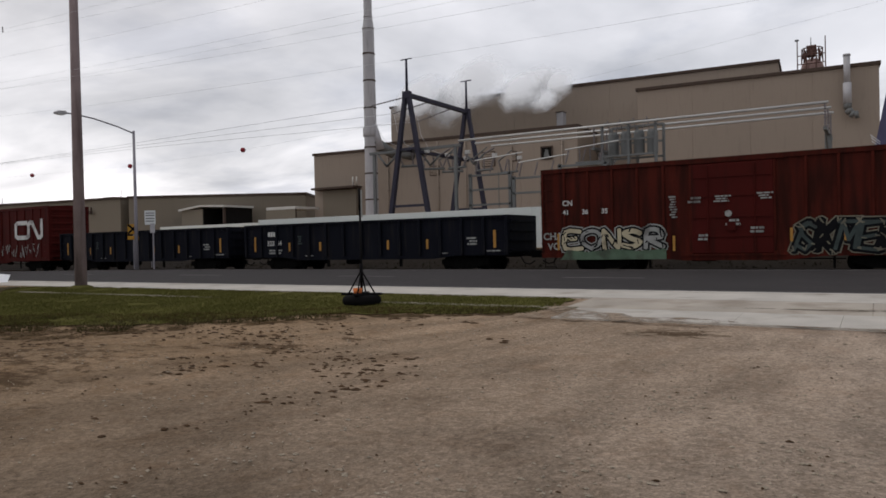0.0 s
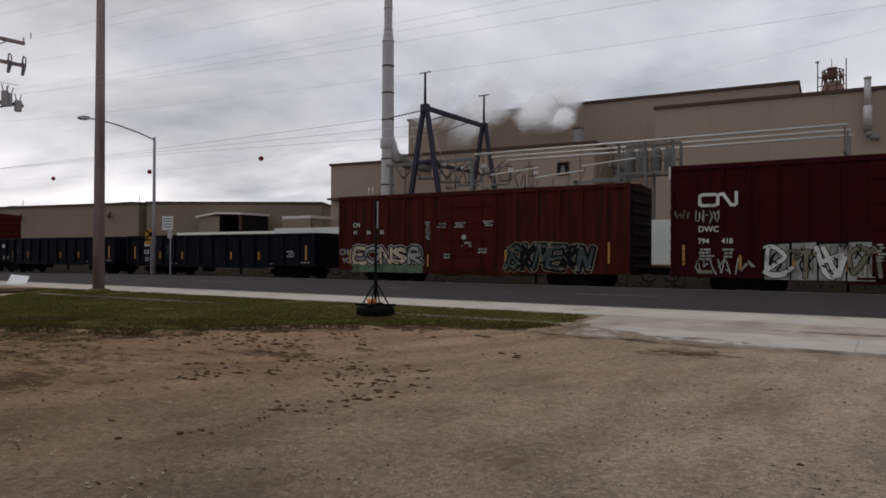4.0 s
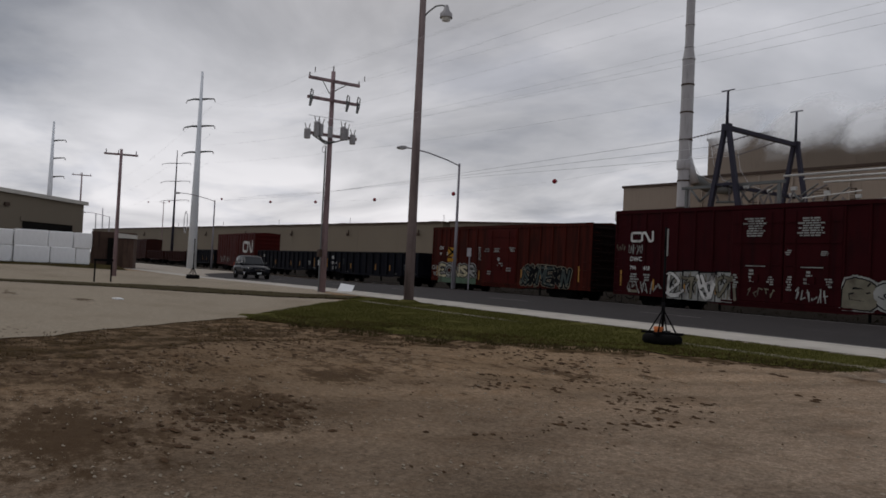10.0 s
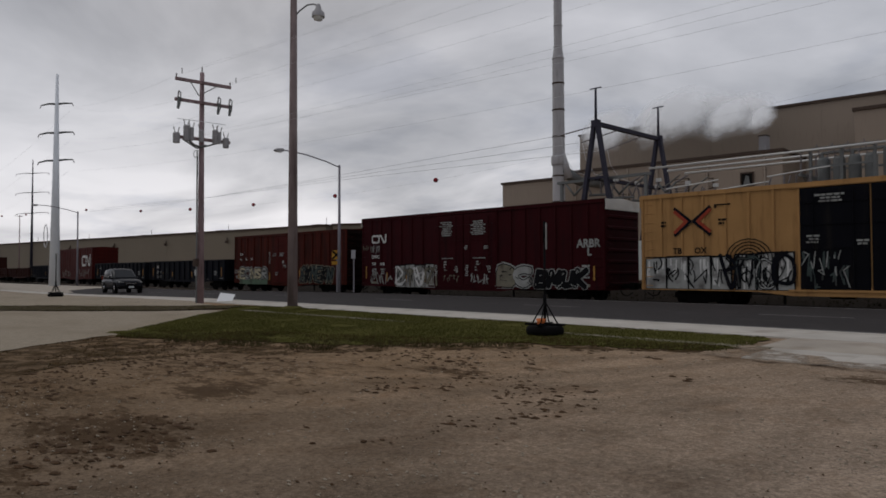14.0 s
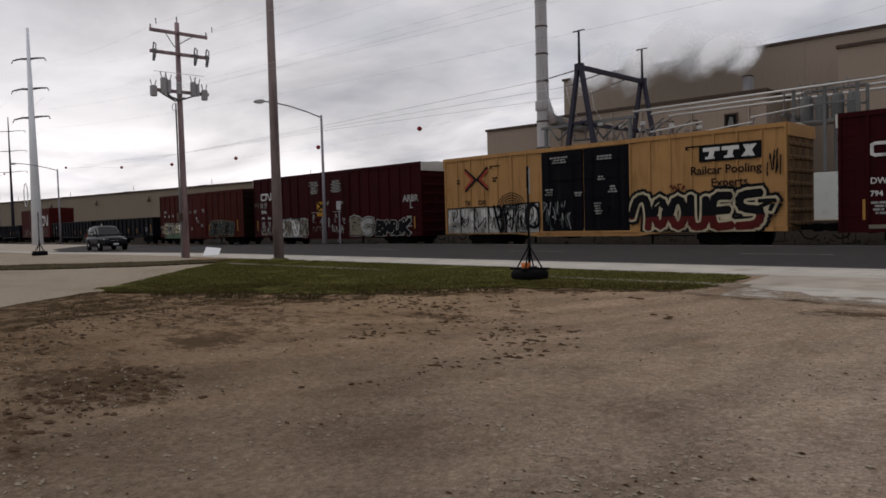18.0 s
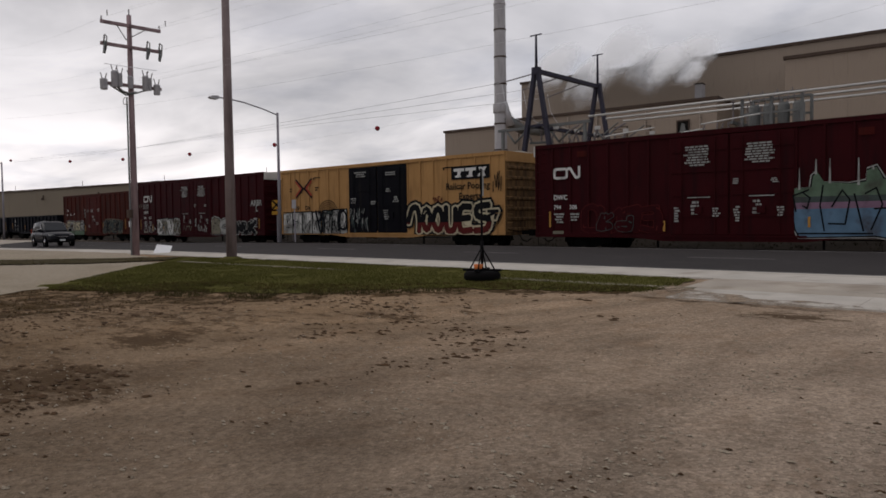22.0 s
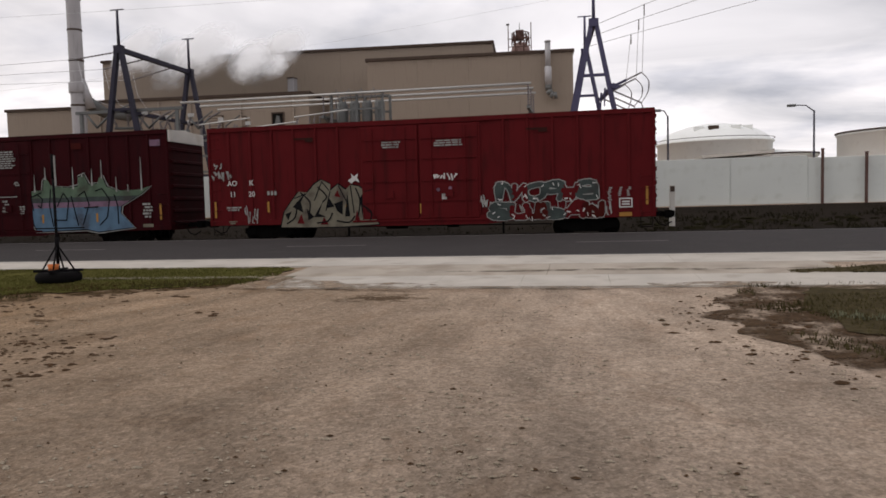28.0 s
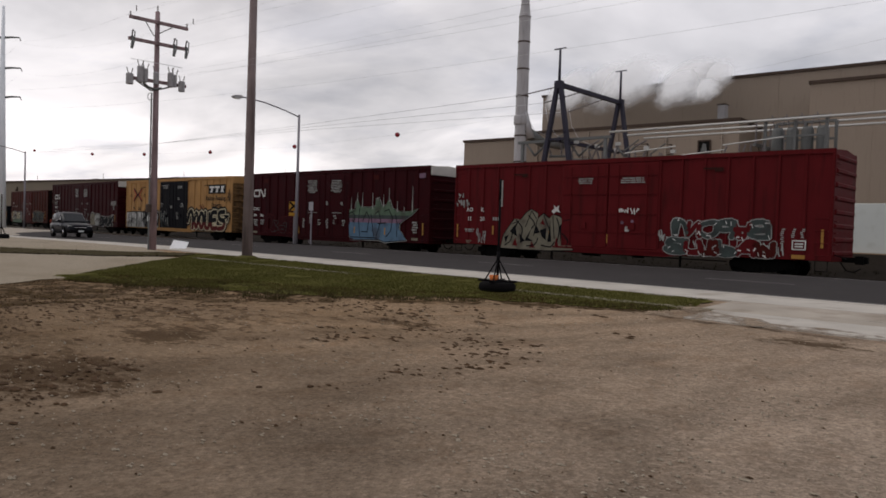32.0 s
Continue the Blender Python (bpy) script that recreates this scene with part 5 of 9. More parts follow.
def burner(car, u0, u1, z0, z1):
    """Huge linked letters: black halo, cream edge, black fill that turns dark red below."""
    at = lambda p: (u0 + p[0] * (u1 - u0), z0 + p[1] * (z1 - z0))
    loop = lambda cx, cz, rx, rz: [(cx + rx * math.cos(a * 0.5236), cz + rz * math.sin(a * 0.5236)) for a in range(13)]
    letters = ([bend([(0.02, 0.40), (0.06, 0.82), (0.125, 0.86), (0.15, 0.45), (0.145, 0.08)])], [loop(0.235, 0.46, 0.038, 0.34)], [loop(0.365, 0.46, 0.048, 0.36)],
               [bend([(0.455, 0.84), (0.462, 0.18), (0.51, 0.08), (0.55, 0.20), (0.558, 0.78)])], [bend([(0.71, 0.86), (0.615, 0.80), (0.61, 0.12), (0.72, 0.10)]), [(0.62, 0.48), (0.70, 0.50)]],
               [bend([(0.90, 0.90), (0.79, 0.84), (0.79, 0.56), (0.90, 0.44), (0.88, 0.14), (0.77, 0.08)])], [[(0.88, 0.52), (0.99, 0.70)], [(0.90, 0.70), (0.99, 0.70), (0.965, 0.48)]])
    for k, strokes in enumerate(letters):
        lines = [[at(p) for p in st] for st in strokes]
        fat = 0.34 if k < 6 else 0.16
        step = 0.0012 * (k % 2)
        low = lambda polys: [[(px, max(pz, z0 - 0.1)) for px, pz in p] for p in polys]
        flat(car, "sprayed_halo", low(brush(lines, fat + 0.44, 12)), "spray_black", SIDE - step, "thick black sprayed halo" if k == 0 else "")
        flat(car, "sprayed_letter_edge", low(brush(lines, fat + 0.20, 12)), "spray_cream", SIDE - 0.008 - step, "cream sprayed edge" if k == 0 else "")
        ink = brush(lines, fat, 12)
        flat(car, "sprayed_letter", ink, "spray_black", SIDE - 0.016 - step, "black sprayed letter, dark red below" if k == 0 else "")
        glow = [q for q in (clip_band(p, z0 - 1, z0 + 0.36 * (z1 - z0)) for p in ink) if len(q) > 2]
        if glow:
            tagged(flat(car, "sprayed_fade", glow, "spray_red", SIDE - 0.023 - step), kind="stuff")
    for p, q, w in (((0.20, 0.66), (0.23, 0.76), 0.05), ((0.225, 0.40), (0.25, 0.58), 0.10), ((0.345, 0.40), (0.36, 0.56), 0.12), ((0.66, 0.30), (0.72, 0.30), 0.16), ((0.80, 0.34), (0.85, 0.34), 0.05)):
        flat(car, "sprayed_shine", ribbon([at(p), at(q)], w), "spray_cream", SIDE - 0.030)


def grey_mass(car):
    """A jagged grey block piece with sharp black wedges, on the last car."""
    k = lambda X, Y: ((X - 763) / 79.5, 0.72 + (378 - Y) / 80.4)
    edge = [k(*p) for p in ((278, 384), (292, 330), (330, 282), (346, 264), (376, 268), (402, 240), (426, 226), (458, 242), (456, 264), (484, 243), (510, 262), (528, 246), (556, 252), (572, 264), (590, 241), (615, 239), (618, 300), (602, 335), (622, 380), (500, 386), (380, 386))]
    flat(car, "sprayed_shadow", [grow(edge, 0.06)], "spray_black", SIDE)
    flat(car, "sprayed_mass", [edge], "spray_tan", SIDE - 0.008, "tan-grey jagged sprayed letters")
    wedges = (((322, 316), (368, 268), (352, 300), (360, 336)), ((372, 322), (398, 352), (376, 362)), ((396, 352), (430, 300), (414, 340), (440, 352)), ((444, 322), (452, 288), (470, 318)), ((468, 308), (500, 298), (498, 346), (480, 334)), ((506, 352), (516, 270), (524, 352)), ((566, 352), (560, 290), (590, 248), (574, 300)), ((294, 340), (318, 330), (304, 362)))
    for w in wedges:
        flat(car, "sprayed_wedge", [[k(*p) for p in w]], "spray_black", SIDE - 0.014)
    for line in (((400, 296), (428, 232), (452, 262)), ((456, 266), (440, 330)), ((486, 248), (512, 300)), ((528, 250), (538, 340)), ((575, 270), (610, 262)), ((580, 330), (616, 360)), ((330, 286), (372, 272))):
        flat(car, "sprayed_stroke", ribbon([k(*p) for p in line], 0.045), "spray_black", SIDE - 0.018)
    for gap in (((336, 372), (352, 340), (362, 374)), ((420, 378), (432, 352), (448, 378)), ((540, 366), (548, 330), (558, 368)), ((470, 282), (482, 262), (492, 288)), ((590, 300), (602, 282), (606, 312))):
        flat(car, "sprayed_gap", [[k(*p) for p in gap]], "bright_red", SIDE - 0.014)
    for line in (((300, 372), (330, 350), (338, 300)), ((352, 268), (384, 300), (380, 340)), ((408, 372), (446, 366), (462, 340)), ((478, 366), (520, 372), (540, 352)), ((546, 258), (560, 300), (552, 350)), ((592, 372), (598, 340), (572, 318)), ((414, 250), (444, 282), (430, 300))):
        flat(car, "sprayed_stroke", ribbon(bend([k(*p) for p in line]), 0.06), "spray_black", SIDE - 0.021)
    star = [k(X, Y) for X, Y in ((520, 232), (534, 222), (530, 208), (542, 218), (556, 208), (552, 224), (560, 238), (544, 232), (532, 242))]
    flat(car, "sprayed_star", [star], "white", SIDE - 0.012)


def clip_band(poly, lo, hi):
    """The piece of an outline between two heights."""
    for edge, keep in ((lo, 1), (hi, -1)):
        out = []
        for a, c in zip(poly, poly[1:] + poly[:1]):
            ia, ic = (a[1] - edge) * keep >= 0, (c[1] - edge) * keep >= 0
            if ia:
                out.append(a)
            if ia != ic:
                t = (edge - a[1]) / (c[1] - a[1])
                out.append((a[0] + (c[0] - a[0]) * t, edge))
        poly = out
        if not poly:
            break
    return poly


def decals():
    c = CAR_635
    lettering("CN", 0.31, "white", c, (-6.8, SIDE, 2.88), "owner_marks", bold=0.006)
    for k, s in enumerate(("41", "36", "35")):
        numbers(c, s, -6.78 + k * 0.85, 2.5, 0.2)
    tag(c, -6.8, -2.5, 0.85, 2.0, 5, ["spray_cream", "grey_white", "spray_cream"], "spray_black", "grey_white", 3, strokes=5, halo_w=0.05, line_w=0.07, fat=0.36, label="cream and grey sprayed letters edged in black", tangle=False, shapes=(3, 1, 6, 2, 7), spike=0.1)
    flat(c, "sprayed_patch", [[(-6.9, 0.58), (-2.45, 0.58), (-2.45, 1.0), (-3.6, 0.92), (-4.6, 1.02), (-5.7, 0.9), (-6.6, 1.0)]], "spray_green", SIDE - 0.024)
    lettering("CHA", 0.42, "grey_white", c, (-7.7, SIDE, 1.45), "sprayed_word", bold=0.012)
    lettering("VO", 0.42, "grey_white", c, (-7.5, SIDE, 1.02), "sprayed_word", bold=0.012)
    tag(c, 2.1, 6.1, 0.68, 2.05, 6, ["spray_teal", "spray_black", "spray_teal"], "spray_black", "spray_tan", 5, inner="spray_tan", strokes=8, halo_w=0.045, line_w=0.10, fat=0.46, label="grey-teal wildstyle letters edged in black", spike=0.45, shapes=(2, 4, 8, 3, 4, 6), lean=0.15)
    reflectors(c, [(-2.15, 0.9, 1.5), (2.05, 1.2, 1.7), (3.78, 1.2, 1.66), (6.88, 1.13, 2.02), (-7.0, 1.0, 1.7)])
    for u, z, n in ((-1.6, 2.75, 2), (-0.6, 2.75, 3), (0.9, 2.8, 3), (-0.2, 1.85, 2), (0.6, 1.55, 2), (-1.3, 1.3, 2)):
        notice(c, u, z, u + 0.6, z + 0.28, n, int(u * 10 + z * 100), "grey_white", DOOR)
    flat(c, "stencil_disc", [[(-0.1 + 0.13 * math.cos(a * 0.63), 2.3 + 0.13 * math.sin(a * 0.63)) for a in range(10)]], "grey_white", DOOR)
    notice(c, -2.3, 2.2, -2.0, 3.1, 9, 77)

    for c, num, seed in ((CAR_418, ("794", "418"), 1), (CAR_306, ("794", "306"), 2)):
        emblem(c, -8.28, 3.36, 1.43, 0.54)
        lettering("DWC", 0.31, "white", c, (-8.3, SIDE, 2.4), "owner_marks", bold=0.006)
        numbers(c, num[0], -8.3, 1.95, 0.2)
        numbers(c, num[1], -7.43, 1.95, 0.2)
        notice(c, -8.3, 1.3, -7.7, 1.8, 4, seed + 20)
        notice(c, -7.4, 1.4, -6.9, 1.8, 3, seed + 30)
        notice(c, -1.86, 3.6, -0.72, 4.46, 8, seed + 40, y=DOOR)
        notice(c, 0.62, 3.6, 1.78, 4.42, 8, seed + 50, y=DOOR)
        for u in (-1.7, 0.8):
            flat(c, "stencil_rule", [bar(u, 2.28, u + 0.95, 2.32)], "grey_white", DOOR)
            notice(c, u + 0.15, 1.6, u + 0.5, 2.2, 4, seed + int(u * 7) + 60, y=DOOR)
            notice(c, u - 0.6, 1.3, u - 0.35, 1.95, 6, seed + int(u * 7) + 70, y=DOOR)
            notice(c, u + 1.05, 1.5, u + 1.35, 1.9, 4, seed + int(u * 7) + 80, y=DOOR)
        notice(c, 0.15, 2.8, 0.4, 3.05, 3, seed + 90, y=DOOR)
        notice(c, 1.6, 2.8, 1.95, 3.0, 3, seed + 91, y=DOOR)
        notice(c, 8.0, 1.2, 8.5, 1.9, 5, seed + 92)
        flat(c, "sill_plate", [bar(-8.35, 0.78, -7.75, 0.92)], "spray_tan")
        flat(c, "sill_plate", [bar(8.0, 0.78, 8.5, 0.92)], "spray_tan")
    c = CAR_418
    scrawl(c, -8.4, -7.5, 2.7, 3.25, "grey_white", 8, 7, 0.04)
    scrawl(c, -9.2, -8.6, 2.9, 3.3, "spray_tan", 9, 4, 0.03)
    for k, (u0, u1) in enumerate(((-5.9, -5.05), (-5.0, -4.15), (-4.1, -3.25), (-3.2, -2.35))):
        panel(c, u0, u1, 0.6, 1.92 + 0.05 * (k % 2), 80 + k, "grey_white", "spray_tan")
    tag(c, -5.9, -2.35, 0.62, 1.9, 4, ["white", "spray_tan"], "spray_black", None, 11, strokes=4, y=SIDE - 0.02, line_w=0.03, fat=0.24, halo_w=0.05, label="grey-white block letters edged in black", spike=0.1)
    scrawl(c, -8.4, -6.2, 0.75, 1.4, "grey_white", 12, 8, 0.05)
    scrawl(c, -1.6, -0.3, 0.9, 1.4, "spray_tan", 13, 5, 0.05, DOOR)
    scrawl(c, 0.6, 2.0, 0.8, 1.5, "grey_white", 14, 6, 0.05, DOOR)
    tag(c, 2.5, 5.0, 0.62, 1.95, 2, ["spray_tan", "grey_white"], "spray_black", "grey_white", 15, strokes=2, halo_w=0.07, line_w=0.05, fat=0.36, label="round grey sprayed letters with white halo", spike=0.05, tangle=False, shapes=(10, 11))
    tag(c, 5.1, 8.3, 0.62, 1.75, 4, ["spray_black"], "spray_black", "grey_white", 16, strokes=1, inner="grey_white", halo_w=0.045, fat=0.40, label="black angular letters edged white", spike=0.5, tangle=False, shapes=(10, 8, 12, 4), lean=0.18)
    lettering("ARBR", 0.55, "grey_white", c, (7.75, SIDE, 2.72), "sprayed_word", bold=0.02)
    lettering("L", 0.5, "grey_white", c, (8.35, SIDE, 2.32), "sprayed_word", bold=0.02)
    reflectors(c, [(-6.75, 0.95, 1.5), (-4.9, 0.95, 1.45), (-3.2, 0.95, 1.45), (8.75, 1.1, 1.8), (-8.85, 1.1, 1.9)])
    c = CAR_306
    for u in (-7.0, 0.9, 4.6, 8.5):
        flat(c, "tack_board", [bar(u, 4.35, u + 0.5, 4.62)], "spray_pink" if u > 8 else "rust_red")
    tag(c, -6.7, -2.9, 0.80, 2.15, 4, ["maroon"], "spray_red", None, 20, strokes=0, line_w=0.03, fat=0.34, spike=0.1, label="thin hollow loops in dull red spray")
    tag(c, -5.9, -4.3, 0.85, 1.75, 2, ["maroon"], "spray_teal", None, 23, strokes=0, line_w=0.03, fat=0.34, spike=0.1, y=SIDE - 0.03)
    reflectors(c, [(-8.5, 1.1, 1.85), (-5.75, 0.9, 1.35), (-2.75, 0.9, 1.35), (0.35, 1.25, 1.75)])
    k = lambda X, Y: (1.77 + (X - 815) / 675 * 6.66, 0.62 + (465 - Y) / 195 * 1.93)
    edge = [k(*p) for p in ((815, 290), (850, 275), (945, 270), (950, 228), (965, 215), (988, 252), (1080, 262), (1128, 256), (1130, 216), (1160, 205), (1182, 250), (1228, 246), (1236, 220), (1252, 216),
                            (1272, 262), (1330, 282), (1440, 280), (1490, 264), (1440, 302), (1342, 350), (1336, 382), (1402, 448), (1220, 465), (1160, 452), (905, 460), (890, 430), (880, 372), (858, 320))]
    flat(c, "mural_line", [grow(edge, 0.10)], "grey_white", SIDE, "pale sprayed outline of the mural")
    flat(c, "mural_edge", [grow(edge, 0.055)], "spray_black", SIDE - 0.004)
    bands = ((2.2, 9, "spray_green"), (1.98, 2.2, "spray_teal"), (1.74, 1.98, "spray_pink"), (0.0, 1.74, "spray_blue"))
    for lo, hi, mat in bands:
        p = clip_band(edge, lo, hi)
        if p:
            flat(c, "mural_band", [p], mat, SIDE - 0.008, "sprayed colour band of the mural")
    spikes = []
    for X, a, e in ((860, 272, 210), (902, 272, 195), (960, 216, 165), (1008, 252, 165), (1103, 262, 168), (1200, 250, 178), (1250, 218, 140), (1322, 280, 220), (1448, 278, 135), (1150, 208, 200), (1380, 280, 255)):
        (u, za), (_, ze) = k(X, a), k(X, e)
        spikes.append([(u - 0.04, za - 0.06), (u + 0.04, za - 0.06), (u + 0.014, ze), (u - 0.014, ze)])
    for p in spikes:
        flat(c, "mural_spike", [p], "grey_white", SIDE - 0.012)
    ink = []
    for pts in (((915, 290), (940, 310), (930, 350), (915, 340)), ((985, 265), (975, 340), (990, 435)), ((1015, 345), (1050, 285), (1075, 320), (1060, 410), (1005, 408)), ((1090, 300), (1120, 435)), ((1125, 300), (1160, 280), (1180, 340), (1145, 430)),
                ((1155, 355), (1225, 352)), ((1215, 280), (1250, 270), (1285, 320), (1270, 400), (1230, 435)), ((1310, 300), (1325, 350), (1325, 430)), ((900, 445), (1150, 445)), ((890, 360), (880, 300), (935, 280))):
        ink += ribbon([k(*q) for q in pts], 0.055)
    flat(c, "mural_stroke", ink, "spray_black", SIDE - 0.016)
    reflectors(c, [(2.98, 1.05, 1.45), (5.75, 1.05, 1.45), (8.9, 1.1, 1.8)], y=SIDE - 0.01)

    c = CAR_TBX
    for s in (-1, 1):
        for j, mat in enumerate(("navy", "emblem_red")):
            o = s * (0.07 + 0.2 * j)
            h = 0.58 - 0.13 * j
            flat(c, "crossed_band", ribbon([(-6.9 + s * 0.80, 3.69 + h), (-6.9 + o, 3.69), (-6.9 + s * 0.80, 3.69 - h)], 0.14), mat, SIDE - 0.002 * j)
    notice(c, -8.4, 3.5, -8.0, 3.8, 2, 31, "spray_black")
    notice(c, -5.75, 3.5, -5.35, 3.8, 2, 32, "spray_black")
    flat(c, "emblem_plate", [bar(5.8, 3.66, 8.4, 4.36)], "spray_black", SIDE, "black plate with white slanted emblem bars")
    em = []
    for u in (5.98, 6.78):
        em += [bar(u, 4.08, u + 0.72, 4.24), [(u + 0.2, 3.78), (u + 0.42, 3.78), (u + 0.5, 4.08), (u + 0.28, 4.08)], bar(u + 0.1, 3.76, u + 0.5, 3.86)]
    em += [[(7.58, 3.76), (7.82, 3.76), (8.22, 4.24), (7.98, 4.24)], [(7.66, 4.24), (7.9, 4.24), (8.14, 3.76), (7.9, 3.76)]]
    for k in (0, 3, 6):
        flat(c, "emblem", em[k:k + 3], "white", SIDE - 0.004 - 0.0001 * k)
    lettering("Railcar Pooling", 0.5, "spray_black", c, (5.4, SIDE, 3.14), "slogan", bold=0.008)
    lettering("Experts", 0.5, "spray_black", c, (6.3, SIDE, 2.6), "slogan", bold=0.008)
    lettering("TB", 0.36, "spray_black", c, (-7.8, SIDE, 2.3), "owner_marks", bold=0.008)
    lettering("OX", 0.36, "spray_black", c, (-6.8, SIDE, 2.3), "owner_marks", bold=0.008)
    for k, (u0, u1, z1) in enumerate(((-9.1, -8.15, 2.12), (-8.08, -7.13, 2.15), (-7.06, -6.1, 2.15), (-6.03, -5.2, 2.13), (-5.0, -4.2, 2.2), (-4.1, -3.4, 2.25), (-3.3, -2.7, 2.25))):
        panel(c, u0, u1, 0.78, z1, 90 + k)
    tag(c, -5.6, -2.7, 0.76, 2.3, 4, ["navy", "spray_teal", "grey_white"], "spray_black", None, 33, strokes=9, y=SIDE - 0.02, line_w=0.04, fat=0.2, halo_w=0.06, label="dark blue-black letters sprayed over white panels", spike=0.1)
    for j in range(5):
        d = 0.16 * j
        arch = [(-4.45 + (0.95 - d) * math.cos(math.pi * q / 10), 2.0 + (0.85 - 0.8 * d) * math.sin(math.pi * q / 10)) for q in range(11)]
        flat(c, "sprayed_arch", ribbon(arch, 0.045), "spray_black", SIDE - 0.03)
    scrawl(c, -5.2, -3.7, 0.8, 2.3, "spray_black", 34, 8, 0.07, SIDE - 0.034)
    scrawl(c, -8.8, -2.8, 0.8, 1.7, "spray_black", 47, 9, 0.05, SIDE - 0.034)
    scrawl(c, -2.4, -0.7, 0.8, 2.3, "spray_teal", 35, 10, 0.06, DOOR)
    scrawl(c, -2.4, -0.7, 0.8, 2.3, "grey_white", 36, 6, 0.035, DOOR - 0.004)
    burner(c, 2.45, 8.95, 0.82, 2.42)
    for u, z, n, s in ((-1.9, 4.15, 3, 38), (0.7, 4.15, 2, 39), (1.4, 2.6, 3, 40), (-0.5, 2.5, 2, 41), (0.6, 1.6, 5, 42), (-2.2, 2.6, 3, 43), (0.8, 3.2, 2, 44)):
        notice(c, u, z, u + (1.1 if z > 4 else 0.5), z + 0.12 * n, n, s, "grey_white", DOOR)
    scrawl(c, 8.6, 9.15, 2.9, 4.0, "spray_black", 45, 5, 0.05)
    scrawl(c, 4.4, 5.2, 2.5, 2.8, "spray_red", 46, 4, 0.05)
    for u in (5.2, -5.9):
        flat(c, "tack_board", [bar(u, 4.3, u + 0.7, 4.36), bar(u, 4.2, u + 0.1, 4.36)], "spray_black")

    c = CAR_AOK
    lettering("AO", 0.3, "white", c, (-8.5, SIDE, 2.48), "owner_marks", bold=0.008)
    lettering("K", 0.3, "white", c, (-7.5, SIDE, 2.48), "owner_marks", bold=0.008)
    numbers(c, "11", -8.42, 2.0, 0.22)
    numbers(c, "20", -7.55, 2.0, 0.22)
    flat(c, "stencil_mark", [bar(-6.68 + k * 0.16, 2.03, -6.58 + k * 0.16, 2.2) for k in range(3)], "grey_white")
    notice(c, -8.6, 1.4, -7.9, 1.6, 2, 51)
    notice(c, -8.6, 0.82, -8.1, 0.98, 2, 52, "spray_tan")
    scrawl(c, -7.8, -7.1, 0.8, 1.6, "grey_white", 53, 6, 0.04)
    scrawl(c, -9.3, -8.2, 2.7, 3.1, "grey_white", 54, 6, 0.06)
    scrawl(c, -9.1, -8.7, 3.1, 3.45, "grey_white", 55, 2, 0.06)
    grey_mass(c)
    notice(c, -1.7, 3.82, -0.65, 4.12, 3, 58, y=DOOR)
    notice(c, 0.67, 3.82, 1.89, 4.1, 3, 59, y=DOOR)
    scrawl(c, 0.6, 1.6, 2.42, 2.72, "white", 60, 7, 0.055, DOOR)
    flat(c, "placard", [bar(0.95, 1.65, 1.15, 1.88)], "white", DOOR)
    for u, z in ((0.8, 2.05), (1.3, 2.1)):
        flat(c, "stencil_disc", [[(u + 0.08 * math.cos(a * 0.7), z + 0.08 * math.sin(a * 0.7)) for a in range(9)]], "spray_pink", DOOR)
    tag(c, 3.15, 7.1, 1.40, 2.30, 6, ["spray_teal", "bright_red", "spray_teal"], "grey_white", None, 61, strokes=1, inner="white", line_w=0.04, fat=0.42, spike=0.1, label="hollow tangled letters outlined in white, some shaded grey")
    tag(c, 3.0, 7.4, 0.70, 1.5, 6, ["spray_teal", "bright_red", "rust_red"], "grey_white", None, 66, strokes=1, inner="white", line_w=0.035, fat=0.40, spike=0.1, y=SIDE - 0.03)
    scrawl(c, 2.9, 7.4, 0.72, 1.5, "grey_white", 64, 12, 0.03, SIDE - 0.03)
    scrawl(c, 2.5, 3.0, 1.2, 1.8, "grey_white", 62, 4, 0.05)
    scrawl(c, 7.1, 7.7, 0.85, 1.4, "grey_white", 63, 5, 0.05)
    for u, n in ((7.56, 8), (7.98, 5), (8.3, 6)):
        notice(c, u, 1.35 if u < 7.9 else 1.6, u + 0.14, 1.97, n, int(u * 10))
    flat(c, "stencil_box", ribbon([(8.02, 1.16), (8.48, 1.16), (8.48, 1.49), (8.02, 1.49), (8.02, 1.16)], 0.05) + [bar(8.1, 1.24, 8.4, 1.3), bar(8.1, 1.34, 8.4, 1.4)], "white")
    reflectors(c, [(9.06, 1.24, 1.94), (-9.1, 1.1, 1.8), (-6.65, 1.3, 1.75), (-3.15, 1.1, 1.55), (0.05, 1.1, 1.5), (6.4, 1.3, 1.75)])
    reflectors(c, [(8.24, 0.8, 0.95)], w=0.48)
    for u in (-5.4, 4.4):
        flat(c, "tack_board", [bar(u, 4.32, u + 0.85, 4.4), bar(u + 0.5, 4.22, u + 0.85, 4.4)], "brown_car")

    c = GON_A
    marks(c, -6.48, 1.95, 0.25, 4, y=-1.478)
    numbers(c, "323764", -6.55, 1.46, 0.26, y=-1.478)
    c2 = GON_B
    marks(c2, -6.5, 1.9, 0.25, 4, y=-1.478)
    for g in (GON_A, GON_B, GON_C):
        for u in (-7.45, -4.9, -2.75, 1.6, 3.9, 7.5):
            reflectors(g, [(u, 1.15, 1.95 if abs(u) > 7 else 1.6)], "orange_mark", 0.13, y=-1.478)
        notice(g, 6.05, 1.3, 6.65, 1.7, 3, 71, "grey_white", -1.478)
        notice(g, -6.5, 1.0, -5.4, 1.3, 2, 72, "grey_white", -1.478)
        notice(g, 7.0, 0.98, 7.9, 1.08, 1, 73, "grey_white", -1.478)
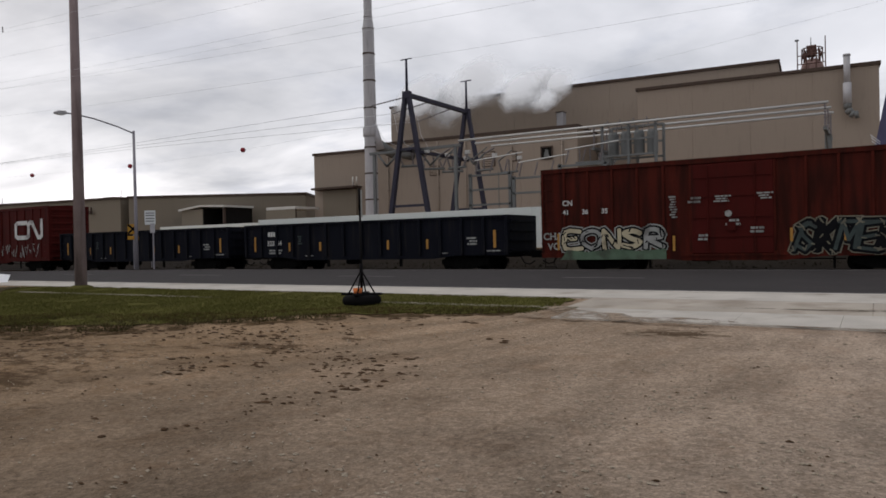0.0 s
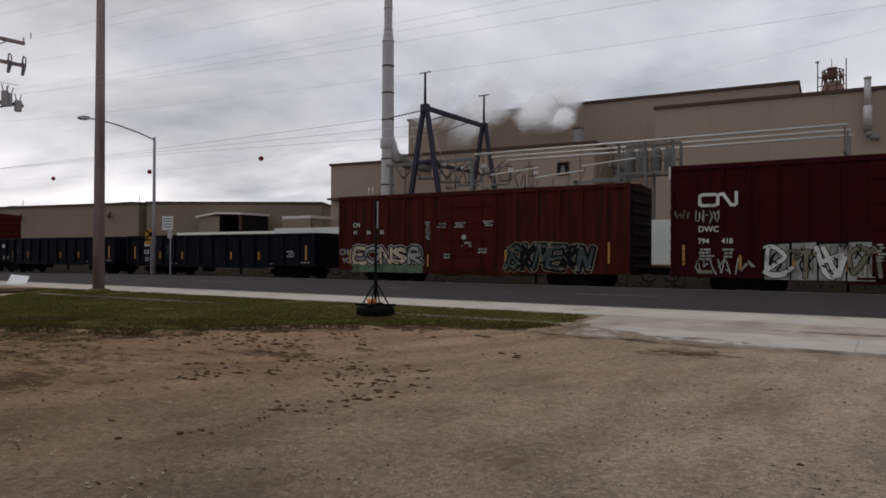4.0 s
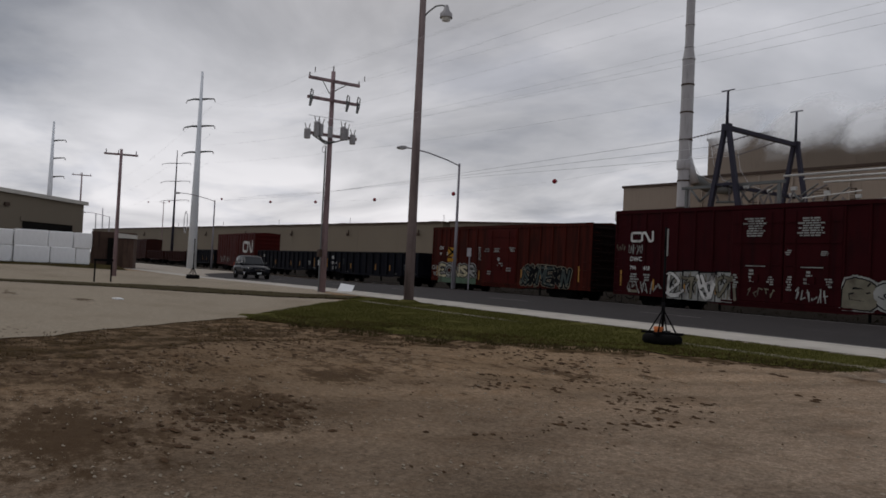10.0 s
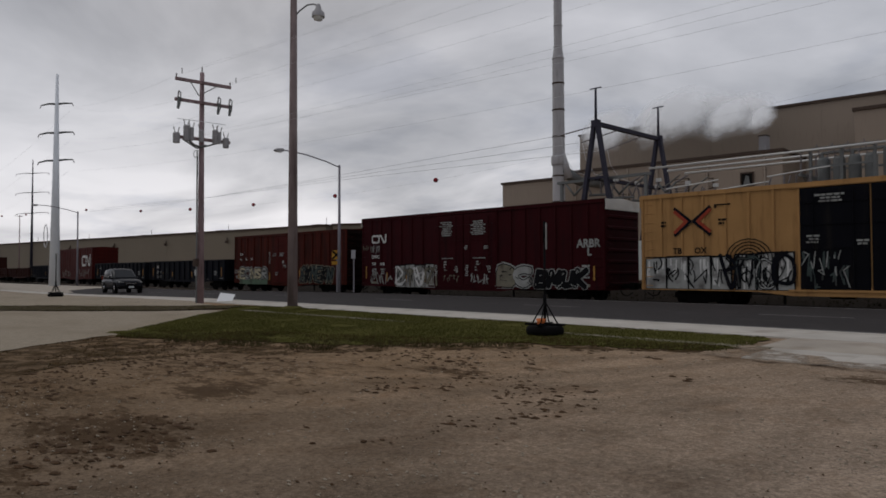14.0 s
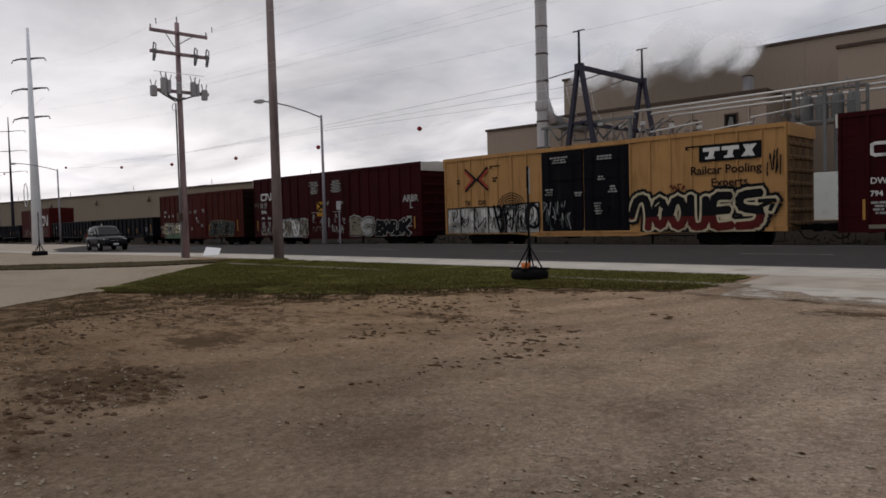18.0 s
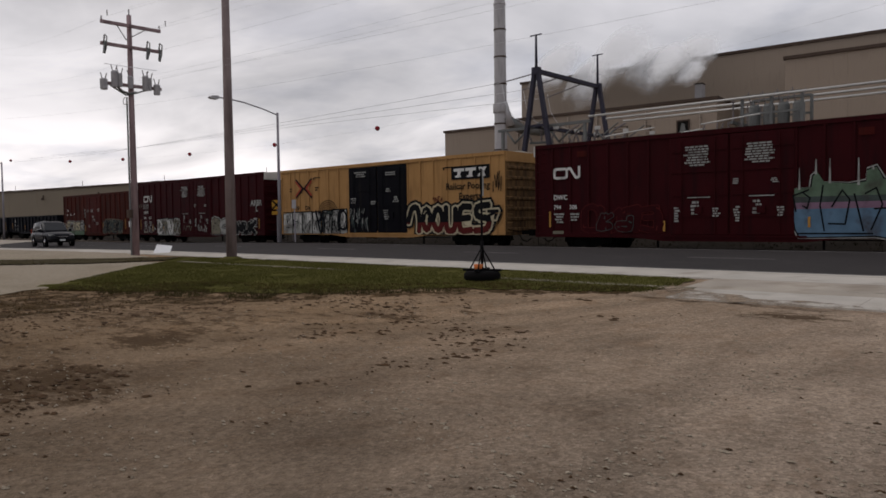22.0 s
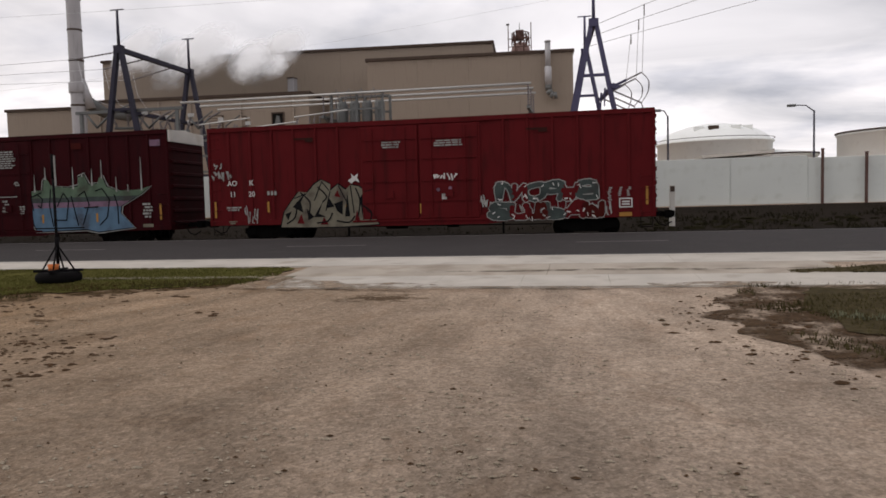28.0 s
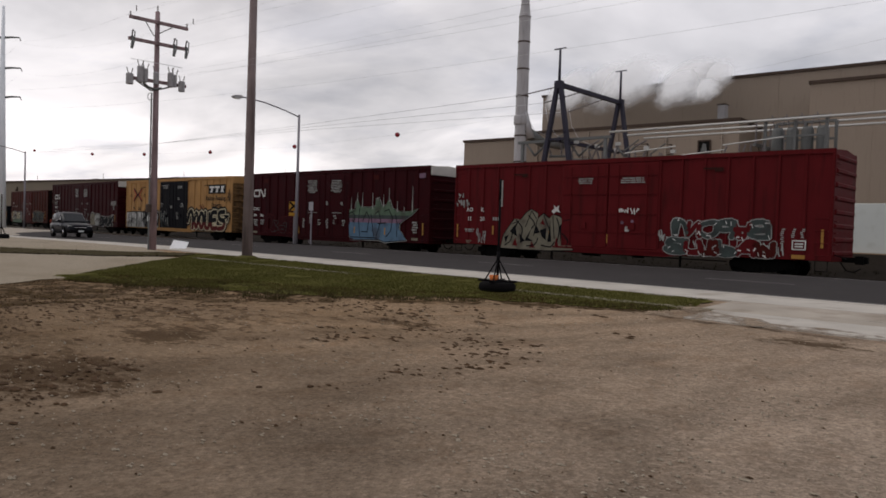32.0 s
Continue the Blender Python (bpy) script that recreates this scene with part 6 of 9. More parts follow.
        notice(g, -3.9, 0.85, -3.2, 0.95, 1, 74, "grey_white", -1.478)
        notice(g, 4.6, 0.9, 5.1, 1.0, 1, 75, "grey_white", -1.478)
        notice(g, -4.3, 1.5, -4.0, 2.0, 4, 76, "spray_teal", -1.478)
    emblem(CAR_CN, 3.4, 2.3, 3.6, 1.35)
    scrawl(CAR_CN, 1.0, 6.5, 1.0, 2.0, "grey_white", 81, 12, 0.05)
    scrawl(CAR_CN, -6.0, -2.0, 0.9, 1.9, "grey_white", 82, 12, 0.05)


decals()

# ---- the plant and the warehouses ----
def block(name, label, x0, x1, y0, y1, z0, z1, mat, rot=0.0, about=None, category="building", trim="trim_dark", seams=6.0):
    """A clad building block with wall panels, seams and a roof edge. Its front faces -y; turned by rot about its front left corner."""
    ob = thing(name, label, category, kind="", at=Matrix.Translation((x0, y0, 0)) @ pose(0, 0, 0, 0, 0, rot))
    w, d = x1 - x0, y1 - y0
    n = max(1, round(w / seams))
    for k in range(n):
        a, c = w * k / n, w * (k + 1) / n
        part("wall_panel", Build().bbox(a + 0.02, 0, z0, c - 0.02, 0.3, z1 - 0.35, 0.03), mat, ob)
    part("wall", Build().box(0.0, 0.02, z0, w, d, z1 - 0.3), mat, ob)
    part("roof", Build().box(-0.15, -0.18, z1 - 0.3, w + 0.15, d + 0.15, z1), trim, ob, "roof edge trim")
    return ob


ROT = 4.0
main_hall = block("plant_building", "tall tan metal-clad plant hall", -58.4, -9.5, 83.15, 110.0, 0.8, 20.4, "cladding", ROT)
front_hall = block("plant_building", "lower tan plant building in front of the hall", -55.4, -28.7, 74.5, 82.6, 0.8, 14.1, "cladding", ROT)
left_hall = block("plant_building", "low tan block beside the chimney", -64.4, -55.5, 73.8, 90.0, 0.8, 13.5, "cladding", ROT)
right_hall = block("plant_building", "tan metal-clad plant hall with exhaust pipe", -22.1, -0.25, 76.5, 95.0, 0.8, 17.15, "cladding", ROT)
warehouse_a = block("warehouse", "long low tan warehouse joined to the plant", -91.0, -66.0, 65.0, 90.0, 0.8, 8.9, "cladding_left", 31.0)
warehouse_b = block("warehouse", "very long low tan warehouse behind the train", -256.0, -91.2, 42.0, 62.0, 0.8, 8.9, "cladding_left", 8.0, seams=11.0)

# ---- plant details ----
def on_front(x, blk):
    """The y of a block's front at a world x."""
    o = blk.matrix_basis.translation
    return o.y + (x - o.x) * math.tan(radians(ROT))


def make_chimney():
    x, y = -52.2, 70.0
    ch = thing("chimney", "tall grey steel chimney with flange rings", "chimney", at=(x, y, 0))
    z = [0.8, 3.5, 6.7, 9.8, 12.9, 14.4, 17.6, 20.8, 24.0]
    r = lambda v: 0.80 - 0.11 * v / 26
    zs = z + [27.0, 28.4, 31, 34.5, 38, 41.5, 45, 48.5]
    for a, c in zip(zs, zs[1:]):
        ra = r(a) if a <= 27.0 else 0.49
        rc = r(c) if c <= 27.0 else 0.49
        part("chimney_section", Build().tube((0, 0, a), (0, 0, c), ra, rc, 24, False), "stack", ch)
        part("flange_ring", Build().lathe([(rc, c - 0.08), (rc + 0.05, c - 0.08), (rc + 0.05, c + 0.08), (rc, c + 0.08)], seg=24), "trim_dark" if c < 25 else "stack", ch)
    part("base_collar", Build().lathe([(0.86, 14.2), (0.9, 14.3), (0.9, 15.2), (0.86, 15.3)], seg=24), "stack", ch)
    d = Build()
    d.tube((0.2, 0.3, 13.6), (1.6, 2.4, 12.2), 0.75, 0.55, 16).tube((1.5, 2.2, 12.3), (2.6, 5.0, 12.2), 0.55, 0.55, 16)
    part("flue_duct", d, "grey_kit", ch)
    part("cone_hood", Build().tube((0.55, 0.0, 15.6), (1.0, 0.5, 12.6), 0.3, 0.55, 14), "stack", ch)
    return ch


def make_plant():
    # openings, pipes and kit on the halls
    fy = lambda x: on_front(x, front_hall)
    win = tagged(new("window_1"), "small dark square louvre window in pale frame", "window", kind="structure")
    x, y = -32.3, fy(-32.3)
    part("pane", Build().box(x - 0.6, y - 0.06, 10.6, x + 0.6, y - 0.02, 11.8), "dark_open", win)
    for a in ((x - 0.72, 10.45, x - 0.6, 11.95), (x + 0.6, 10.45, x + 0.72, 11.95), (x - 0.6, 10.45, x + 0.6, 10.6), (x - 0.6, 11.8, x + 0.6, 11.95)):
        part("window_frame", Build().box(a[0], y - 0.12, a[1], a[2], y + 0.0, a[3]), "trim_dark", win)
    part("vent_hood", Build().prism([(x - 0.35, 10.6), (x + 0.35, 10.6), (x + 0.2, 11.5), (x - 0.1, 11.6)], "y", y - 0.2, y - 0.07), "grey_kit", win)
    for k, (xx, w, h0, h1) in enumerate(((-39.4, 1.5, 10.2, 11.8), (-36.2, 0.5, 10.6, 11.6), (-46.5, 1.2, 9.6, 10.6))):
        yy = fy(xx)
        d = thing("wall_louvre", "tan metal louvre panel on the plant wall", "louvre", "louvres on the plant wall")
        part("frame", Build().box(xx - w / 2 - 0.08, yy - 0.1, h0 - 0.08, xx + w / 2 + 0.08, yy + 0.02, h1 + 0.08), "trim_dark", d)
        n = 6
        for j in range(n):
            z = h0 + (h1 - h0) * (j + 0.1) / n
            part("slat", Build().box(xx - w / 2, yy - 0.16, z, xx + w / 2, yy - 0.1, z + (h1 - h0) / n * 0.7), "cladding", d)
    # string course below the lower roof, downpipes
    for xx in (-53.0, -46.0, -42.3, -36.5, -30.5):
        yy = fy(xx)
        d = thing("downpipe", "tan downpipe on the plant wall", "downpipe", "downpipes on the plant")
        part("pipe", Build().tube((xx, yy - 0.12, 0.9), (xx, yy - 0.12, 13.6), 0.09, 0.09, 8), "cladding", d)
        for z in (4.0, 8.0, 12.0):
            part("bracket", Build().box(xx - 0.14, yy - 0.14, z, xx + 0.14, yy, z + 0.06), "trim_dark", d)
    # exhaust pipe on the right hall
    x = -2.85
    y = on_front(x, right_hall)
    p = thing("exhaust_pipe", "pale bent exhaust pipe on the plant wall", "exhaust pipe")
    part("upright", Build().tube((x, y - 0.75, 15.3), (x, y - 0.75, 17.8), 0.28, 0.28, 14), "stack", p)
    part("silencer", Build().tube((x, y - 0.75, 13.4), (x, y - 0.75, 15.3), 0.36, 0.36, 14), "stack", p)
    b = Build()
    pts = [(x, y - 0.75, 13.5), (x + 0.02, y - 0.72, 12.9), (x + 0.25, y - 0.7, 12.5), (x + 0.55, y - 0.68, 12.3), (x + 0.9, y - 0.68, 12.35)]
    for a, c in zip(pts, pts[1:]):
        b.tube(a, c, 0.34, 0.34, 12)
    part("elbow", b, "grey_kit", p)
    part("cap", Build().tube((x, y - 0.75, 17.8), (x, y - 0.75, 17.95), 0.34, 0.3, 14), "stack", p)
    # rooftop cooling kit
    k = thing("rooftop_tower", "small rooftop cooling tower in a steel frame", "rooftop unit")
    x, y, z0 = -6.3, 86.0, 18.2
    part("plinth", Build().bbox(x - 1.4, y - 1.4, 16.9, x + 1.4, y + 1.4, 18.2, 0.05), "rust_steel", k)
    part("drum", Build().lathe([(1.15, z0), (1.15, z0 + 0.5), (1.0, z0 + 1.1), (0.65, z0 + 1.5), (0.45, z0 + 1.6), (0, z0 + 1.65)], (x, y, 0), seg=20), "rust_pink", k, "pinkish rusted drum")
    for a in range(8):
        u, v = math.cos(a * 0.785) * 1.0, math.sin(a * 0.785) * 1.0
        part("ring_pipe", Build().tube((x + u, y + v, z0 + 1.2), (x + u * 0.95, y + v * 0.95, z0 + 2.7), 0.07, 0.07, 6), "rust_steel", k)
        u2, v2 = math.cos(a * 0.785 + 0.785) * 1.0, math.sin(a * 0.785 + 0.785) * 1.0
        part("lattice_bar", Build().tube((x + u, y + v, z0 + 1.3), (x + u2, y + v2, z0 + 2.6), 0.05, 0.05, 5), "rust_steel", k)
        for zr in (2.05, 2.7):
            part("ring", Build().tube((x + u, y + v, z0 + zr), (x + u2, y + v2, z0 + zr), 0.06, 0.06, 5), "rust_steel", k)
    part("valve_head", Build().bbox(x - 0.5, y - 0.5, z0 + 2.0, x + 0.4, y + 0.5, z0 + 3.0, 0.08), "rust_steel", k)
    for dx in (-1.3, -0.45, 0.45, 1.3):
        part("mast", Build().tube((x + dx, y - 1.2, z0), (x + dx, y - 1.2, z0 + (3.6 if abs(dx) > 1 else 2.0)), 0.06, 0.05, 6), "rust_steel", k)
    for h in (0.9, 1.8):
        part("rail", Build().box(x - 1.35, y - 1.26, z0 + h, x + 1.35, y - 1.16, z0 + h + 0.08), "rust_steel", k)
    part("mast", Build().tube((x - 0.1, y, z0 + 2.5), (x - 0.1, y, z0 + 3.9), 0.05, 0.03, 6), "grey_kit", k)
    part("floodlight", Build().box(x - 1.5, y - 1.4, z0 + 3.4, x - 1.15, y - 1.15, z0 + 3.55), "grey_kit", k)
    # vent that steams
    v = thing("roof_vent", "pale square steam vent above the lower roof", "roof vent")
    part("box", Build().bbox(-32.25, 79.0, 14.0, -31.45, 80.0, 16.1, 0.05), "stack", v)
    part("collar", Build().box(-32.3, 78.95, 16.1, -31.4, 80.05, 16.2), "trim_dark", v)
    # low door canopy on the left block and a canopy line
    y = 73.8
    d = thing("loading_canopy", "brown-edged canopy over a tan door", "canopy")
    part("canopy_roof", Build().box(-64.0, y - 1.2, 8.6, -57.0, y + 0.6, 8.85), "trim_dark", d)
    part("door", Build().bbox(-63.0, y - 0.05, 0.9, -57.5, y + 0.45, 8.5, 0.03), "cladding_left", d)
    for xx in (-57.6, -57.0):
        part("vent_pipe", Build().tube((xx, y - 0.5, 8.85), (xx, y - 0.5, 10.0), 0.09, 0.09, 8), "galv", d)
    # open shed on the warehouse
    s = thing("loading_shed", "pale loading shed with a dark open front", "loading shed")
    x0, x1, y0, y1 = -82.4, -74.1, 67.0, 72.0
    part("roof", Build().prism([(x0 - 0.3, 6.7), (x0 + 4, 7.15), (x1 + 0.3, 6.95), (x1 + 0.3, 6.7), (x0 + 4, 6.9), (x0 - 0.3, 6.45)], "y", y0 - 0.3, y1), "trim_light", s)
    part("side_wall", Build().bbox(x0, y0, 0.9, x0 + 4.2, y0 + 0.3, 6.6, 0.03), "cladding_left", s)
    part("back_wall", Build().box(x0 + 4.2, y1 - 0.3, 0.9, x1, y1, 6.7), "dark_open", s)
    part("inner_side", Build().box(x0 + 4.2, y0 + 0.02, 0.9, x0 + 4.4, y1 - 0.3, 6.7), "dark_open", s)
    part("end_post", Build().box(x1 - 0.25, y0, 0.9, x1, y0 + 0.3, 6.7), "trim_dark", s)
    part("end_wall", Build().box(x1 - 0.2, y0 + 0.3, 0.9, x1, y1 - 0.3, 6.7), "dark_open", s)
    part("low_wall", Build().box(x0 - 3, y0 - 1.2, 0.9, x1 + 12, y0 - 0.9, 4.4), "white_wall", s)
    c = thing("loading_canopy", "pale flat canopy on the warehouse wall", "canopy")
    part("canopy_roof", Build().box(-67.5, 68.0, 6.0, -62.6, 72.5, 6.35), "trim_light", c)
    part("fascia", Build().box(-67.5, 67.95, 4.8, -62.6, 68.1, 5.98), "cladding_left", c)
    for xx in (-67.3, -65, -62.9):
        part("post", Build().box(xx, 68.2, 0.9, xx + 0.2, 68.4, 6.0), "trim_dark", c)
    for k in range(7):
        x = -98 - k * 19
        y = 65.0 + (x + 91.2) * math.tan(radians(8.0)) - 0.25
        l = thing("wall_lamp", "small dark wall lamp on the warehouse", "wall lamp", "wall lamps on the warehouse")
        part("housing", Build().bbox(x - 0.25, y - 0.3, 6.6, x + 0.25, y + 0.1, 7.1, 0.05), "trim_dark", l)
        part("arm", Build().box(x - 0.08, y - 0.05, 7.1, x + 0.08, y + 0.15, 7.6), "trim_dark", l)
    for k in range(5):
        x = -100 - k * 26
        y = 52 + (x + 91.2) * math.tan(radians(8.0)) + 18
        l = thing("roof_unit", "small grey rooftop unit on the warehouse", "roof unit", "rooftop units on the warehouse")
        part("casing", Build().bbox(x - 1.2, y - 1.0, 8.85, x + 1.2, y + 1.0, 9.35, 0.05), "grey_kit", l)
        part("mast", Build().tube((x + 2, y, 8.85), (x + 2, y, 10.4), 0.04, 0.04, 6), "trim_dark", l)


make_chimney()
make_plant()

# ---- substation behind the track ----
def insulator(parent, p, q, r=0.11, n=7, mat="porcelain"):
    """A string of porcelain sheds between two points."""
    p, q = Vector(p), Vector(q)
    b = Build().tube(p, q, r * 0.35, r * 0.35, 6)
    for k in range(n):
        a = p.lerp(q, (k + 0.25) / n)
        c = p.lerp(q, (k + 0.6) / n)
        b.tube(a, c, r * 0.72, r * 0.42, 8)
    return part("insulator", b, mat, parent)


def gantry(x, y0, y1, label, steel="gantry", lean=0.0, half=2.1, ties=(4.2, 8.4), low_beam=True):
    """A dead-end gantry: two steel A-frames with masts, joined by a beam."""
    g = thing("substation_gantry", label, "gantry", "gantries of the substation")
    peak = 12.5
    x_near = x
    for y in (y0, y1):
        x = x_near + (lean if y == y1 else 0.0)
        for s in (-1, 1):
            a, c = Vector((x + s * half, y, 0.9)), Vector((x + s * 0.12, y, peak))
            d = (c - a).normalized()
            n = Vector((d.z, 0, -d.x))
            w = 0.17
            pts = [a - n * w, a + n * w, c + n * w * 0.8, c - n * w * 0.8]
            part("leg", Build().hexa([p - Vector((0, 0.16, 0)) for p in pts] + [p + Vector((0, 0.16, 0)) for p in pts]), steel, g)
        part("peak_plate", Build().box(x - 0.3, y - 0.2, peak - 0.35, x + 0.3, y + 0.2, peak + 0.15), steel, g)
        for z in ties:
            hw = half * (peak - z) / (peak - 0.9)
            part("tie_beam", Build().box(x - hw, y - 0.07, z - 0.09, x + hw, y + 0.07, z + 0.09), steel, g)
        part("mast", Build().tube((x, y, peak), (x, y, 15.0), 0.11, 0.08, 8), steel, g)
        part("mast_cap", Build().box(x - 0.5, y - 0.04, 14.98, x + 0.5, y + 0.04, 15.05), steel, g)
    for name, half_w, lo, hi in (("beam", 0.16, peak - 0.25, peak + 0.05), ("low_beam", 0.14, 8.2, 8.45))[:2 if low_beam else 1]:
        foot = [(x_near - half_w, y0), (x_near + half_w, y0), (x + half_w, y1), (x - half_w, y1)]
        part(name, Build().hexa([(u, v, lo) for u, v in foot] + [(u, v, hi) for u, v in foot]), steel, g)
    return g


def switch(parent, x, y, z, turn):
    """A disconnect switch: base bar, three porcelain posts and an open blade."""
    m = Matrix.Translation((x, y, z)) @ pose(0, 0, 0, 0, 0, turn)
    P = lambda *v: m @ Vector(v)
    part("switch_base", Build().tube(P(-0.9, 0, 0), P(0.9, 0, 0), 0.1, 0.1, 6), "grey_kit", parent)
    for u in (-0.75, 0.0, 0.75):
        insulator(parent, P(u, 0, 0.1), P(u * 1.5, 0, 1.0), 0.15, 6, "porcelain")
    part("switch_blade", Build().tube(P(-1.15, 0, 1.0), P(0.35, 0, 1.75), 0.06, 0.05, 6), "grey_kit", parent)
    part("switch_jaw", Build().box(*(P(0.95, -0.12, 0.95)), *(P(1.3, 0.12, 1.2))), "aluminium", parent)


def make_substation():
    g1 = gantry(-30.2, 45.0, 54.0, "blue-grey steel A-frame gantry with line masts")
    g2 = gantry(1.15, 47.0, 56.0, "blue-grey steel A-frame gantry with insulator strings", "gantry_lit", -0.45, 2.4, (5.5, 9.2), False)
    for k, y in enumerate((46.5, 49.5, 52.5)):
        s = thing("disconnect_switch", "grey disconnect switch with porcelain posts", "switch", "switches of the substation")
        switch(s, -30.2 - 0.6, y, 7.3, 20)
        switch(s, -27.5 + k * 0.7, y + 1, 7.0, -15)
    # V-shaped fuse arms by the first gantry
    f = thing("fuse_rack", "pale fuse tubes hung in V shapes", "fuse rack")
    for k in range(3):
        x, y = -33.2 + k * 2.9, 45.4 + k * 1.6
        part("fuse_tube", Build().tube((x, y, 8.2), (x + 0.75, y, 7.3), 0.08, 0.08, 8), "grey_kit", f)
        part("fuse_tube", Build().tube((x + 0.75, y, 7.3), (x + 1.6, y, 8.0), 0.08, 0.08, 8), "grey_kit", f)
        insulator(f, (x + 1.6, y, 8.0), (x + 2.5, y, 8.4), 0.13)
    part("fuse_beam", Build().box(-34, 45.3, 8.25, -26, 45.5, 8.45), "grey_kit", f)
    for x in (-33.6, -26.4):
        part("post", Build().box(x - 0.1, 45.3, 0.9, x + 0.1, 45.5, 8.3), "grey_kit", f)
    # bus tubes on posts
    for y, z in ((50.6, 9.5), (53.4, 9.58), (56.3, 9.66)):
        b = thing("bus_tube", "long pale aluminium bus tube", "bus bar", "bus tubes of the substation")
        part("tube", Build().tube((-29.1, y, z), (-3.0, y, z), 0.09, 0.09, 8), "aluminium", b)
    for x in (-17.9, -3.2):
        p = thing("bus_support", "grey steel bus support with porcelain posts", "bus support", "bus supports of the substation")
        part("column", Build().box(x - 0.13, 53.3, 0.9, x + 0.13, 53.56, 7.0), "grey_kit", p)
        part("cross_arm", Build().box(x - 0.1, 50.3, 7.8, x + 0.1, 56.6, 8.0), "grey_kit", p)
        part("brace", Build().tube((x, 53.4, 6.2), (x, 51.0, 7.8), 0.05, 0.05, 6), "grey_kit", p)
        part("brace", Build().tube((x, 53.4, 6.2), (x, 56.0, 7.8), 0.05, 0.05, 6), "grey_kit", p)
        for y, z in ((50.6, 9.42), (53.4, 9.5), (56.3, 9.58)):
            insulator(p, (x, y, 8.0), (x, y, z), 0.14, 8)
        part("head", Build().box(x - 0.2, 53.2, 6.9, x + 0.2, 53.7, 7.85), "grey_kit", p)
    # breaker frame with tanks
    t = thing("breaker_frame", "grey steel frame of oil breakers with bushings", "breaker frame")
    x0, x1, y = -17.4, -13.6, 52.0
    for x in (x0, (x0 + x1) / 2, x1):
        for yy in (y - 1.1, y + 1.1):
            part("post", Build().box(x - 0.09, yy - 0.09, 0.9, x + 0.09, yy + 0.09, 9.6), "grey_kit", t)
    for z in (7.3, 8.4, 9.6):
        part("frame_rail", Build().box(x0, y - 1.16, z - 0.07, x1, y - 1.04, z + 0.07), "grey_kit", t)
        part("frame_rail", Build().box(x0, y + 1.04, z - 0.07, x1, y + 1.16, z + 0.07), "grey_kit", t)
    for k in range(4):
        x = x0 + 0.45 + k * 0.95
        part("breaker_tank", Build().lathe([(0, 7.35), (0.36, 7.35), (0.38, 7.5), (0.38, 8.9), (0.3, 9.1), (0, 9.15)], (x, y, 0), seg=16), "grey_kit", t)
        insulator(t, (x - 0.15, y - 0.2, 9.1), (x - 0.3, y - 0.4, 10.0), 0.1, 5)
        insulator(t, (x + 0.15, y + 0.2, 9.1), (x + 0.3, y + 0.4, 10.0), 0.1, 5)
    for x in (x0 - 1.9, x0 - 1.1, x0 - 0.4):
        insulator(t, (x, y - 0.6, 7.2), (x, y - 0.6, 8.1), 0.13, 6)
    part("side_arm", Build().box(x0 - 2.2, y - 0.7, 7.0, x0, y - 0.5, 7.15), "grey_kit", t)
    # lower racks seen over the gondolas
    for k, (x, z) in enumerate(((-24.5, 6.4), (-21.0, 6.0), (-17.5, 6.6))):
        r = thing("switch_rack", "grey steel switch rack with cross rails", "switch rack", "racks of the substation")
        for dx in (-1.6, 1.6):
            part("post", Build().box(x + dx - 0.1, 46.9, 0.9, x + dx + 0.1, 47.1, z), "grey_kit", r)
        for h in (0.15, 1.2, 2.3):
            part("rail", Build().box(x - 1.75, 46.9, z - h - 0.07, x + 1.75, 47.1, z - h + 0.07), "grey_kit", r)
        for dx in (-1.2, 0, 1.2):
            insulator(r, (x + dx, 47, z), (x + dx + 0.25, 47, z + 0.9), 0.12, 6)
        part("operating_rod", Build().tube((x + 0.8, 46.8, 1.2), (x + 0.8, 46.8, z), 0.03, 0.03, 6), "grey_kit", r)
        part("bus_jumper", Build().tube((x - 1.2, 47, z + 0.95), (x + 2.4, 47.4, z + 1.3), 0.05, 0.05, 6), "aluminium", r)
    # strings and droppers on the right gantry
    s = thing("insulator_assembly", "dead-end insulator strings with looping jumpers on a bracket beam", "insulators")
    part("bracket_beam", Build().tube((2.3, 46.7, 8.45), (1.8, 56.2, 8.9), 0.17, 0.17, 8), "gantry_lit", s)
    tops = []
    for y, tip, low, top in ((48.2, (4.1, 9.4), (4.08, 7.5), (4.3, 13.6)), (51.2, (3.95, 9.5), (3.85, 7.67), (4.2, 13.4)), (54.2, (3.45, 9.6), (3.6, 7.8), (3.9, 13.1))):
        f = (y - 47) / 9
        bx, bz = 2.25 - 0.45 * f, 8.5 + 0.4 * f
        part("strut", Build().tube((bx, y, bz), (bx + 0.5 * (tip[0] - bx), y, bz + 0.5 * (tip[1] - bz)), 0.09, 0.08, 8), "gantry_lit", s)
        insulator(s, (bx + 0.4 * (tip[0] - bx), y, bz + 0.4 * (tip[1] - bz)), (tip[0], y, tip[1]), 0.12, 12)
        insulator(s, (bx + 0.15, y, bz - 0.2), (low[0], y, low[1]), 0.12, 12)
        part("hanger", Build().tube((bx - 0.35, y, bz), (bx - 0.4, y, bz - 1.15), 0.07, 0.05, 6), "gantry_lit", s)
        part("jumper", Build().pipe([(u, y, v) for u, v in bend([tip, (tip[0] + 0.42, tip[1] - 0.5), (tip[0] + 0.4, tip[1] - 1.2), low])], 0.03, 6), "porcelain", s)
        insulator(s, (tip[0] + 0.45, y, tip[1] - 0.6), (tip[0] + 0.43, y, tip[1] - 1.05), 0.08, 4)
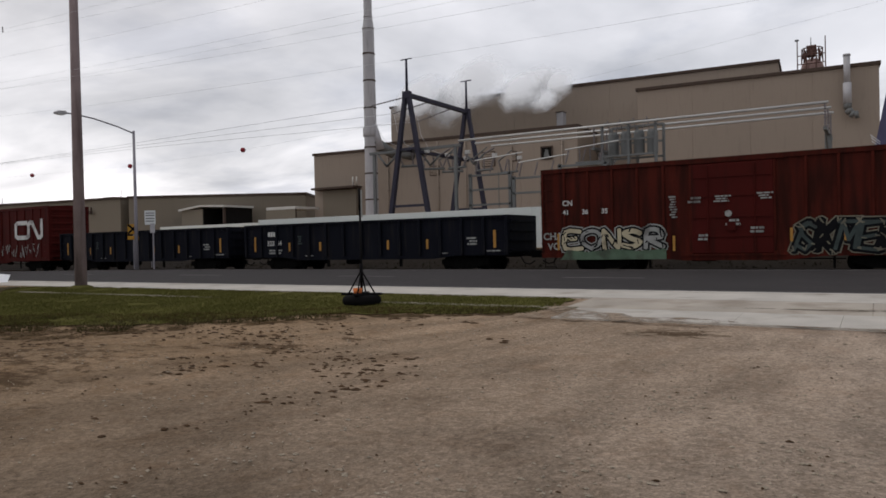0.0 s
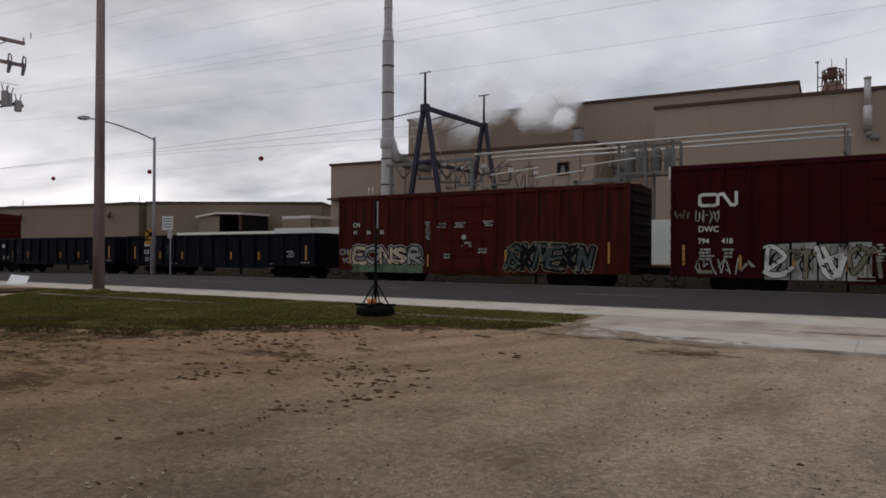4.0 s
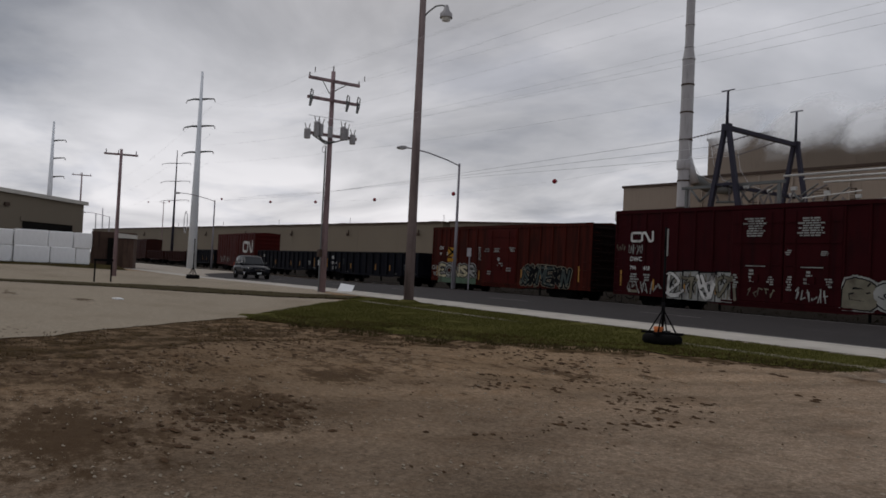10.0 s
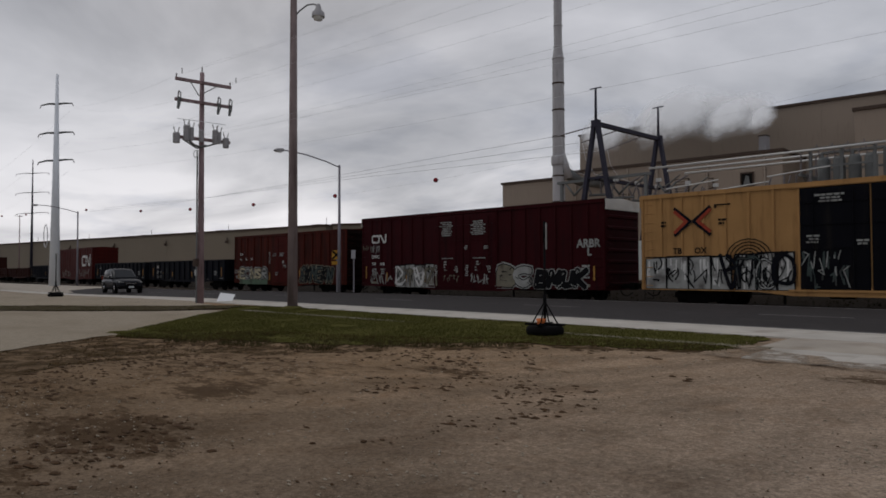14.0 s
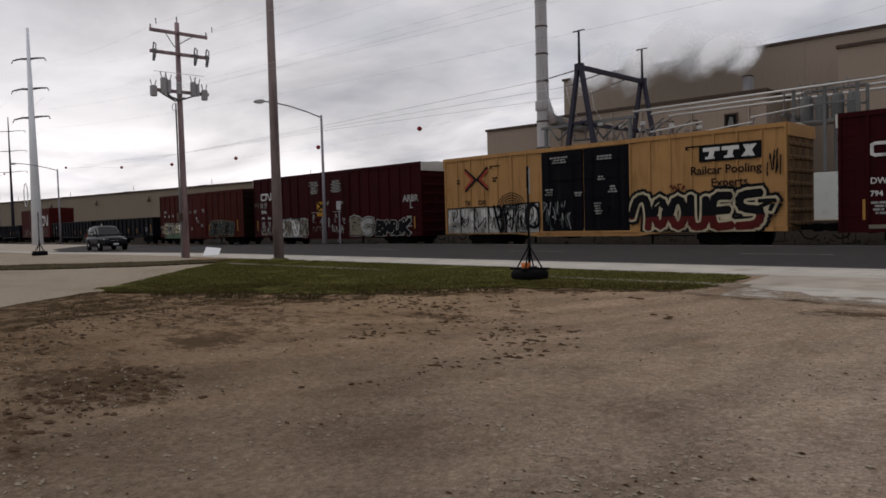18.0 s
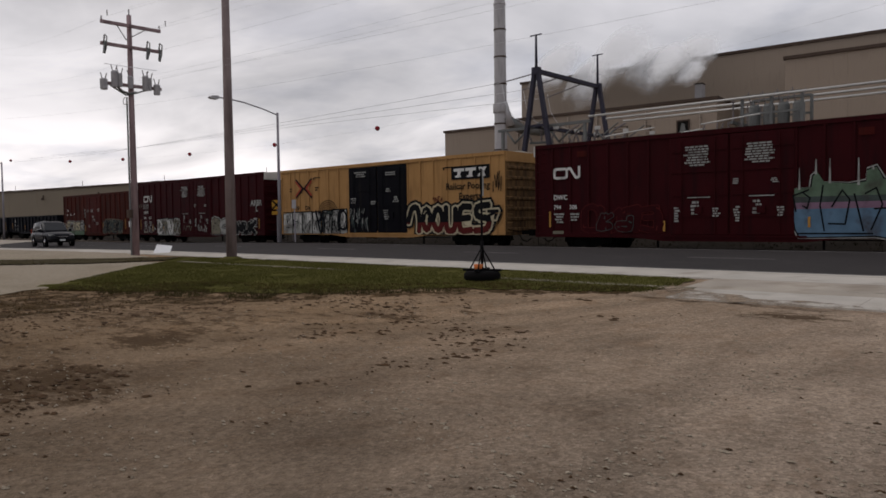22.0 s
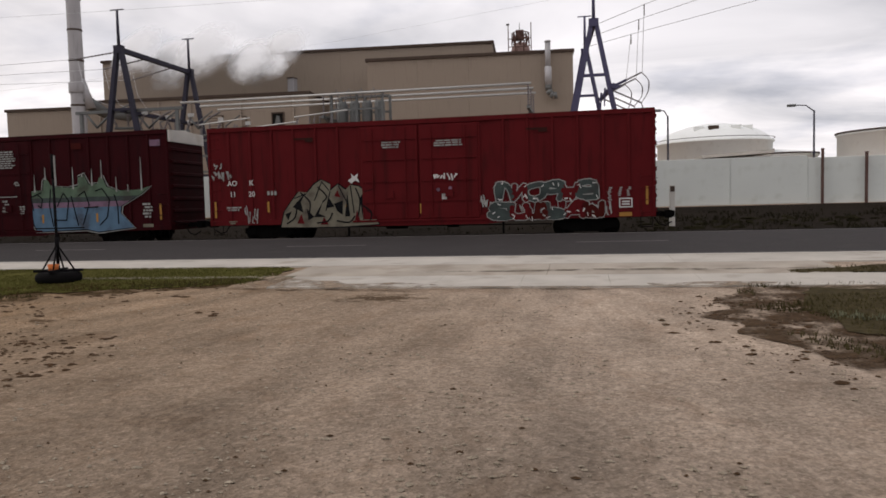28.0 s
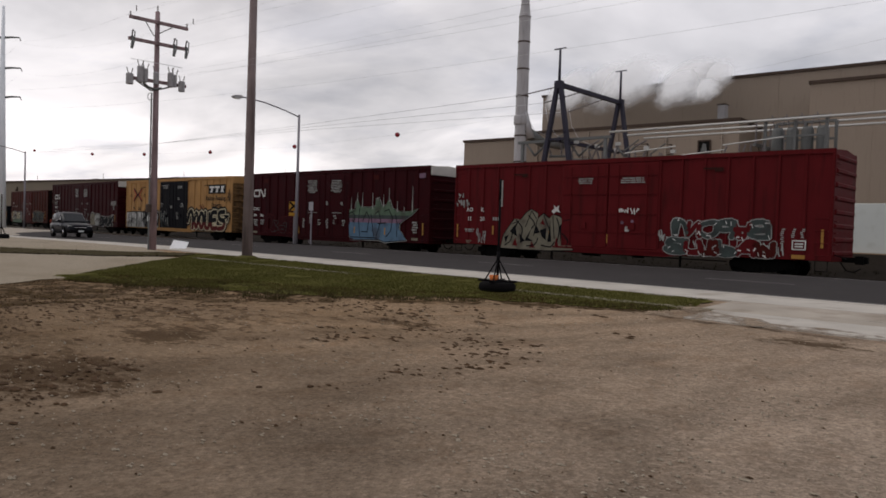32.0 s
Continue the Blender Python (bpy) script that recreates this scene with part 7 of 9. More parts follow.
        part("loop", Build().pipe([(u, y, v) for u, v in bend([low, (low[0] + 0.1, low[1] - 0.6), (low[0] - 0.7, low[1] - 1.4), (bx - 0.2, low[1] - 1.75), (0.2, low[1] - 1.3), (-0.8, low[1] - 0.5)])], 0.02, 5), "wire", s)
        insulator(s, (low[0], y, low[1]), (low[0] + 0.12, y, low[1] - 0.5), 0.07, 4)
        part("dropper", Build().tube((top[0], y, top[1]), (tip[0] + 0.05, y, tip[1]), 0.02, 0.02, 5), "wire", s)
        insulator(s, (top[0], y, top[1]), (top[0], y, top[1] - 0.7), 0.08, 4)
        tops.append((y, top))
    for y, top in tops:
        l = thing("line_wire", "taut line wire from the gantry", "wire", "line wires of the substation")
        rise = (top[1] - 12.45) / (top[0] - 1.0)
        part("conductor", Build().pipe([(1.0, y, 12.45), (top[0], y, top[1]), (20, y - 2, top[1] + rise * 13), (60, y - 6, top[1] + rise * 36)], 0.022, 5), "wire", l)
    for k, (y, x) in enumerate(((45.2, -33.0), (48.0, -30.2), (51.5, -30.2))):
        l = thing("line_wire", "line wire leading to the gantry beam", "wire", "line wires of the substation")
        part("conductor", Build().pipe([(-150, y + 4, 13.5 + k * 0.8), (-110, y + 3, 12.2 + k * 0.7), (-70, y + 1.5, 12.0 + k * 0.4), (-33.6, y, 12.0 - 0.2 * k)], 0.016, 5), "wire", l)
        insulator(l, (-33.6, y, 12.0 - 0.2 * k), (-30.3, y, 12.3), 0.1, 12)
        part("dropper", Build().pipe([(-33.5, y, 11.9), (-33.2, y, 10.4), (-32.4, y, 9.2), (-31.0, y, 8.6)], 0.016, 5), "wire", l)
    # small roofed tank and cabinets beyond the wall
    c = thing("cabinet_tank", "round grey tank with a railed platform", "tank")
    part("shell", Build().lathe([(1.7, 1.0), (1.7, 5.4), (1.5, 5.7), (0, 6.0)], (0.4, 66, 0), seg=24), "grey_kit", c)
    for h in (5.9, 6.5, 7.1):
        part("platform_rail", Build().box(-1.2, 64.6, h, 1.4, 64.7, h + 0.06), "grey_kit", c)
    for x in (-1.2, -0.3, 0.6, 1.35):
        part("rail_post", Build().box(x, 64.6, 5.4, x + 0.06, 64.7, 7.15), "grey_kit", c)
    q = thing("control_cabinet", "dark control cabinet beyond the wall", "cabinet")
    part("casing", Build().bbox(-3.4, 58, 0.9, -1.4, 59.4, 4.5, 0.04), "trim_dark", q)
    part("sign_plate", Build().box(-2.6, 57.96, 4.55, -2.1, 58.0, 5.0), "sign_white", q)


make_substation()


# ---- white wall, tanks and the bank beyond the track ----
def make_wall():
    w = tagged(new("wall_yard"), "long white panel wall round the yard, with steel posts", "wall", kind="structure")
    me = Build().bbox(0.02, 0, 0, 3.98, 0.12, 2.6, 0.015).mesh("panel", M["white_wall"])
    pole = Build().box(-0.02, -0.02, -0.3, 0.02, 0.05, 2.62).mesh("wall_post", M["white_wall"])
    for k in range(30):
        x = -43.6 + k * 4.0
        z = 0.97 if x < 9 else 1.0 - 0.047 * (x - 9)
        part("panel", me, "", w, at=(x, 43.0, z))
        part("wall_post", pole, "", w, at=(x, 43.0, z))
    for x, h in ((13.08, 3.85), (15.27, 3.6), (17.2, 3.25), (19.78, 3.4), (27.0, 3.2)):
        p = thing("steel_post", "dark steel post at the white wall", "post", "posts at the white wall")
        part("shaft", Build().box(x - 0.06, 42.68, 0.2, x + 0.06, 42.82, h), "rust_steel", p)
        part("cap", Build().box(x - 0.07, 42.66, h, x + 0.07, 42.84, h + 0.06), "rust_steel", p)
    d = thing("dome_tank", "large white storage tank with a shallow dome roof", "storage tank")
    c, r = Vector((20.5, 118, 0)), 8.3
    part("shell", Build().lathe([(r, 1.0), (r, 9.3), (r + 0.25, 9.35), (r + 0.25, 9.6), (r, 9.65)], c, seg=48), "tank", d)
    part("dome", Build().lathe([(r, 9.6), (r * 0.93, 10.3), (r * 0.75, 11.3), (r * 0.5, 12.0), (r * 0.25, 12.35), (0, 12.45)], c, seg=48), "tank", d)
    for a in (-100, -70, -50, -120):
        v = c + Vector((math.cos(radians(a)) * r * 0.72, math.sin(radians(a)) * r * 0.72, 11.35))
        part("hatch", Build().bbox(v.x - 0.7, v.y - 0.5, v.z - 0.5, v.x + 0.7, v.y + 0.5, v.z + 0.35, 0.05), "trim_dark" if a in (-100,) else "tank", d)
    part("rim_rail", Build().lathe([(r + 0.3, 9.9), (r + 0.34, 9.9), (r + 0.34, 9.98), (r + 0.3, 9.98)], c, seg=48), "trim_dark", d)
    h = thing("pump_house", "low brown building beside the white tank", "building")
    part("wall", Build().bbox(16.0, 98, 0.9, 23.8, 104, 6.3, 0.05), "trim_dark", h)
    part("roof", Build().prism([(15.6, 6.3), (24.2, 6.7), (24.2, 7.1), (15.6, 6.7)], "y", 97.6, 104.4), "trim_light", h)
    for k, (x, y, r, z) in enumerate(((44.4, 110, 8.6, 9.75), (29.5, 120, 6.2, 7.6), (74, 130, 10, 8.2))):
        t = thing("storage_tank", "white cylindrical storage tank behind the wall", "storage tank", "tanks behind the wall")
        part("shell", Build().lathe([(r, 1.0), (r, z - 0.5), (r + 0.2, z - 0.45), (r + 0.2, z - 0.2), (r, z - 0.15)], (x, y, 0), seg=44), "tank", t)
        part("roof", Build().lathe([(r, z - 0.15), (r * 0.6, z + 0.45), (0, z + 0.8)], (x, y, 0), seg=44), "tank", t)
        part("hatch", Build().bbox(x - 0.4 - r * 0.2, y - r * 0.8, z, x + 0.3 - r * 0.2, y - r * 0.7, z + 0.6, 0.04), "trim_dark", t)
        part("ladder", Build().box(x - r * 0.3 - 0.12, y - r * 0.98, 1.0, x - r * 0.3 + 0.12, y - r * 0.95, z), "tank", t)
        part("rim_rail", Build().lathe([(r + 0.22, z - 0.2), (r + 0.3, z - 0.2), (r + 0.3, z + 0.02), (r + 0.22, z + 0.02)], (x, y, 0), seg=44), "trim_dark", t)
    # lamps in the yard
    for x, y, h, arm in ((5.25, 44.5, 6.5, -0.5), (13.6, 46.0, 6.6, -1.1), (36.0, 60, 9.0, -1.2)):
        l = thing("yard_lamp", "slim grey yard lamp beyond the wall", "street lamp", "yard lamps")
        part("pole", Build().tube((x, y, 0.9), (x, y, h - 0.3), 0.07, 0.05, 8), "gantry", l)
        part("arm", Build().pipe([(x, y, h - 0.35), (x + arm * 0.4, y, h), (x + arm, y, h + 0.05)], 0.035, 6), "gantry", l)
        part("luminaire", Build().bbox(x + arm - 0.35, y - 0.14, h - 0.03, x + arm + 0.1, y + 0.14, h + 0.1, 0.03), "grey_kit", l)
    # a crane boom far off
    c = thing("crane", "distant grey crane boom over the tanks", "crane")
    part("mast", Build().tube((75.8, 150, 1), (74.7, 150, 14.8), 0.3, 0.2, 6), "grey_kit", c)
    part("boom", Build().tube((69.3, 150, 17.4), (74.7, 150, 14.8), 0.14, 0.2, 6).tube((74.7, 150, 14.8), (76.9, 150, 15.6), 0.2, 0.16, 6), "grey_kit", c)
    part("strut", Build().tube((74.7, 150, 14.8), (75.0, 150, 17.5), 0.12, 0.08, 6), "grey_kit", c)
    # marker post and brush on the bank
    m = thing("marker_post", "short pale wooden marker post by the track", "post")
    part("shaft", Build().bbox(4.28, 35.6, 0.0, 4.52, 35.8, 2.05, 0.02), "trim_light", m)
    part("plate", Build().box(4.3, 35.58, 1.75, 4.5, 35.6, 2.0), "trim_dark", m)


make_wall()

# ---- poles, lamps, signs and wires along the road ----
def cross_arm(pole, x, y, z, half, turn, tilt=0.0):
    """A timber cross-arm, across the line of wires, with pin insulators."""
    a = radians(turn)
    d = Vector((math.cos(a), math.sin(a), 0))
    o = Vector((-d.y, d.x, 0))
    c = Vector((x, y, z)) - o * 0.2
    e = [c - d * half - o * 0.06, c + d * half - o * 0.06, c + d * half + o * 0.06, c - d * half + o * 0.06]
    up = Vector((0, 0, 0.13))
    part("cross_arm", Build().hexa([p for p in e] + [p + up for p in e]), "pole_wood", pole)
    return c, d


def make_poles():
    # utility pole with the night light
    x, y = -23.9, 15.15
    p = thing("utility_pole", "tall weathered timber pole with a small lamp on top", "utility pole", at=(x, y, 0))
    part("shaft", Build().tube((0, 0, -0.3), (0, 0, 12.3), 0.2, 0.125, 14), "pole_dark", p)
    part("mound", Build().lathe([(0, 0.26), (0.25, 0.25), (0.6, 0.12), (0.9, 0.02)], seg=16), "soil_grass", p)
    a = radians(35)
    u = Vector((math.cos(a), math.sin(a), 0))
    pts = [Vector((0, 0, 11.35)), Vector((0, 0, 11.6)) + u * 0.25, Vector((0, 0, 11.8)) + u * 0.55, Vector((0, 0, 11.82)) + u * 0.8, Vector((0, 0, 11.75)) + u * 0.98]
    part("lamp_arm", Build().pipe(pts, 0.03, 6), "grey_kit", p)
    h = Vector((0, 0, 11.3)) + u * 1.0
    part("lamp_head", Build().lathe([(0.06, 0.5), (0.1, 0.42), (0.12, 0.3), (0.24, 0.16), (0.25, 0.0)], h, seg=16), "stack", p, "grey bell-shaped lamp head")
    part("lamp_lens", Build().lathe([(0.2, 0.02), (0.16, -0.12), (0.0, -0.16)], h, seg=16), "lens", p)
    part("ground_wire", Build().tube((-0.15, -0.12, 0), (-0.1, -0.08, 11), 0.012, 0.012, 5), "wire", p)
    # utility pole with cross-arms and transformers
    x, y = -30.95, 14.85
    p = thing("utility_pole", "weathered timber pole with cross-arms and three transformers", "utility pole", at=(0, 0, 0))
    part("shaft", Build().tube((x, y, -0.2), (x, y, 10.55), 0.16, 0.10, 14), "pole_wood", p)
    for z, half in ((9.98, 1.28), (9.07, 1.3)):
        c, d = cross_arm(p, x, y, z, half, 87)
        for s in ((-0.97, 0.97) if z > 9.5 else ()):
            q = c + d * half * s + Vector((0, 0, 0.13))
            insulator(p, q, q + Vector((0, 0, 0.17)), 0.06, 3)
            if z > 9.5:
                q = q + Vector((0.55, 0, 0.29))
                insulator(p, q, q + Vector((0.02, 0, -0.24)), 0.045, 3)
        if z < 9.5:
            for s in (-0.9, 0.5, 0.92):
                q = c + d * half * s
                insulator(p, q + Vector((0, 0, 0.13)), q + Vector((0.1, 0, 0.42)), 0.075, 4)
                part("cutout_hook", Build().pipe([q + Vector((0.12, 0, 0.42)), q + Vector((0.3, 0, 0.3)), q + Vector((0.26, 0, -0.1)), q + Vector((0.1, 0, -0.36)), q + Vector((-0.04, 0, -0.2))], 0.024, 6), "grey_kit", p)
                part("cutout", Build().tube(q + Vector((0.1, 0, 0.15)), q + Vector((0.2, -0.08, -0.38)), 0.045, 0.06, 6), "grey_kit", p)
        else:
            for s in (-1, 1):
                part("arm_brace", Build().tube(c + d * s * 0.6, Vector((x, y - 0.15, z - 0.5)), 0.02, 0.02, 5), "grey_kit", p)
    insulator(p, (x, y, 10.55), (x, y, 10.82), 0.06, 3)
    c, d = cross_arm(p, x, y, 7.42, 1.25, 87)
    for s, low, tall, wide in ((-1.22, -0.14, 0.28, 0.15), (-0.80, 0.0, 0.52, 0.13), (-0.58, 0.04, 0.40, 0.10), (-0.16, 0.02, 0.36, 0.11), (0.46, 0.0, 0.46, 0.13), (0.64, 0.03, 0.36, 0.09), (0.94, -0.12, 0.28, 0.14)):
        q = c + d * s * 1.05 + Vector((0.14, 0, low))
        part("transformer", Build().lathe([(0, -0.1), (wide - 0.015, -0.1), (wide, -0.06), (wide, tall), (wide + 0.01, tall + 0.02), (wide - 0.01, tall + 0.06), (0.0, tall + 0.1)], q, seg=12), "can_grey", p, "grey can transformer")
        for e in (-0.06, 0.06):
            t = q + Vector((0, e, tall + 0.06))
            insulator(p, t, t + Vector((0, e * 1.2, 0.26)), 0.045, 3)
    for s in (-0.8, 0.8):
        part("rack_pipe", Build().pipe([c + d * s + Vector((0, -0.15, -0.02)), c + d * s * 0.5 + Vector((0, -0.2, -0.2)), Vector((x, y - 0.22, 7.1))], 0.035, 6), "grey_kit", p)
    part("bus_wire", Build().pipe([c + d * v + Vector((0.14, 0, 0.84)) for v in (-1.25, -0.7, -0.2, 0.4, 1.0)], 0.012, 5), "wire", p)
    part("rack_bow", Build().pipe([c + d * -0.75 + Vector((0.1, 0, -0.02)), c + d * -0.5 + Vector((0.1, 0, -0.22)), c + d * -0.2 + Vector((0.1, 0, -0.30)), c + d * 0.1 + Vector((0.1, 0, -0.2))], 0.05, 6), "grey_kit", p)
    part("coil_loop", Build().pipe([Vector((x - 0.05 + 0.2 * math.cos(k * 0.8), y - 0.25, 6.85 + 0.16 * math.sin(k * 0.8))) for k in range(9)], 0.02, 5), "wire", p)
    part("meter_box", Build().bbox(x - 0.1, y - 0.33, 1.8, x + 0.12, y - 0.15, 2.15, 0.03), "trim_dark", p)
    part("conduit", Build().tube((x + 0.05, y - 0.22, 0.1), (x + 0.05, y - 0.22, 7.0), 0.035, 0.035, 6), "grey_kit", p)
    part("tag_plate", Build().box(x - 0.1, y - 0.23, 1.4, x + 0.08, y - 0.2, 1.65), "sign_white", p)

    def lamp_post(x, y, h, arm, label):
        l = thing("street_lamp", label, "street lamp", "street lamps along the road")
        g = gz(x, y)
        part("pole", Build().tube((x, y, g - 0.1), (x, y, h), 0.115, 0.07, 12), "light_pole", l)
        part("base_plate", Build().tube((x, y, g - 0.02), (x, y, g + 0.12), 0.2, 0.17, 12), "light_pole", l)
        pts = [(x, y, h - 0.15), (x, y - arm * 0.25, h + 0.12), (x, y - arm * 0.6, h + 0.38), (x, y - arm * 0.85, h + 0.47), (x, y - arm, h + 0.48)]
        part("arm", Build().pipe(pts, 0.04, 8), "light_pole", l)
        part("luminaire", Build().prism([(y - arm - 0.62, h + 0.42), (y - arm - 0.55, h + 0.36), (y - arm - 0.05, h + 0.38), (y - arm + 0.02, h + 0.46), (y - arm - 0.1, h + 0.56), (y - arm - 0.5, h + 0.52)], "x", x - 0.15, x + 0.15), "stack", l, "cobra-head luminaire")
        part("lens", Build().box(x - 0.12, y - arm - 0.5, h + 0.33, x + 0.12, y - arm - 0.15, h + 0.37), "lens", l)

    lamp_post(-37.66, 27.35, 8.35, 4.1, "grey metal street lamp with a long arm over the road")
    lamp_post(-87.0, 27.3, 8.4, 4.1, "grey metal street lamp farther down the road")
    lamp_post(-150.0, 27.3, 8.4, 4.1, "grey metal street lamp far down the road")
    # signs beside the first lamp
    s = thing("crossing_sign", "yellow crossing sign with a black cross on a post", "road sign")
    x, y = -37.84, 27.28
    part("post", Build().box(x - 0.03, y, 0.2, x + 0.03, y + 0.05, 2.9), "light_pole", s)
    m = Matrix.Translation((x + 0.03, y - 0.04, 2.62)) @ pose(0, 0, 0, 0, 0, 48)
    part("plate", Build().bbox(-0.29, 0, -0.29, 0.29, 0.02, 0.29, 0.008), "sign_yellow", s, at=m)
    b = Build()
    for q in ribbon([(-0.24, -0.24), (0.24, 0.24)], 0.11) + ribbon([(-0.24, 0.24), (0.24, -0.24)], 0.11):
        b.face([(u, -0.004, v) for u, v in q])
    part("cross", b, "spray_black", s, at=m)
    part("lower_plate", Build().bbox(-0.3, 0, -0.62, 0.3, 0.02, -0.4, 0.008), "sign_yellow", s, at=m)
    s = thing("notice_sign", "white notice sign with grey lines on a post", "road sign")
    x, y = -46.23, 34.78
    part("post", Build().box(x - 0.03, y, -0.1, x + 0.03, y + 0.05, 4.1), "light_pole", s)
    m = Matrix.Translation((x, y - 0.03, 3.73)) @ pose(0, 0, 0, 0, 0, 40)
    part("plate", Build().bbox(-0.38, 0, -0.52, 0.38, 0.02, 0.52, 0.008), "sign_white", s, at=m)
    b = Build()
    for z in (0.3, 0.12, -0.1, -0.29):
        b.face([(-0.3, -0.004, z), (0.3, -0.004, z), (0.3, -0.004, z + 0.07), (-0.3, -0.004, z + 0.07)])
    part("line", b, "grey_kit", s, at=m)
    s = thing("small_sign", "small white sign on a thin post beside the track", "road sign")
    x, y = -36.1, 27.3
    part("post", Build().box(x - 0.035, y, 0.2, x + 0.035, y + 0.05, 2.9), "light_pole", s)
    m = Matrix.Translation((x + 0.03, y - 0.04, 2.62)) @ pose(0, 0, 0, 0, 0, 45)
    part("plate", Build().bbox(-0.13, 0, -0.26, 0.13, 0.02, 0.26, 0.008), "can_grey", s, at=m)

    # the tall steel transmission pole and others far off
    def mast(x, y, h, r, arms, label, mat="galv_pole", side=0):
        p = thing("transmission_pole", label, "transmission pole", "transmission poles")
        g = gz(x, y)
        part("shaft", Build().tube((x, y, g - 0.2), (x, y, h), r, r * 0.24, 16), mat, p)
        for z, w in arms:
            for s in ((-1, 1) if not side else (side,)):
                lift = (0.12, 0.20) if s > 0 else (-0.10, -0.36)
                pts = [(x, y, z - 0.05), (x + s * w * 0.15, y + s * w * 0.5, z + lift[0]), (x + s * w * 0.3, y + s * w, z + lift[1])]
                part("davit_arm", Build().tube(pts[0], pts[1], r * 0.24, r * 0.18, 8).tube(pts[1], pts[2], r * 0.18, r * 0.12, 8), "grey_kit", p)
                insulator(p, pts[2], (pts[2][0] + s * 0.05, pts[2][1] + s * 0.12, pts[2][2] - 0.34), 0.11, 4)
        return p

    m = mast(-87.8, 25.2, 23.7, 0.58, ((20.4, 1.45), (17.15, 1.6), (14.05, 1.6)), "tall tapered galvanised steel transmission pole")
    part("ring", Build().pipe([(-88.7 + 0.7 * math.cos(k * 0.7), 24.5, 5.6 + 1.3 * math.sin(k * 0.7)) for k in range(10)], 0.05, 6), "wire", m)
    mast(-145.3, 37.9, 22.0, 0.3, ((19.5, 2.4), (16.0, 2.4), (12.3, 2.4)), "slim transmission pole far down the track", "gantry")
    mast(-119.0, 13.4, 20.2, 0.55, ((17.4, 1.6), (14.8, 1.6), (12.1, 1.6)), "grey transmission pole behind the metal shed", "galv_pole", 1)
    for x, y, h, w in ((-50.0, 9.45, 8.2, 1.55), (-109.0, 16.0, 12.2, 1.9), (-194.0, 48.0, 15.3, 0.9)):
        p = thing("utility_pole", "plain timber utility pole with one cross-arm", "utility pole", "far utility poles")
        part("shaft", Build().tube((x, y, gz(x, y) - 0.2), (x, y, h), 0.14, 0.085, 12), "pole_wood", p)
        part("cross_arm", Build().tube((x - 0.3, y - w * 0.62, h - 0.35), (x + 0.3, y + w * 0.62, h - 0.35), 0.07, 0.07, 6), "pole_wood", p)
        for s in (-0.55, -0.1, 0.55):
            insulator(p, (x + s * 0.45, y + s * w, h - 0.3), (x + s * 0.45, y + s * w, h - 0.05), 0.06, 3)


make_poles()


def wire(label, pts, r=0.0026, group="overhead wires"):
    w = thing("overhead_wire", label, "wire", group)
    part("cable", Build().pipe(pts, r, 5), "wire", w)
    return w


def sag(a, b, drop, n=14):
    a, b = Vector(a), Vector(b)
    return [tuple(a.lerp(b, k / n) - Vector((0, 0, drop * 4 * (k / n) * (1 - k / n)))) for k in range(n + 1)]


def make_wires():
    x, y = -31.0, 14.85
    for dy, z in ((-1.15, 10.24), (0.0, 10.9), (1.2, 10.2)):
        wire("thin cable from the cross-arms along the road", sag((x, y + dy, z), (x + 58, y + dy, z), 1.05))
    for dy in (-1.1, 1.15):
        wire("thin cable on the lower cross-arm", sag((x, y + dy, 9.2), (x + 58, y + dy, 9.2), 0.65))
    for dz in (0.0, 0.22):
        wire("thin service cable from the transformers", sag((x + 0.2, y - 0.1, 7.75 - dz), (x + 58, y - 0.1, 7.75 - dz), 0.6))
    for dy, z, top in ((-1.15, 10.24, 20.4), (1.2, 10.2, 20.4), (1.15, 9.2, 17.1)):
        wire("thin cable rising to the steel pole", sag((x, y + dy, z), (-88, 25.2 + dy, top), 0.9))
    # higher line over the track
    for k, (y, z) in enumerate(((27.0, 12.9), (27.6, 11.9))):
        wire("high cable along the track", sag((-88, y, z + 2.2 - k), (45, y, z - 1.6 + 0.2 * k), 2.0, 24), 0.005)
    for k, z in enumerate((19.8, 16.4, 13.0)):
        wire("transmission cable on the steel pole", sag((-88, 26.6, z), (-260, 40, z + 2), 3.0, 16), 0.006)
    # line with red marker balls
    xs = [-263, -236, -210, -185, -152, -129, -106, -83.5, -63]
    zs = [19.5, 18.4, 17.2, 16.6, 14.3, 13.2, 12.5, 12.2, 12.55]
    wire("faint long cable that carries red marker balls", list(zip(xs, [60] * 9, zs)) + [(-45, 60, 13.4), (-20, 60, 15.4), (20, 60, 20)], 0.007)
    for x, z in zip(xs, zs):
        b = thing("marker_ball", "red aerial marker ball on the cable", "marker ball", "marker balls on the cable")
        part("sphere", Build().lathe([(0, -0.29)] + [(0.29 * math.cos(a), 0.29 * math.sin(a)) for a in [radians(v) for v in (-70, -50, -30, -10, 10, 30, 50, 70)]] + [(0, 0.29)], (x, 60, z), seg=16), "ball", b)
        part("clamp", Build().tube((x - 0.42, 60, z), (x + 0.42, 60, z), 0.05, 0.05, 6), "gantry", b)


make_wires()

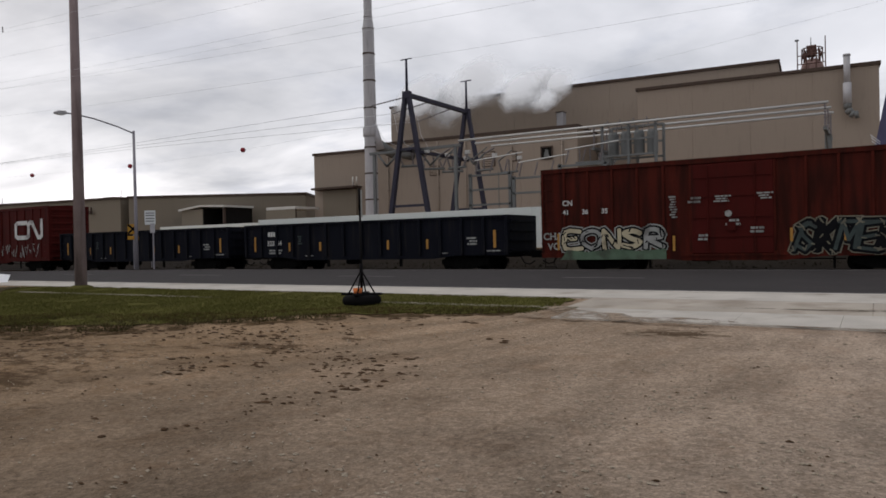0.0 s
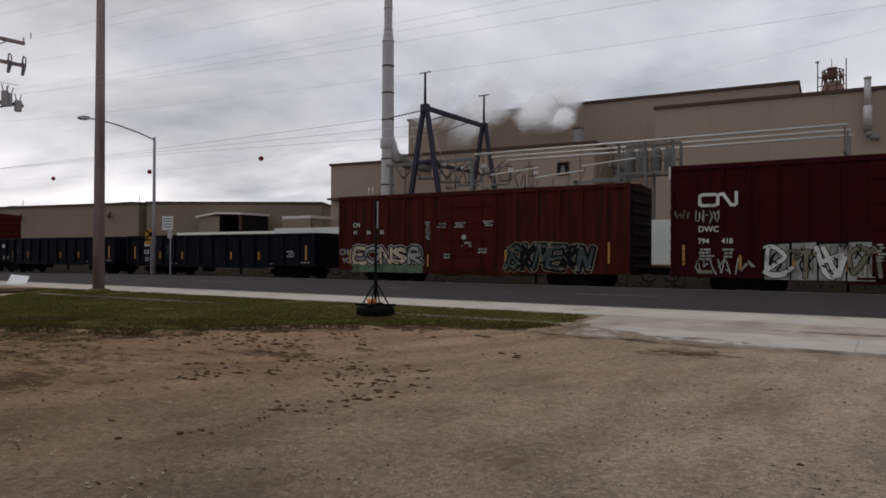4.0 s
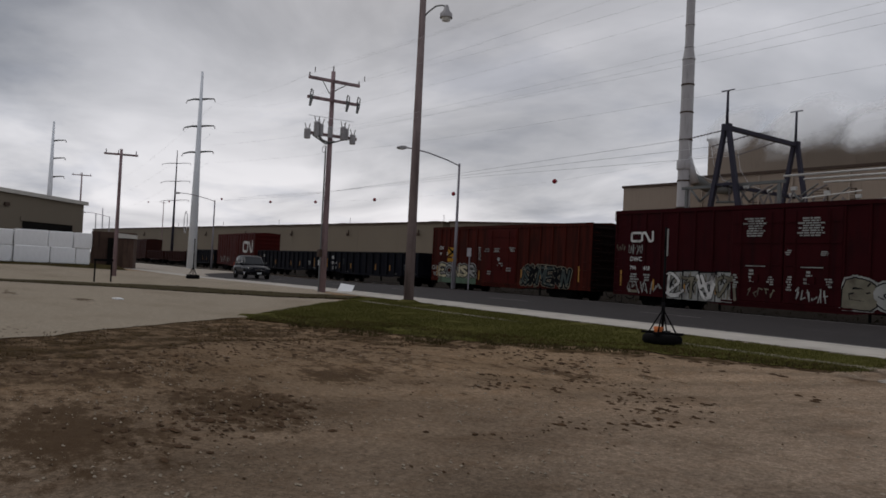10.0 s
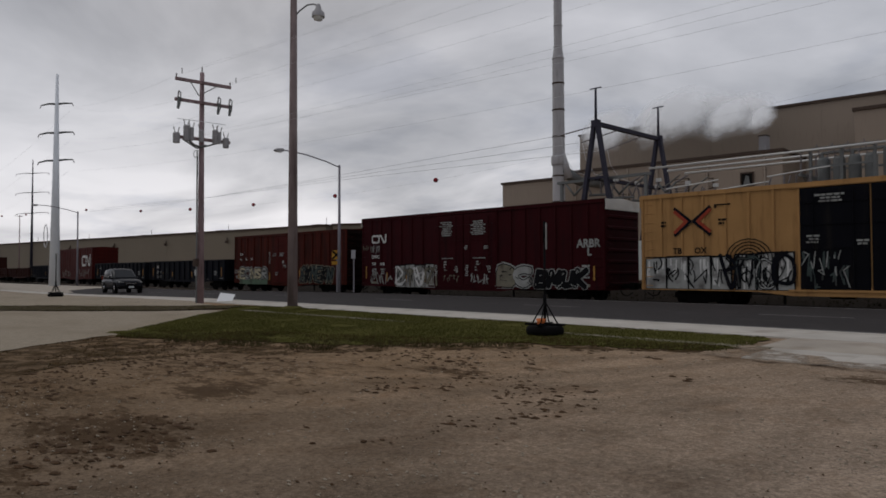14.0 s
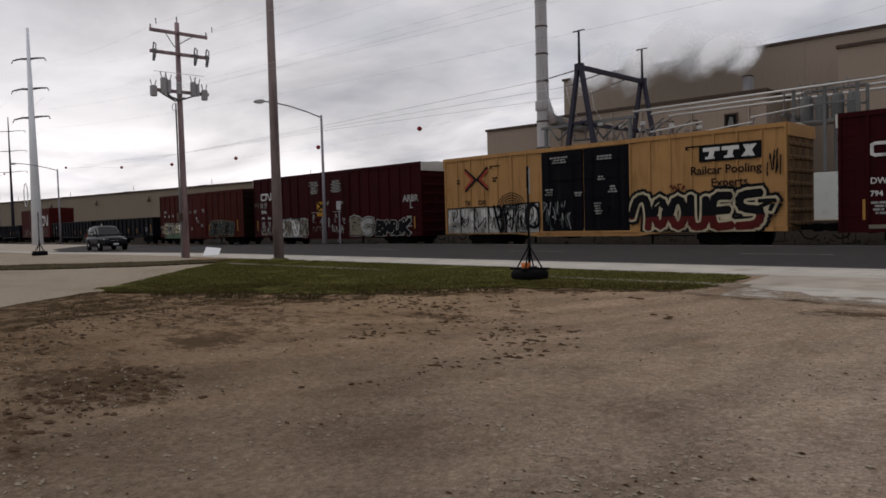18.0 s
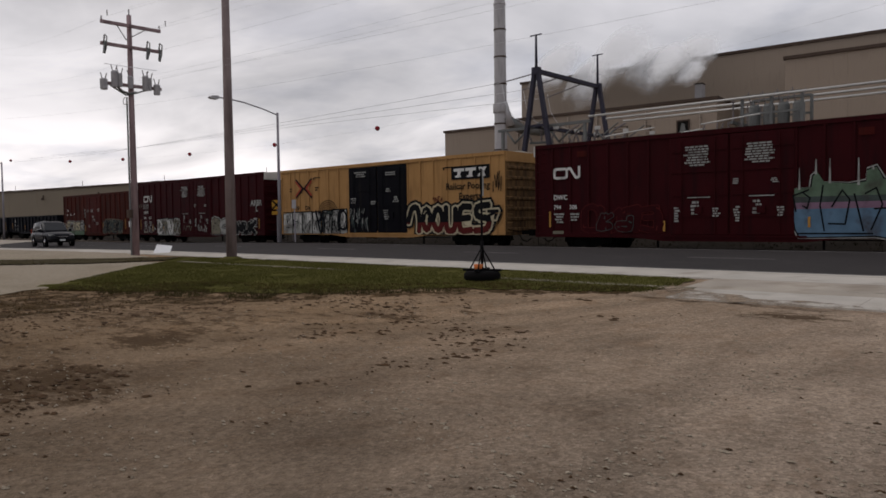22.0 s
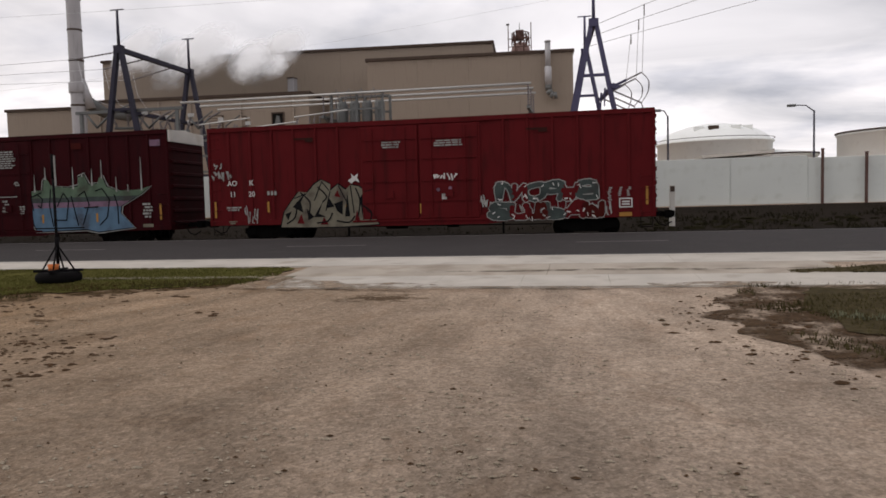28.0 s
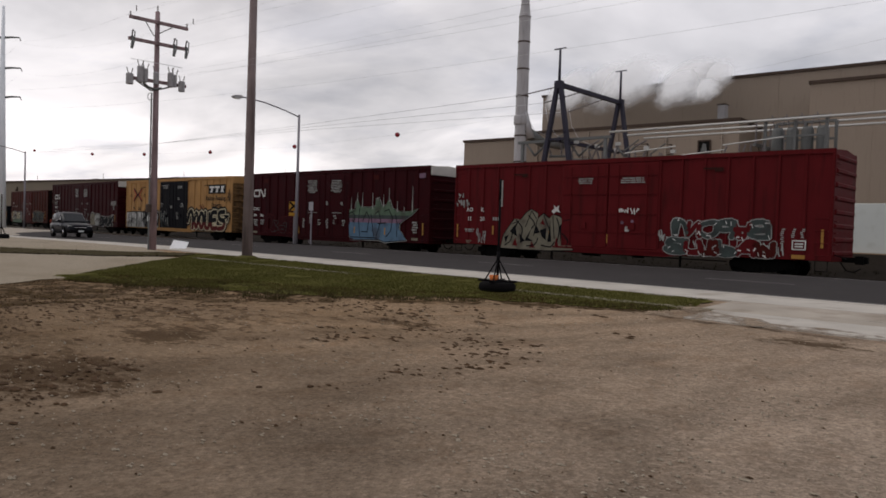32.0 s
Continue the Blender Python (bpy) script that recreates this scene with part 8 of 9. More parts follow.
# ---- loose things on the lot and the road ----
def tyre_stand(x, y, turn, label, flag):
    """A portable pole stand: a tyre base, four struts and a post."""
    s = thing("pole_stand", label, "pole stand", "pole stands on the verge", at=Matrix.Translation((x, y, gz(x, y) + 0.02)) @ pose(0, 0, 0, 0, 0, turn))
    part("tyre", Build().lathe([(0.19, 0.03), (0.24, 0.0), (0.36, 0.0), (0.42, 0.05), (0.43, 0.11), (0.42, 0.17), (0.36, 0.22), (0.24, 0.22), (0.19, 0.19), (0.19, 0.03)], seg=28), "rubber", s, "black rubber tyre base")
    part("hub_plate", Build().lathe([(0, 0.2), (0.21, 0.2), (0.21, 0.235), (0, 0.24)], seg=20), "stand_black", s)
    part("base_bar", Build().box(-0.46, -0.05, 0.22, 0.46, 0.05, 0.27), "stand_black", s)
    part("base_bar", Build().box(-0.05, -0.42, 0.225, 0.05, 0.42, 0.275), "stand_black", s)
    for a in (0, 90, 180, 270):
        u = Vector((math.cos(radians(a)), math.sin(radians(a)), 0))
        part("strut", Build().tube(u * 0.30 + Vector((0, 0, 0.26)), u * 0.03 + Vector((0, 0, 0.72)), 0.017, 0.017, 8), "stand_black", s)
    part("post", Build().tube((0, 0, 0.24), (0, 0, 2.1), 0.03, 0.026, 10), "stand_black", s)
    part("sleeve", Build().tube((0, 0, 0.62), (0, 0, 0.92), 0.042, 0.042, 10), "stand_black", s)
    part("post_tip", Build().tube((0, 0, 2.1), (0, 0, 2.58), 0.034, 0.03, 10), "stand_black", s)
    part("reflector_strip", Build().box(0.028, -0.02, 1.95, 0.052, 0.02, 2.55), "grey_white", s, "pale reflective strip")
    if flag:
        part("bucket", Build().lathe([(0, 0.24), (0.08, 0.24), (0.11, 0.38), (0.1, 0.38), (0.07, 0.27), (0, 0.27)], (-0.06, -0.1, 0), seg=14), "orange", s, "small orange bucket")
    return s


tyre_stand(-10.25, 13.1, 20, "black pole stand on a tyre base in the grass", True)
tyre_stand(-47.2, 13.6, 40, "black pole stand on a tyre base by the pale lot", False)

b = thing("board", "white plastic board lying tilted on the verge", "board", at=Matrix.Translation((-31.05, 16.1, gz(-31.05, 16.1) + 0.08)) @ pose(0, 0, 0, 52, 6, 38))
part("sheet", Build().bbox(-0.36, -0.25, -0.012, 0.36, 0.36, 0.012, 0.008), "board", b)
part("edge_strip", Build().box(-0.37, -0.27, -0.016, 0.37, -0.25, 0.016), "sign_white", b)


def loft(rings):
    """A closed skin through rings of equally many points."""
    b = Build()
    n = len(rings[0])
    for r in rings:
        b.v += [tuple(p) for p in r]
    for k in range(len(rings) - 1):
        for i in range(n):
            j = (i + 1) % n
            b.f.append((k * n + i, k * n + j, (k + 1) * n + j, (k + 1) * n + i))
            b.s.append(True)
    e = (len(rings) - 1) * n
    b.f += [tuple(reversed(range(n))), tuple(e + i for i in range(n))]
    b.s += [False, False]
    return b


def make_suv():
    """A dark compact SUV that waits on the road, its nose to the right."""
    s = thing("suv", "dark slate compact SUV waiting on the road", "car", at=Matrix.Translation((-54.3, 20.1, gz(-54.3, 20.1))) @ pose(0, 0, 0, 0, 0, -5))

    def ring(x, w, lo, belt, top):
        """One cross-section of the body: sill, bulging flank, shoulder and a crowned top."""
        half = [(0.86 * w, lo), (0.97 * w, lo + 0.10), (w, (lo + belt) / 2), (0.985 * w, belt - 0.06), (0.93 * w, belt), (0.70 * w, top - 0.015), (0.35 * w, top + 0.01)]
        return [(x, -y, z) for y, z in half] + [(x, y, z) for y, z in reversed(half)]

    part("body", loft([ring(-2.20, 0.80, 0.46, 0.84, 0.90), ring(-2.12, 0.86, 0.38, 0.96, 1.00), ring(-1.70, 0.90, 0.33, 1.01, 1.04), ring(-0.60, 0.90, 0.32, 1.02, 1.05), ring(0.70, 0.90, 0.32, 1.00, 1.06),
                       ring(1.30, 0.89, 0.33, 0.95, 1.03), ring(1.80, 0.86, 0.35, 0.88, 0.97), ring(2.05, 0.80, 0.38, 0.80, 0.88), ring(2.14, 0.70, 0.44, 0.72, 0.78)]), "suv_paint", s)

    def roof_ring(x, w, z):
        half = [(w, 1.0), (w * 0.97, 1.0 + (z - 1.0) * 0.5), (w * 0.86, z - 0.07), (w * 0.72, z - 0.01), (w * 0.35, z + 0.02)]
        return [(x, -y, q) for y, q in half] + [(x, y, q) for y, q in reversed(half)]

    part("cabin", loft([roof_ring(-2.10, 0.80, 1.04), roof_ring(-1.92, 0.81, 1.50), roof_ring(-1.70, 0.82, 1.70), roof_ring(-1.0, 0.83, 1.76), roof_ring(-0.1, 0.83, 1.75), roof_ring(0.12, 0.82, 1.66), roof_ring(0.55, 0.80, 1.32), roof_ring(0.90, 0.76, 1.04)]), "suv_paint", s)
    part("windscreen", Build().hexa([(0.17, -0.60, 1.62), (0.17, 0.60, 1.62), (0.82, 0.68, 1.10), (0.82, -0.68, 1.10), (0.23, -0.60, 1.66), (0.23, 0.60, 1.66), (0.88, 0.68, 1.14), (0.88, -0.68, 1.14)]), "glass_dark", s)
    part("rear_window", Build().hexa([(-2.02, -0.58, 1.14), (-2.02, 0.58, 1.14), (-1.80, 0.52, 1.60), (-1.80, -0.52, 1.60), (-2.07, -0.58, 1.14), (-2.07, 0.58, 1.14), (-1.86, 0.52, 1.62), (-1.86, -0.52, 1.62)]), "glass_dark", s)
    for sy in (-1, 1):
        for poly in ([(-1.68, 1.56), (-1.08, 1.60), (-1.08, 1.12), (-1.84, 1.12)], [(-0.98, 1.60), (-0.28, 1.60), (-0.24, 1.12), (-0.98, 1.12)], [(-0.18, 1.59), (0.06, 1.56), (0.56, 1.12), (-0.14, 1.12)]):
            out = lambda v, d: sy * (0.83 - max(0.0, v - 1.3) * 0.34 + d)
            part("side_window", Build().hexa([(u, out(v, -0.03), v) for u, v in poly] + [(u, out(v, 0.012), v) for u, v in poly]), "glass_dark", s)
        mirror = part("wing_mirror", Build().bbox(0.44, sy * 0.97 - 0.10, 1.05, 0.60, sy * 0.97 + 0.10, 1.22, 0.03), "suv_paint", s)
        part("mirror_stalk", Build().box(0.48, min(sy * 0.80, sy * 0.90), 1.04, 0.56, max(sy * 0.80, sy * 0.90), 1.10), "stand_black", mirror)
        lamp = part("headlight", loft([[(2.00, sy * 0.42, 0.70), (2.00, sy * 0.78, 0.70), (2.00, sy * 0.80, 0.86), (2.00, sy * 0.44, 0.84)], [(2.13, sy * 0.44, 0.71), (2.07, sy * 0.76, 0.71), (2.03, sy * 0.78, 0.84), (2.10, sy * 0.46, 0.83)]]), "lens", s)
        part("lamp_rim", Build().box(2.01, min(sy * 0.40, sy * 0.80), 0.855, 2.09, max(sy * 0.40, sy * 0.80), 0.875), "stand_black", lamp)
        part("fog_lamp", Build().tube((2.10, sy * 0.62, 0.46), (2.19, sy * 0.62, 0.46), 0.07, 0.07, 10), "lens", s)
        part("tail_lamp", Build().bbox(-2.21, sy * 0.74 - 0.10, 0.86, -2.08, sy * 0.74 + 0.10, 1.22, 0.02), "emblem_red", s)
        part("roof_rail", Build().pipe([(-1.65, sy * 0.62, 1.72), (-1.5, sy * 0.62, 1.82), (-0.3, sy * 0.62, 1.82), (-0.1, sy * 0.62, 1.75)], 0.022, 6), "stand_black", s)
        part("sill_cladding", Build().box(-1.0, min(sy * 0.86, sy * 0.93), 0.28, 0.98, max(sy * 0.86, sy * 0.93), 0.42), "stand_black", s)
        for wx in (-1.35, 1.32):
            part("wheel_arch", Build().lathe([(0.36, -0.03), (0.44, -0.03), (0.44, 0.03), (0.36, 0.03), (0.36, -0.03)], (wx, sy * 0.88, 0.37), "y", 20), "stand_black", s)
            w = part("wheel", Build().lathe([(0.2, -0.1), (0.3, -0.11), (0.345, -0.08), (0.35, 0.0), (0.345, 0.08), (0.3, 0.11), (0.2, 0.1)], (wx, sy * 0.82, 0.35), "y", 20), "rubber", s)
            part("rim", Build().lathe([(0, -0.105), (0.06, -0.11), (0.21, -0.09), (0.21, 0.09), (0.06, 0.11), (0, 0.105)], (wx, sy * 0.82, 0.35), "y", 16), "chrome", w)
    part("grille", Build().bbox(2.05, -0.40, 0.62, 2.16, 0.40, 0.80, 0.02), "stand_black", s)
    part("grille_bar", Build().box(2.15, -0.38, 0.70, 2.18, 0.38, 0.745), "chrome", s)
    part("bumper", loft([ring(1.95, 0.88, 0.32, 0.58, 0.60), ring(2.16, 0.80, 0.35, 0.56, 0.58), ring(2.22, 0.66, 0.39, 0.53, 0.55)]), "stand_black", s)
    part("plate", Build().box(2.215, -0.17, 0.42, 2.235, 0.17, 0.53), "sign_white", s)


make_suv()


def wrapped_bale(seed):
    """A soft-cornered plastic-wrapped block with sags and folds."""
    b = Build()
    cols, rows = 36, 14
    grid = []
    bow = lambda q, e: math.copysign(abs(q) ** e, q)
    for j in range(rows + 1):
        f = -math.pi / 2 + math.pi * j / rows
        line = []
        for i in range(cols):
            t = 2 * math.pi * i / cols
            p = Vector((1.92 * bow(math.cos(f), 0.1) * bow(math.cos(t), 0.1), 0.62 * bow(math.cos(f), 0.1) * bow(math.sin(t), 0.1), 0.655 * bow(math.sin(f), 0.12)))
            k = 1 + 0.035 * noise.noise(p * 1.1 + Vector((seed * 7.1, 0, 0))) + 0.02 * noise.noise(p * 3.0 + Vector((0, seed * 3.3, 0)))
            line.append(len(b.v))
            b.v.append((p.x * (0.98 + 0.02 * k), p.y * k, 0.65 + p.z * (0.97 + 0.03 * k)))
        grid.append(line)
    for j in range(rows):
        for i in range(cols):
            b.f.append((grid[j][i], grid[j][(i + 1) % cols], grid[j + 1][(i + 1) % cols], grid[j + 1][i]))
            b.s.append(True)
    return b.mesh("bale", M["board"])


def make_left_yard():
    """The metal shed, the stacked white bales and the board stand by the pale lot."""
    ob = thing("metal_shed", "beige metal shed with a pale roof edge", "shed", at=Matrix.Translation((-72.2, 3.0, 0)) @ pose(0, 0, 0, 0, 0, 132.5))
    # local +x runs along the front towards the road, its outside at local -y ... the yard lies behind
    L = 12.4
    part("wall", Build().prism([(-14, 0.2), (L, 0.2), (L, 6.2), (-14, 6.75)], "y", 0, 12), "cladding_left", ob)
    part("roof", Build().hexa([(-14.2, -0.3, 6.7), (L + 0.3, -0.3, 6.15), (L + 0.3, 12.2, 6.15), (-14.2, 12.2, 6.7), (-14.2, -0.3, 7.05), (L + 0.3, -0.3, 6.5), (L + 0.3, 12.2, 6.5), (-14.2, 12.2, 7.05)]), "trim_light", ob)
    part("door", Build().box(4.6, -0.06, 0.3, 10.9, 0.0, 4.0), "dark_open", ob)
    part("door_head", Build().box(4.3, -0.14, 4.0, 11.2, 0.0, 4.4), "cladding_left", ob)
    part("wall_lamp", Build().box(2.4, -0.2, 5.2, 2.9, 0.0, 5.5), "trim_dark", ob)
    r = random.Random(5)
    wraps = [wrapped_bale(k) for k in range(3)]
    st = Vector((-67.0, 11.0, 0))
    d = (Vector((-68.6, 2.0, 0)) - st).normalized()
    for row, lengths in enumerate(((1.05, 1.86, 2.6, 2.5, 2.5), (1.35, 1.8, 2.45, 2.5, 2.4))):
        u = 0.25 if row == 0 else 0.17
        for k, long in enumerate(lengths):
            c = st + d * (u + long / 2)
            u += long + 0.02
            bl = thing("bale", "white plastic-wrapped bale in a two-high stack", "bale", "stacked white bales", at=Matrix.Translation((c.x + r.uniform(-0.12, 0.12), c.y, 0.44 + row * 1.30)) @ pose(0, 0, 0, 0, 0, math.degrees(math.atan2(d.y, d.x)) + r.uniform(-1.5, 1.5)))
            for q in (part("wrap", wraps[(k + row) % 3], "", bl), part("seam", Build().box(-0.7, -0.622, 0.25, -0.66, -0.606, 1.0), "sign_white", bl)):
                q.scale = (long / 3.86, 1, 1.0 + 0.02 * (k % 3))
    t = thing("low_board_stand", "low dark board on two thin legs", "board stand", at=Matrix.Translation((-42.25, 7.4, gz(-42.25, 7.4))) @ pose(0, 0, 0, 0, 0, 96))
    part("board", Build().box(-0.5, -0.03, 1.14, 0.5, 0.03, 1.27), "stand_black", t)
    for x in (-0.42, 0.42):
        part("leg", Build().box(x - 0.035, -0.03, -0.05, x + 0.035, 0.03, 1.16), "stand_black", t)
    e = tagged(part("earth_bank", Build().hexa([(-62.8, -14, -0.2), (-63.6, 13.6, -0.1), (-80.0, 13.2, -0.1), (-80.0, -14, -0.2), (-64.6, -14, 0.44), (-65.0, 12.6, 0.44), (-79.0, 12.4, 0.44), (-79.0, -14, 0.44)]), "bank_soil"), "low bank of dark brown earth under the bales", "earth bank", kind="structure")
    h = thing("brown_shed", "small brown boarded shed with a pale roof", "shed", at=Matrix.Translation((-78.6, 14.8, 0)) @ pose(0, 0, 0, 0, 0, 74))
    part("wall", Build().bbox(-2.1, 0, 0.0, 1.9, 3.0, 3.6, 0.03), "brown_board", h)
    part("door", Build().bbox(-0.6, -0.05, 0.3, 0.3, 0.0, 3.0, 0.02), "dark_open", h)
    part("lean_to", Build().bbox(0.4, -1.6, 0.0, 1.9, 0.0, 3.0, 0.03), "brown_board", h)
    part("roof", Build().prism([(0.2, 3.0), (2.1, 3.0), (2.1, 3.35), (0.2, 3.5)], "y", -1.8, 0.3), "trim_light", h)
    for zz in (0.8, 1.5, 2.2, 2.9):
        part("batten", Build().box(-2.1, -0.03, zz, -0.65, 0.0, zz + 0.08), "brown_board", h)
    for x0, z0, x1, z1, y in ((-394.8, 12, -393.8, 20.7, 66.2), (-393.6, 12, -394.0, 23.5, 69.2)):
        cr = thing("crane", "distant grey crane boom beyond the road", "crane", "far crane booms")
        part("boom", Build().tube((x0, y, z0 - 12.5), (x1, y - 0.6, z1), 0.55, 0.25, 6), "galv_pole", cr)
    k = thing("paper_litter", "small white litter on the pale lot", "litter", at=(-27.0, 5.2, gz(-27, 5.2) + 0.03))
    part("sheet", Build().hexa([(-0.3, -0.14, 0), (0.3, -0.1, 0), (0.28, 0.14, 0), (-0.28, 0.12, 0), (-0.3, -0.14, 0.03), (0.3, -0.1, 0.05), (0.28, 0.14, 0.02), (-0.28, 0.12, 0.04)]), "board", k)


make_left_yard()


# ---- steam ----
PUFFS = []


def steam_material():
    m = bpy.data.materials.new("steam")
    m.use_nodes = True
    nt = m.node_tree
    nt.nodes.clear()
    N, L = nt.nodes.new, nt.links.new
    out, mix, tr, df = N("ShaderNodeOutputMaterial"), N("ShaderNodeMixShader"), N("ShaderNodeBsdfTransparent"), N("ShaderNodeBsdfDiffuse")
    tl, ms = N("ShaderNodeBsdfTranslucent"), N("ShaderNodeMixShader")
    df.inputs[0].default_value = tl.inputs[0].default_value = (0.99, 0.99, 0.99, 1)
    ms.inputs[0].default_value = 0.12
    L(df.outputs[0], ms.inputs[1]); L(tl.outputs[0], ms.inputs[2])
    # vapour scatters what falls on it from above and from every side
    ge, up, nz = N("ShaderNodeNewGeometry"), N("ShaderNodeVectorMath"), N("ShaderNodeVectorMath")
    up.operation, nz.operation = "MULTIPLY_ADD", "NORMALIZE"
    up.inputs[1].default_value, up.inputs[2].default_value = (0.4, 0.4, 0.4), (0, -0.1, 0.7)
    L(ge.outputs["Normal"], up.inputs[0]); L(up.outputs[0], nz.inputs[0]); L(nz.outputs[0], df.inputs["Normal"])
    dn = N("ShaderNodeCombineXYZ"); dn.inputs[1].default_value, dn.inputs[2].default_value = -0.75, -0.66
    L(dn.outputs[0], tl.inputs["Normal"])
    co, sep = N("ShaderNodeTexCoord"), N("ShaderNodeVectorMath")
    sep.operation = "MULTIPLY"
    sep.inputs[1].default_value = (1, 0, 1)
    L(co.outputs["Object"], sep.inputs[0])
    ln = N("ShaderNodeVectorMath"); ln.operation = "LENGTH"
    L(sep.outputs[0], ln.inputs[0])
    no = N("ShaderNodeTexNoise"); no.inputs["Scale"].default_value = 1.5; no.inputs["Detail"].default_value = 6; no.inputs["Roughness"].default_value = 0.56
    oi = N("ShaderNodeObjectInfo")
    off = N("ShaderNodeVectorMath"); off.operation = "ADD"
    sc = N("ShaderNodeMath"); sc.operation = "MULTIPLY"; sc.inputs[1].default_value = 37
    L(oi.outputs["Random"], sc.inputs[0]); L(co.outputs["Object"], off.inputs[0]); L(sc.outputs[0], off.inputs[1])
    L(off.outputs[0], no.inputs["Vector"])
    a = N("ShaderNodeMath"); a.operation = "MULTIPLY_ADD"; a.inputs[1].default_value = 0.8; a.inputs[2].default_value = -0.40
    L(no.outputs[0], a.inputs[0])
    b = N("ShaderNodeMath"); b.operation = "ADD"
    L(ln.outputs["Value"], b.inputs[0]); L(a.outputs[0], b.inputs[1])
    r = N("ShaderNodeMapRange"); r.interpolation_type = "SMOOTHSTEP"
    r.inputs["From Min"].default_value, r.inputs["From Max"].default_value = 0.30, 0.99
    r.inputs["To Min"].default_value, r.inputs["To Max"].default_value = 0.95, 0.0
    L(b.outputs[0], r.inputs["Value"])
    L(r.outputs[0], mix.inputs[0]); L(tr.outputs[0], mix.inputs[1]); L(ms.outputs[0], mix.inputs[2])
    L(mix.outputs[0], out.inputs[0])
    return m


M["steam"] = steam_material()


def make_steam():
    """A plume of soft domed puffs that drift from the roof vent."""
    prof = [(0, -0.35), (0.3, -0.31), (0.6, -0.2), (0.85, -0.08), (1.0, 0.0)]
    me = Build().lathe(prof, axis="y", seg=28).mesh("puff", M["steam"])
    r = random.Random(8)
    spots = [(-32.0, 17.2, 1.7), (-33.0, 19.3, 2.6), (-34.9, 18.0, 2.7), (-36.6, 18.8, 3.3), (-40.6, 19.6, 3.8), (-45.0, 18.9, 3.8), (-49.4, 19.4, 3.5)]
    for k, (x, z, s) in enumerate(spots):
        p = thing("steam_puff", "soft white puff of drifting steam", "steam", "steam puffs over the plant")
        q = part("vapour", me, "", p)
        q.scale = (s * 1.25, s, s * 1.25)
        PUFFS.append((p, x, 76.6 + 2.6 * (k % 2), z, r.uniform(0, 6.28), s))


make_steam()

# ---- grass, weeds, clods and stones ----
def inside(x, y, poly):
    c = False
    for (xa, ya), (xb, yb) in zip(poly, poly[1:] + poly[:1]):
        if (ya > y) != (yb > y) and x < (xb - xa) * (y - ya) / (yb - ya) + xa:
            c = not c
    return c


def lot_z(x, y):
    z = gz(x, y)
    if y < 16 and abs(x) < 60:
        z += 0.035 * noise.noise(Vector((x * 0.35, y * 0.35, 0.0))) * min(1, (16 - y) / 4)
    return z


def blades(name, poly, count, h, w, mat, label, seed, patchy=0.0):
    r = random.Random(seed)
    x0, x1 = min(p[0] for p in poly), max(p[0] for p in poly)
    y0, y1 = min(p[1] for p in poly), max(p[1] for p in poly)
    b = Build()
    k = 0
    while k < count:
        x, y = r.uniform(x0, x1), r.uniform(y0, y1)
        k += 1
        if not inside(x, y, poly) or noise.noise(Vector((x * 0.8, y * 0.8, seed))) < patchy - 0.5:
            continue
        z = lot_z(x, y) + 0.015
        for _ in range(3):
            a = r.uniform(0, 6.28)
            hh = h * r.uniform(0.4, 1.1)
            dx, dy = math.cos(a) * w, math.sin(a) * w
            lx, ly = r.uniform(-0.5, 0.5) * hh, r.uniform(-0.5, 0.5) * hh
            px, py = x + r.uniform(-0.05, 0.05), y + r.uniform(-0.05, 0.05)
            n = len(b.v)
            b.v += [(px - dx, py - dy, z), (px + dx, py + dy, z), (px + lx, py + ly, z + hh)]
            b.f.append((n, n + 1, n + 2))
            b.s.append(False)
    me = bpy.data.meshes.new(name)
    me.from_pydata(b.v, [], b.f)
    me.materials.append(M[mat])
    ob = new(name, me)
    return tagged(ob, label, name.replace("_", " "), kind="stuff")


blades("grass", LAWN, 60000, 0.05, 0.009, "blade", "short green lawn grass, thin in places", 1, 0.0)
blades("grass", [(-6.3, 12.7), (-9.7, 11.7), (-11.5, 10.5), (-12.8, 9.4), (-15.0, 8.6), (-18.9, 6.8), (-20.4, 8.3), (-15.4, 10.3), (-12.6, 11.1), (-10.0, 12.7), (-6.3, 13.5)], 26000, 0.045, 0.010, "dry_turf", "brown dry fringe of the lawn", 9, 0.38)
blades("grass", LAWN_R, 60000, 0.075, 0.008, "weed", "rough dry grass and weeds", 2, 0.3)
blades("grass", [(2.6, 12.3), (2.3, 10.8), (2.1, 9.5), (2.5, 8.2), (3.2, 6.8), (4.6, 3.8), (7.6, 0.0), (9.0, 0.0), (5.6, 3.8), (4.0, 6.9), (3.2, 8.8), (3.2, 10.8), (3.5, 12.4)], 9000, 0.07, 0.010, "weed", "sparse dry tufts where the bank meets the gravel", 8, 0.5)
blades("grass", VERGE_R, 6000, 0.07, 0.012, "weed", "thin grass on the verge", 3, 0.2)
blades("grass", STRIP, 6000, 0.09, 0.016, "weed", "thin grass strip behind the pale lot", 4, 0.2)
blades("grass", [(-6.0, 12.9), (-9.0, 11.5), (-11.3, 9.9), (-12.6, 8.6), (-15, 7.8), (-19, 6.6), (-20, 8), (-13, 10.5), (-6, 13.4)], 12000, 0.06, 0.012, "weed", "sparse dry tufts at the lawn's edge", 5, 0.4)
blades("brush", [(2.5, 33.5), (30, 33.5), (30, 40), (2.5, 40)], 2600, 0.24, 0.02, "bush", "dark low brush on the bank by the track", 6, 0.45)
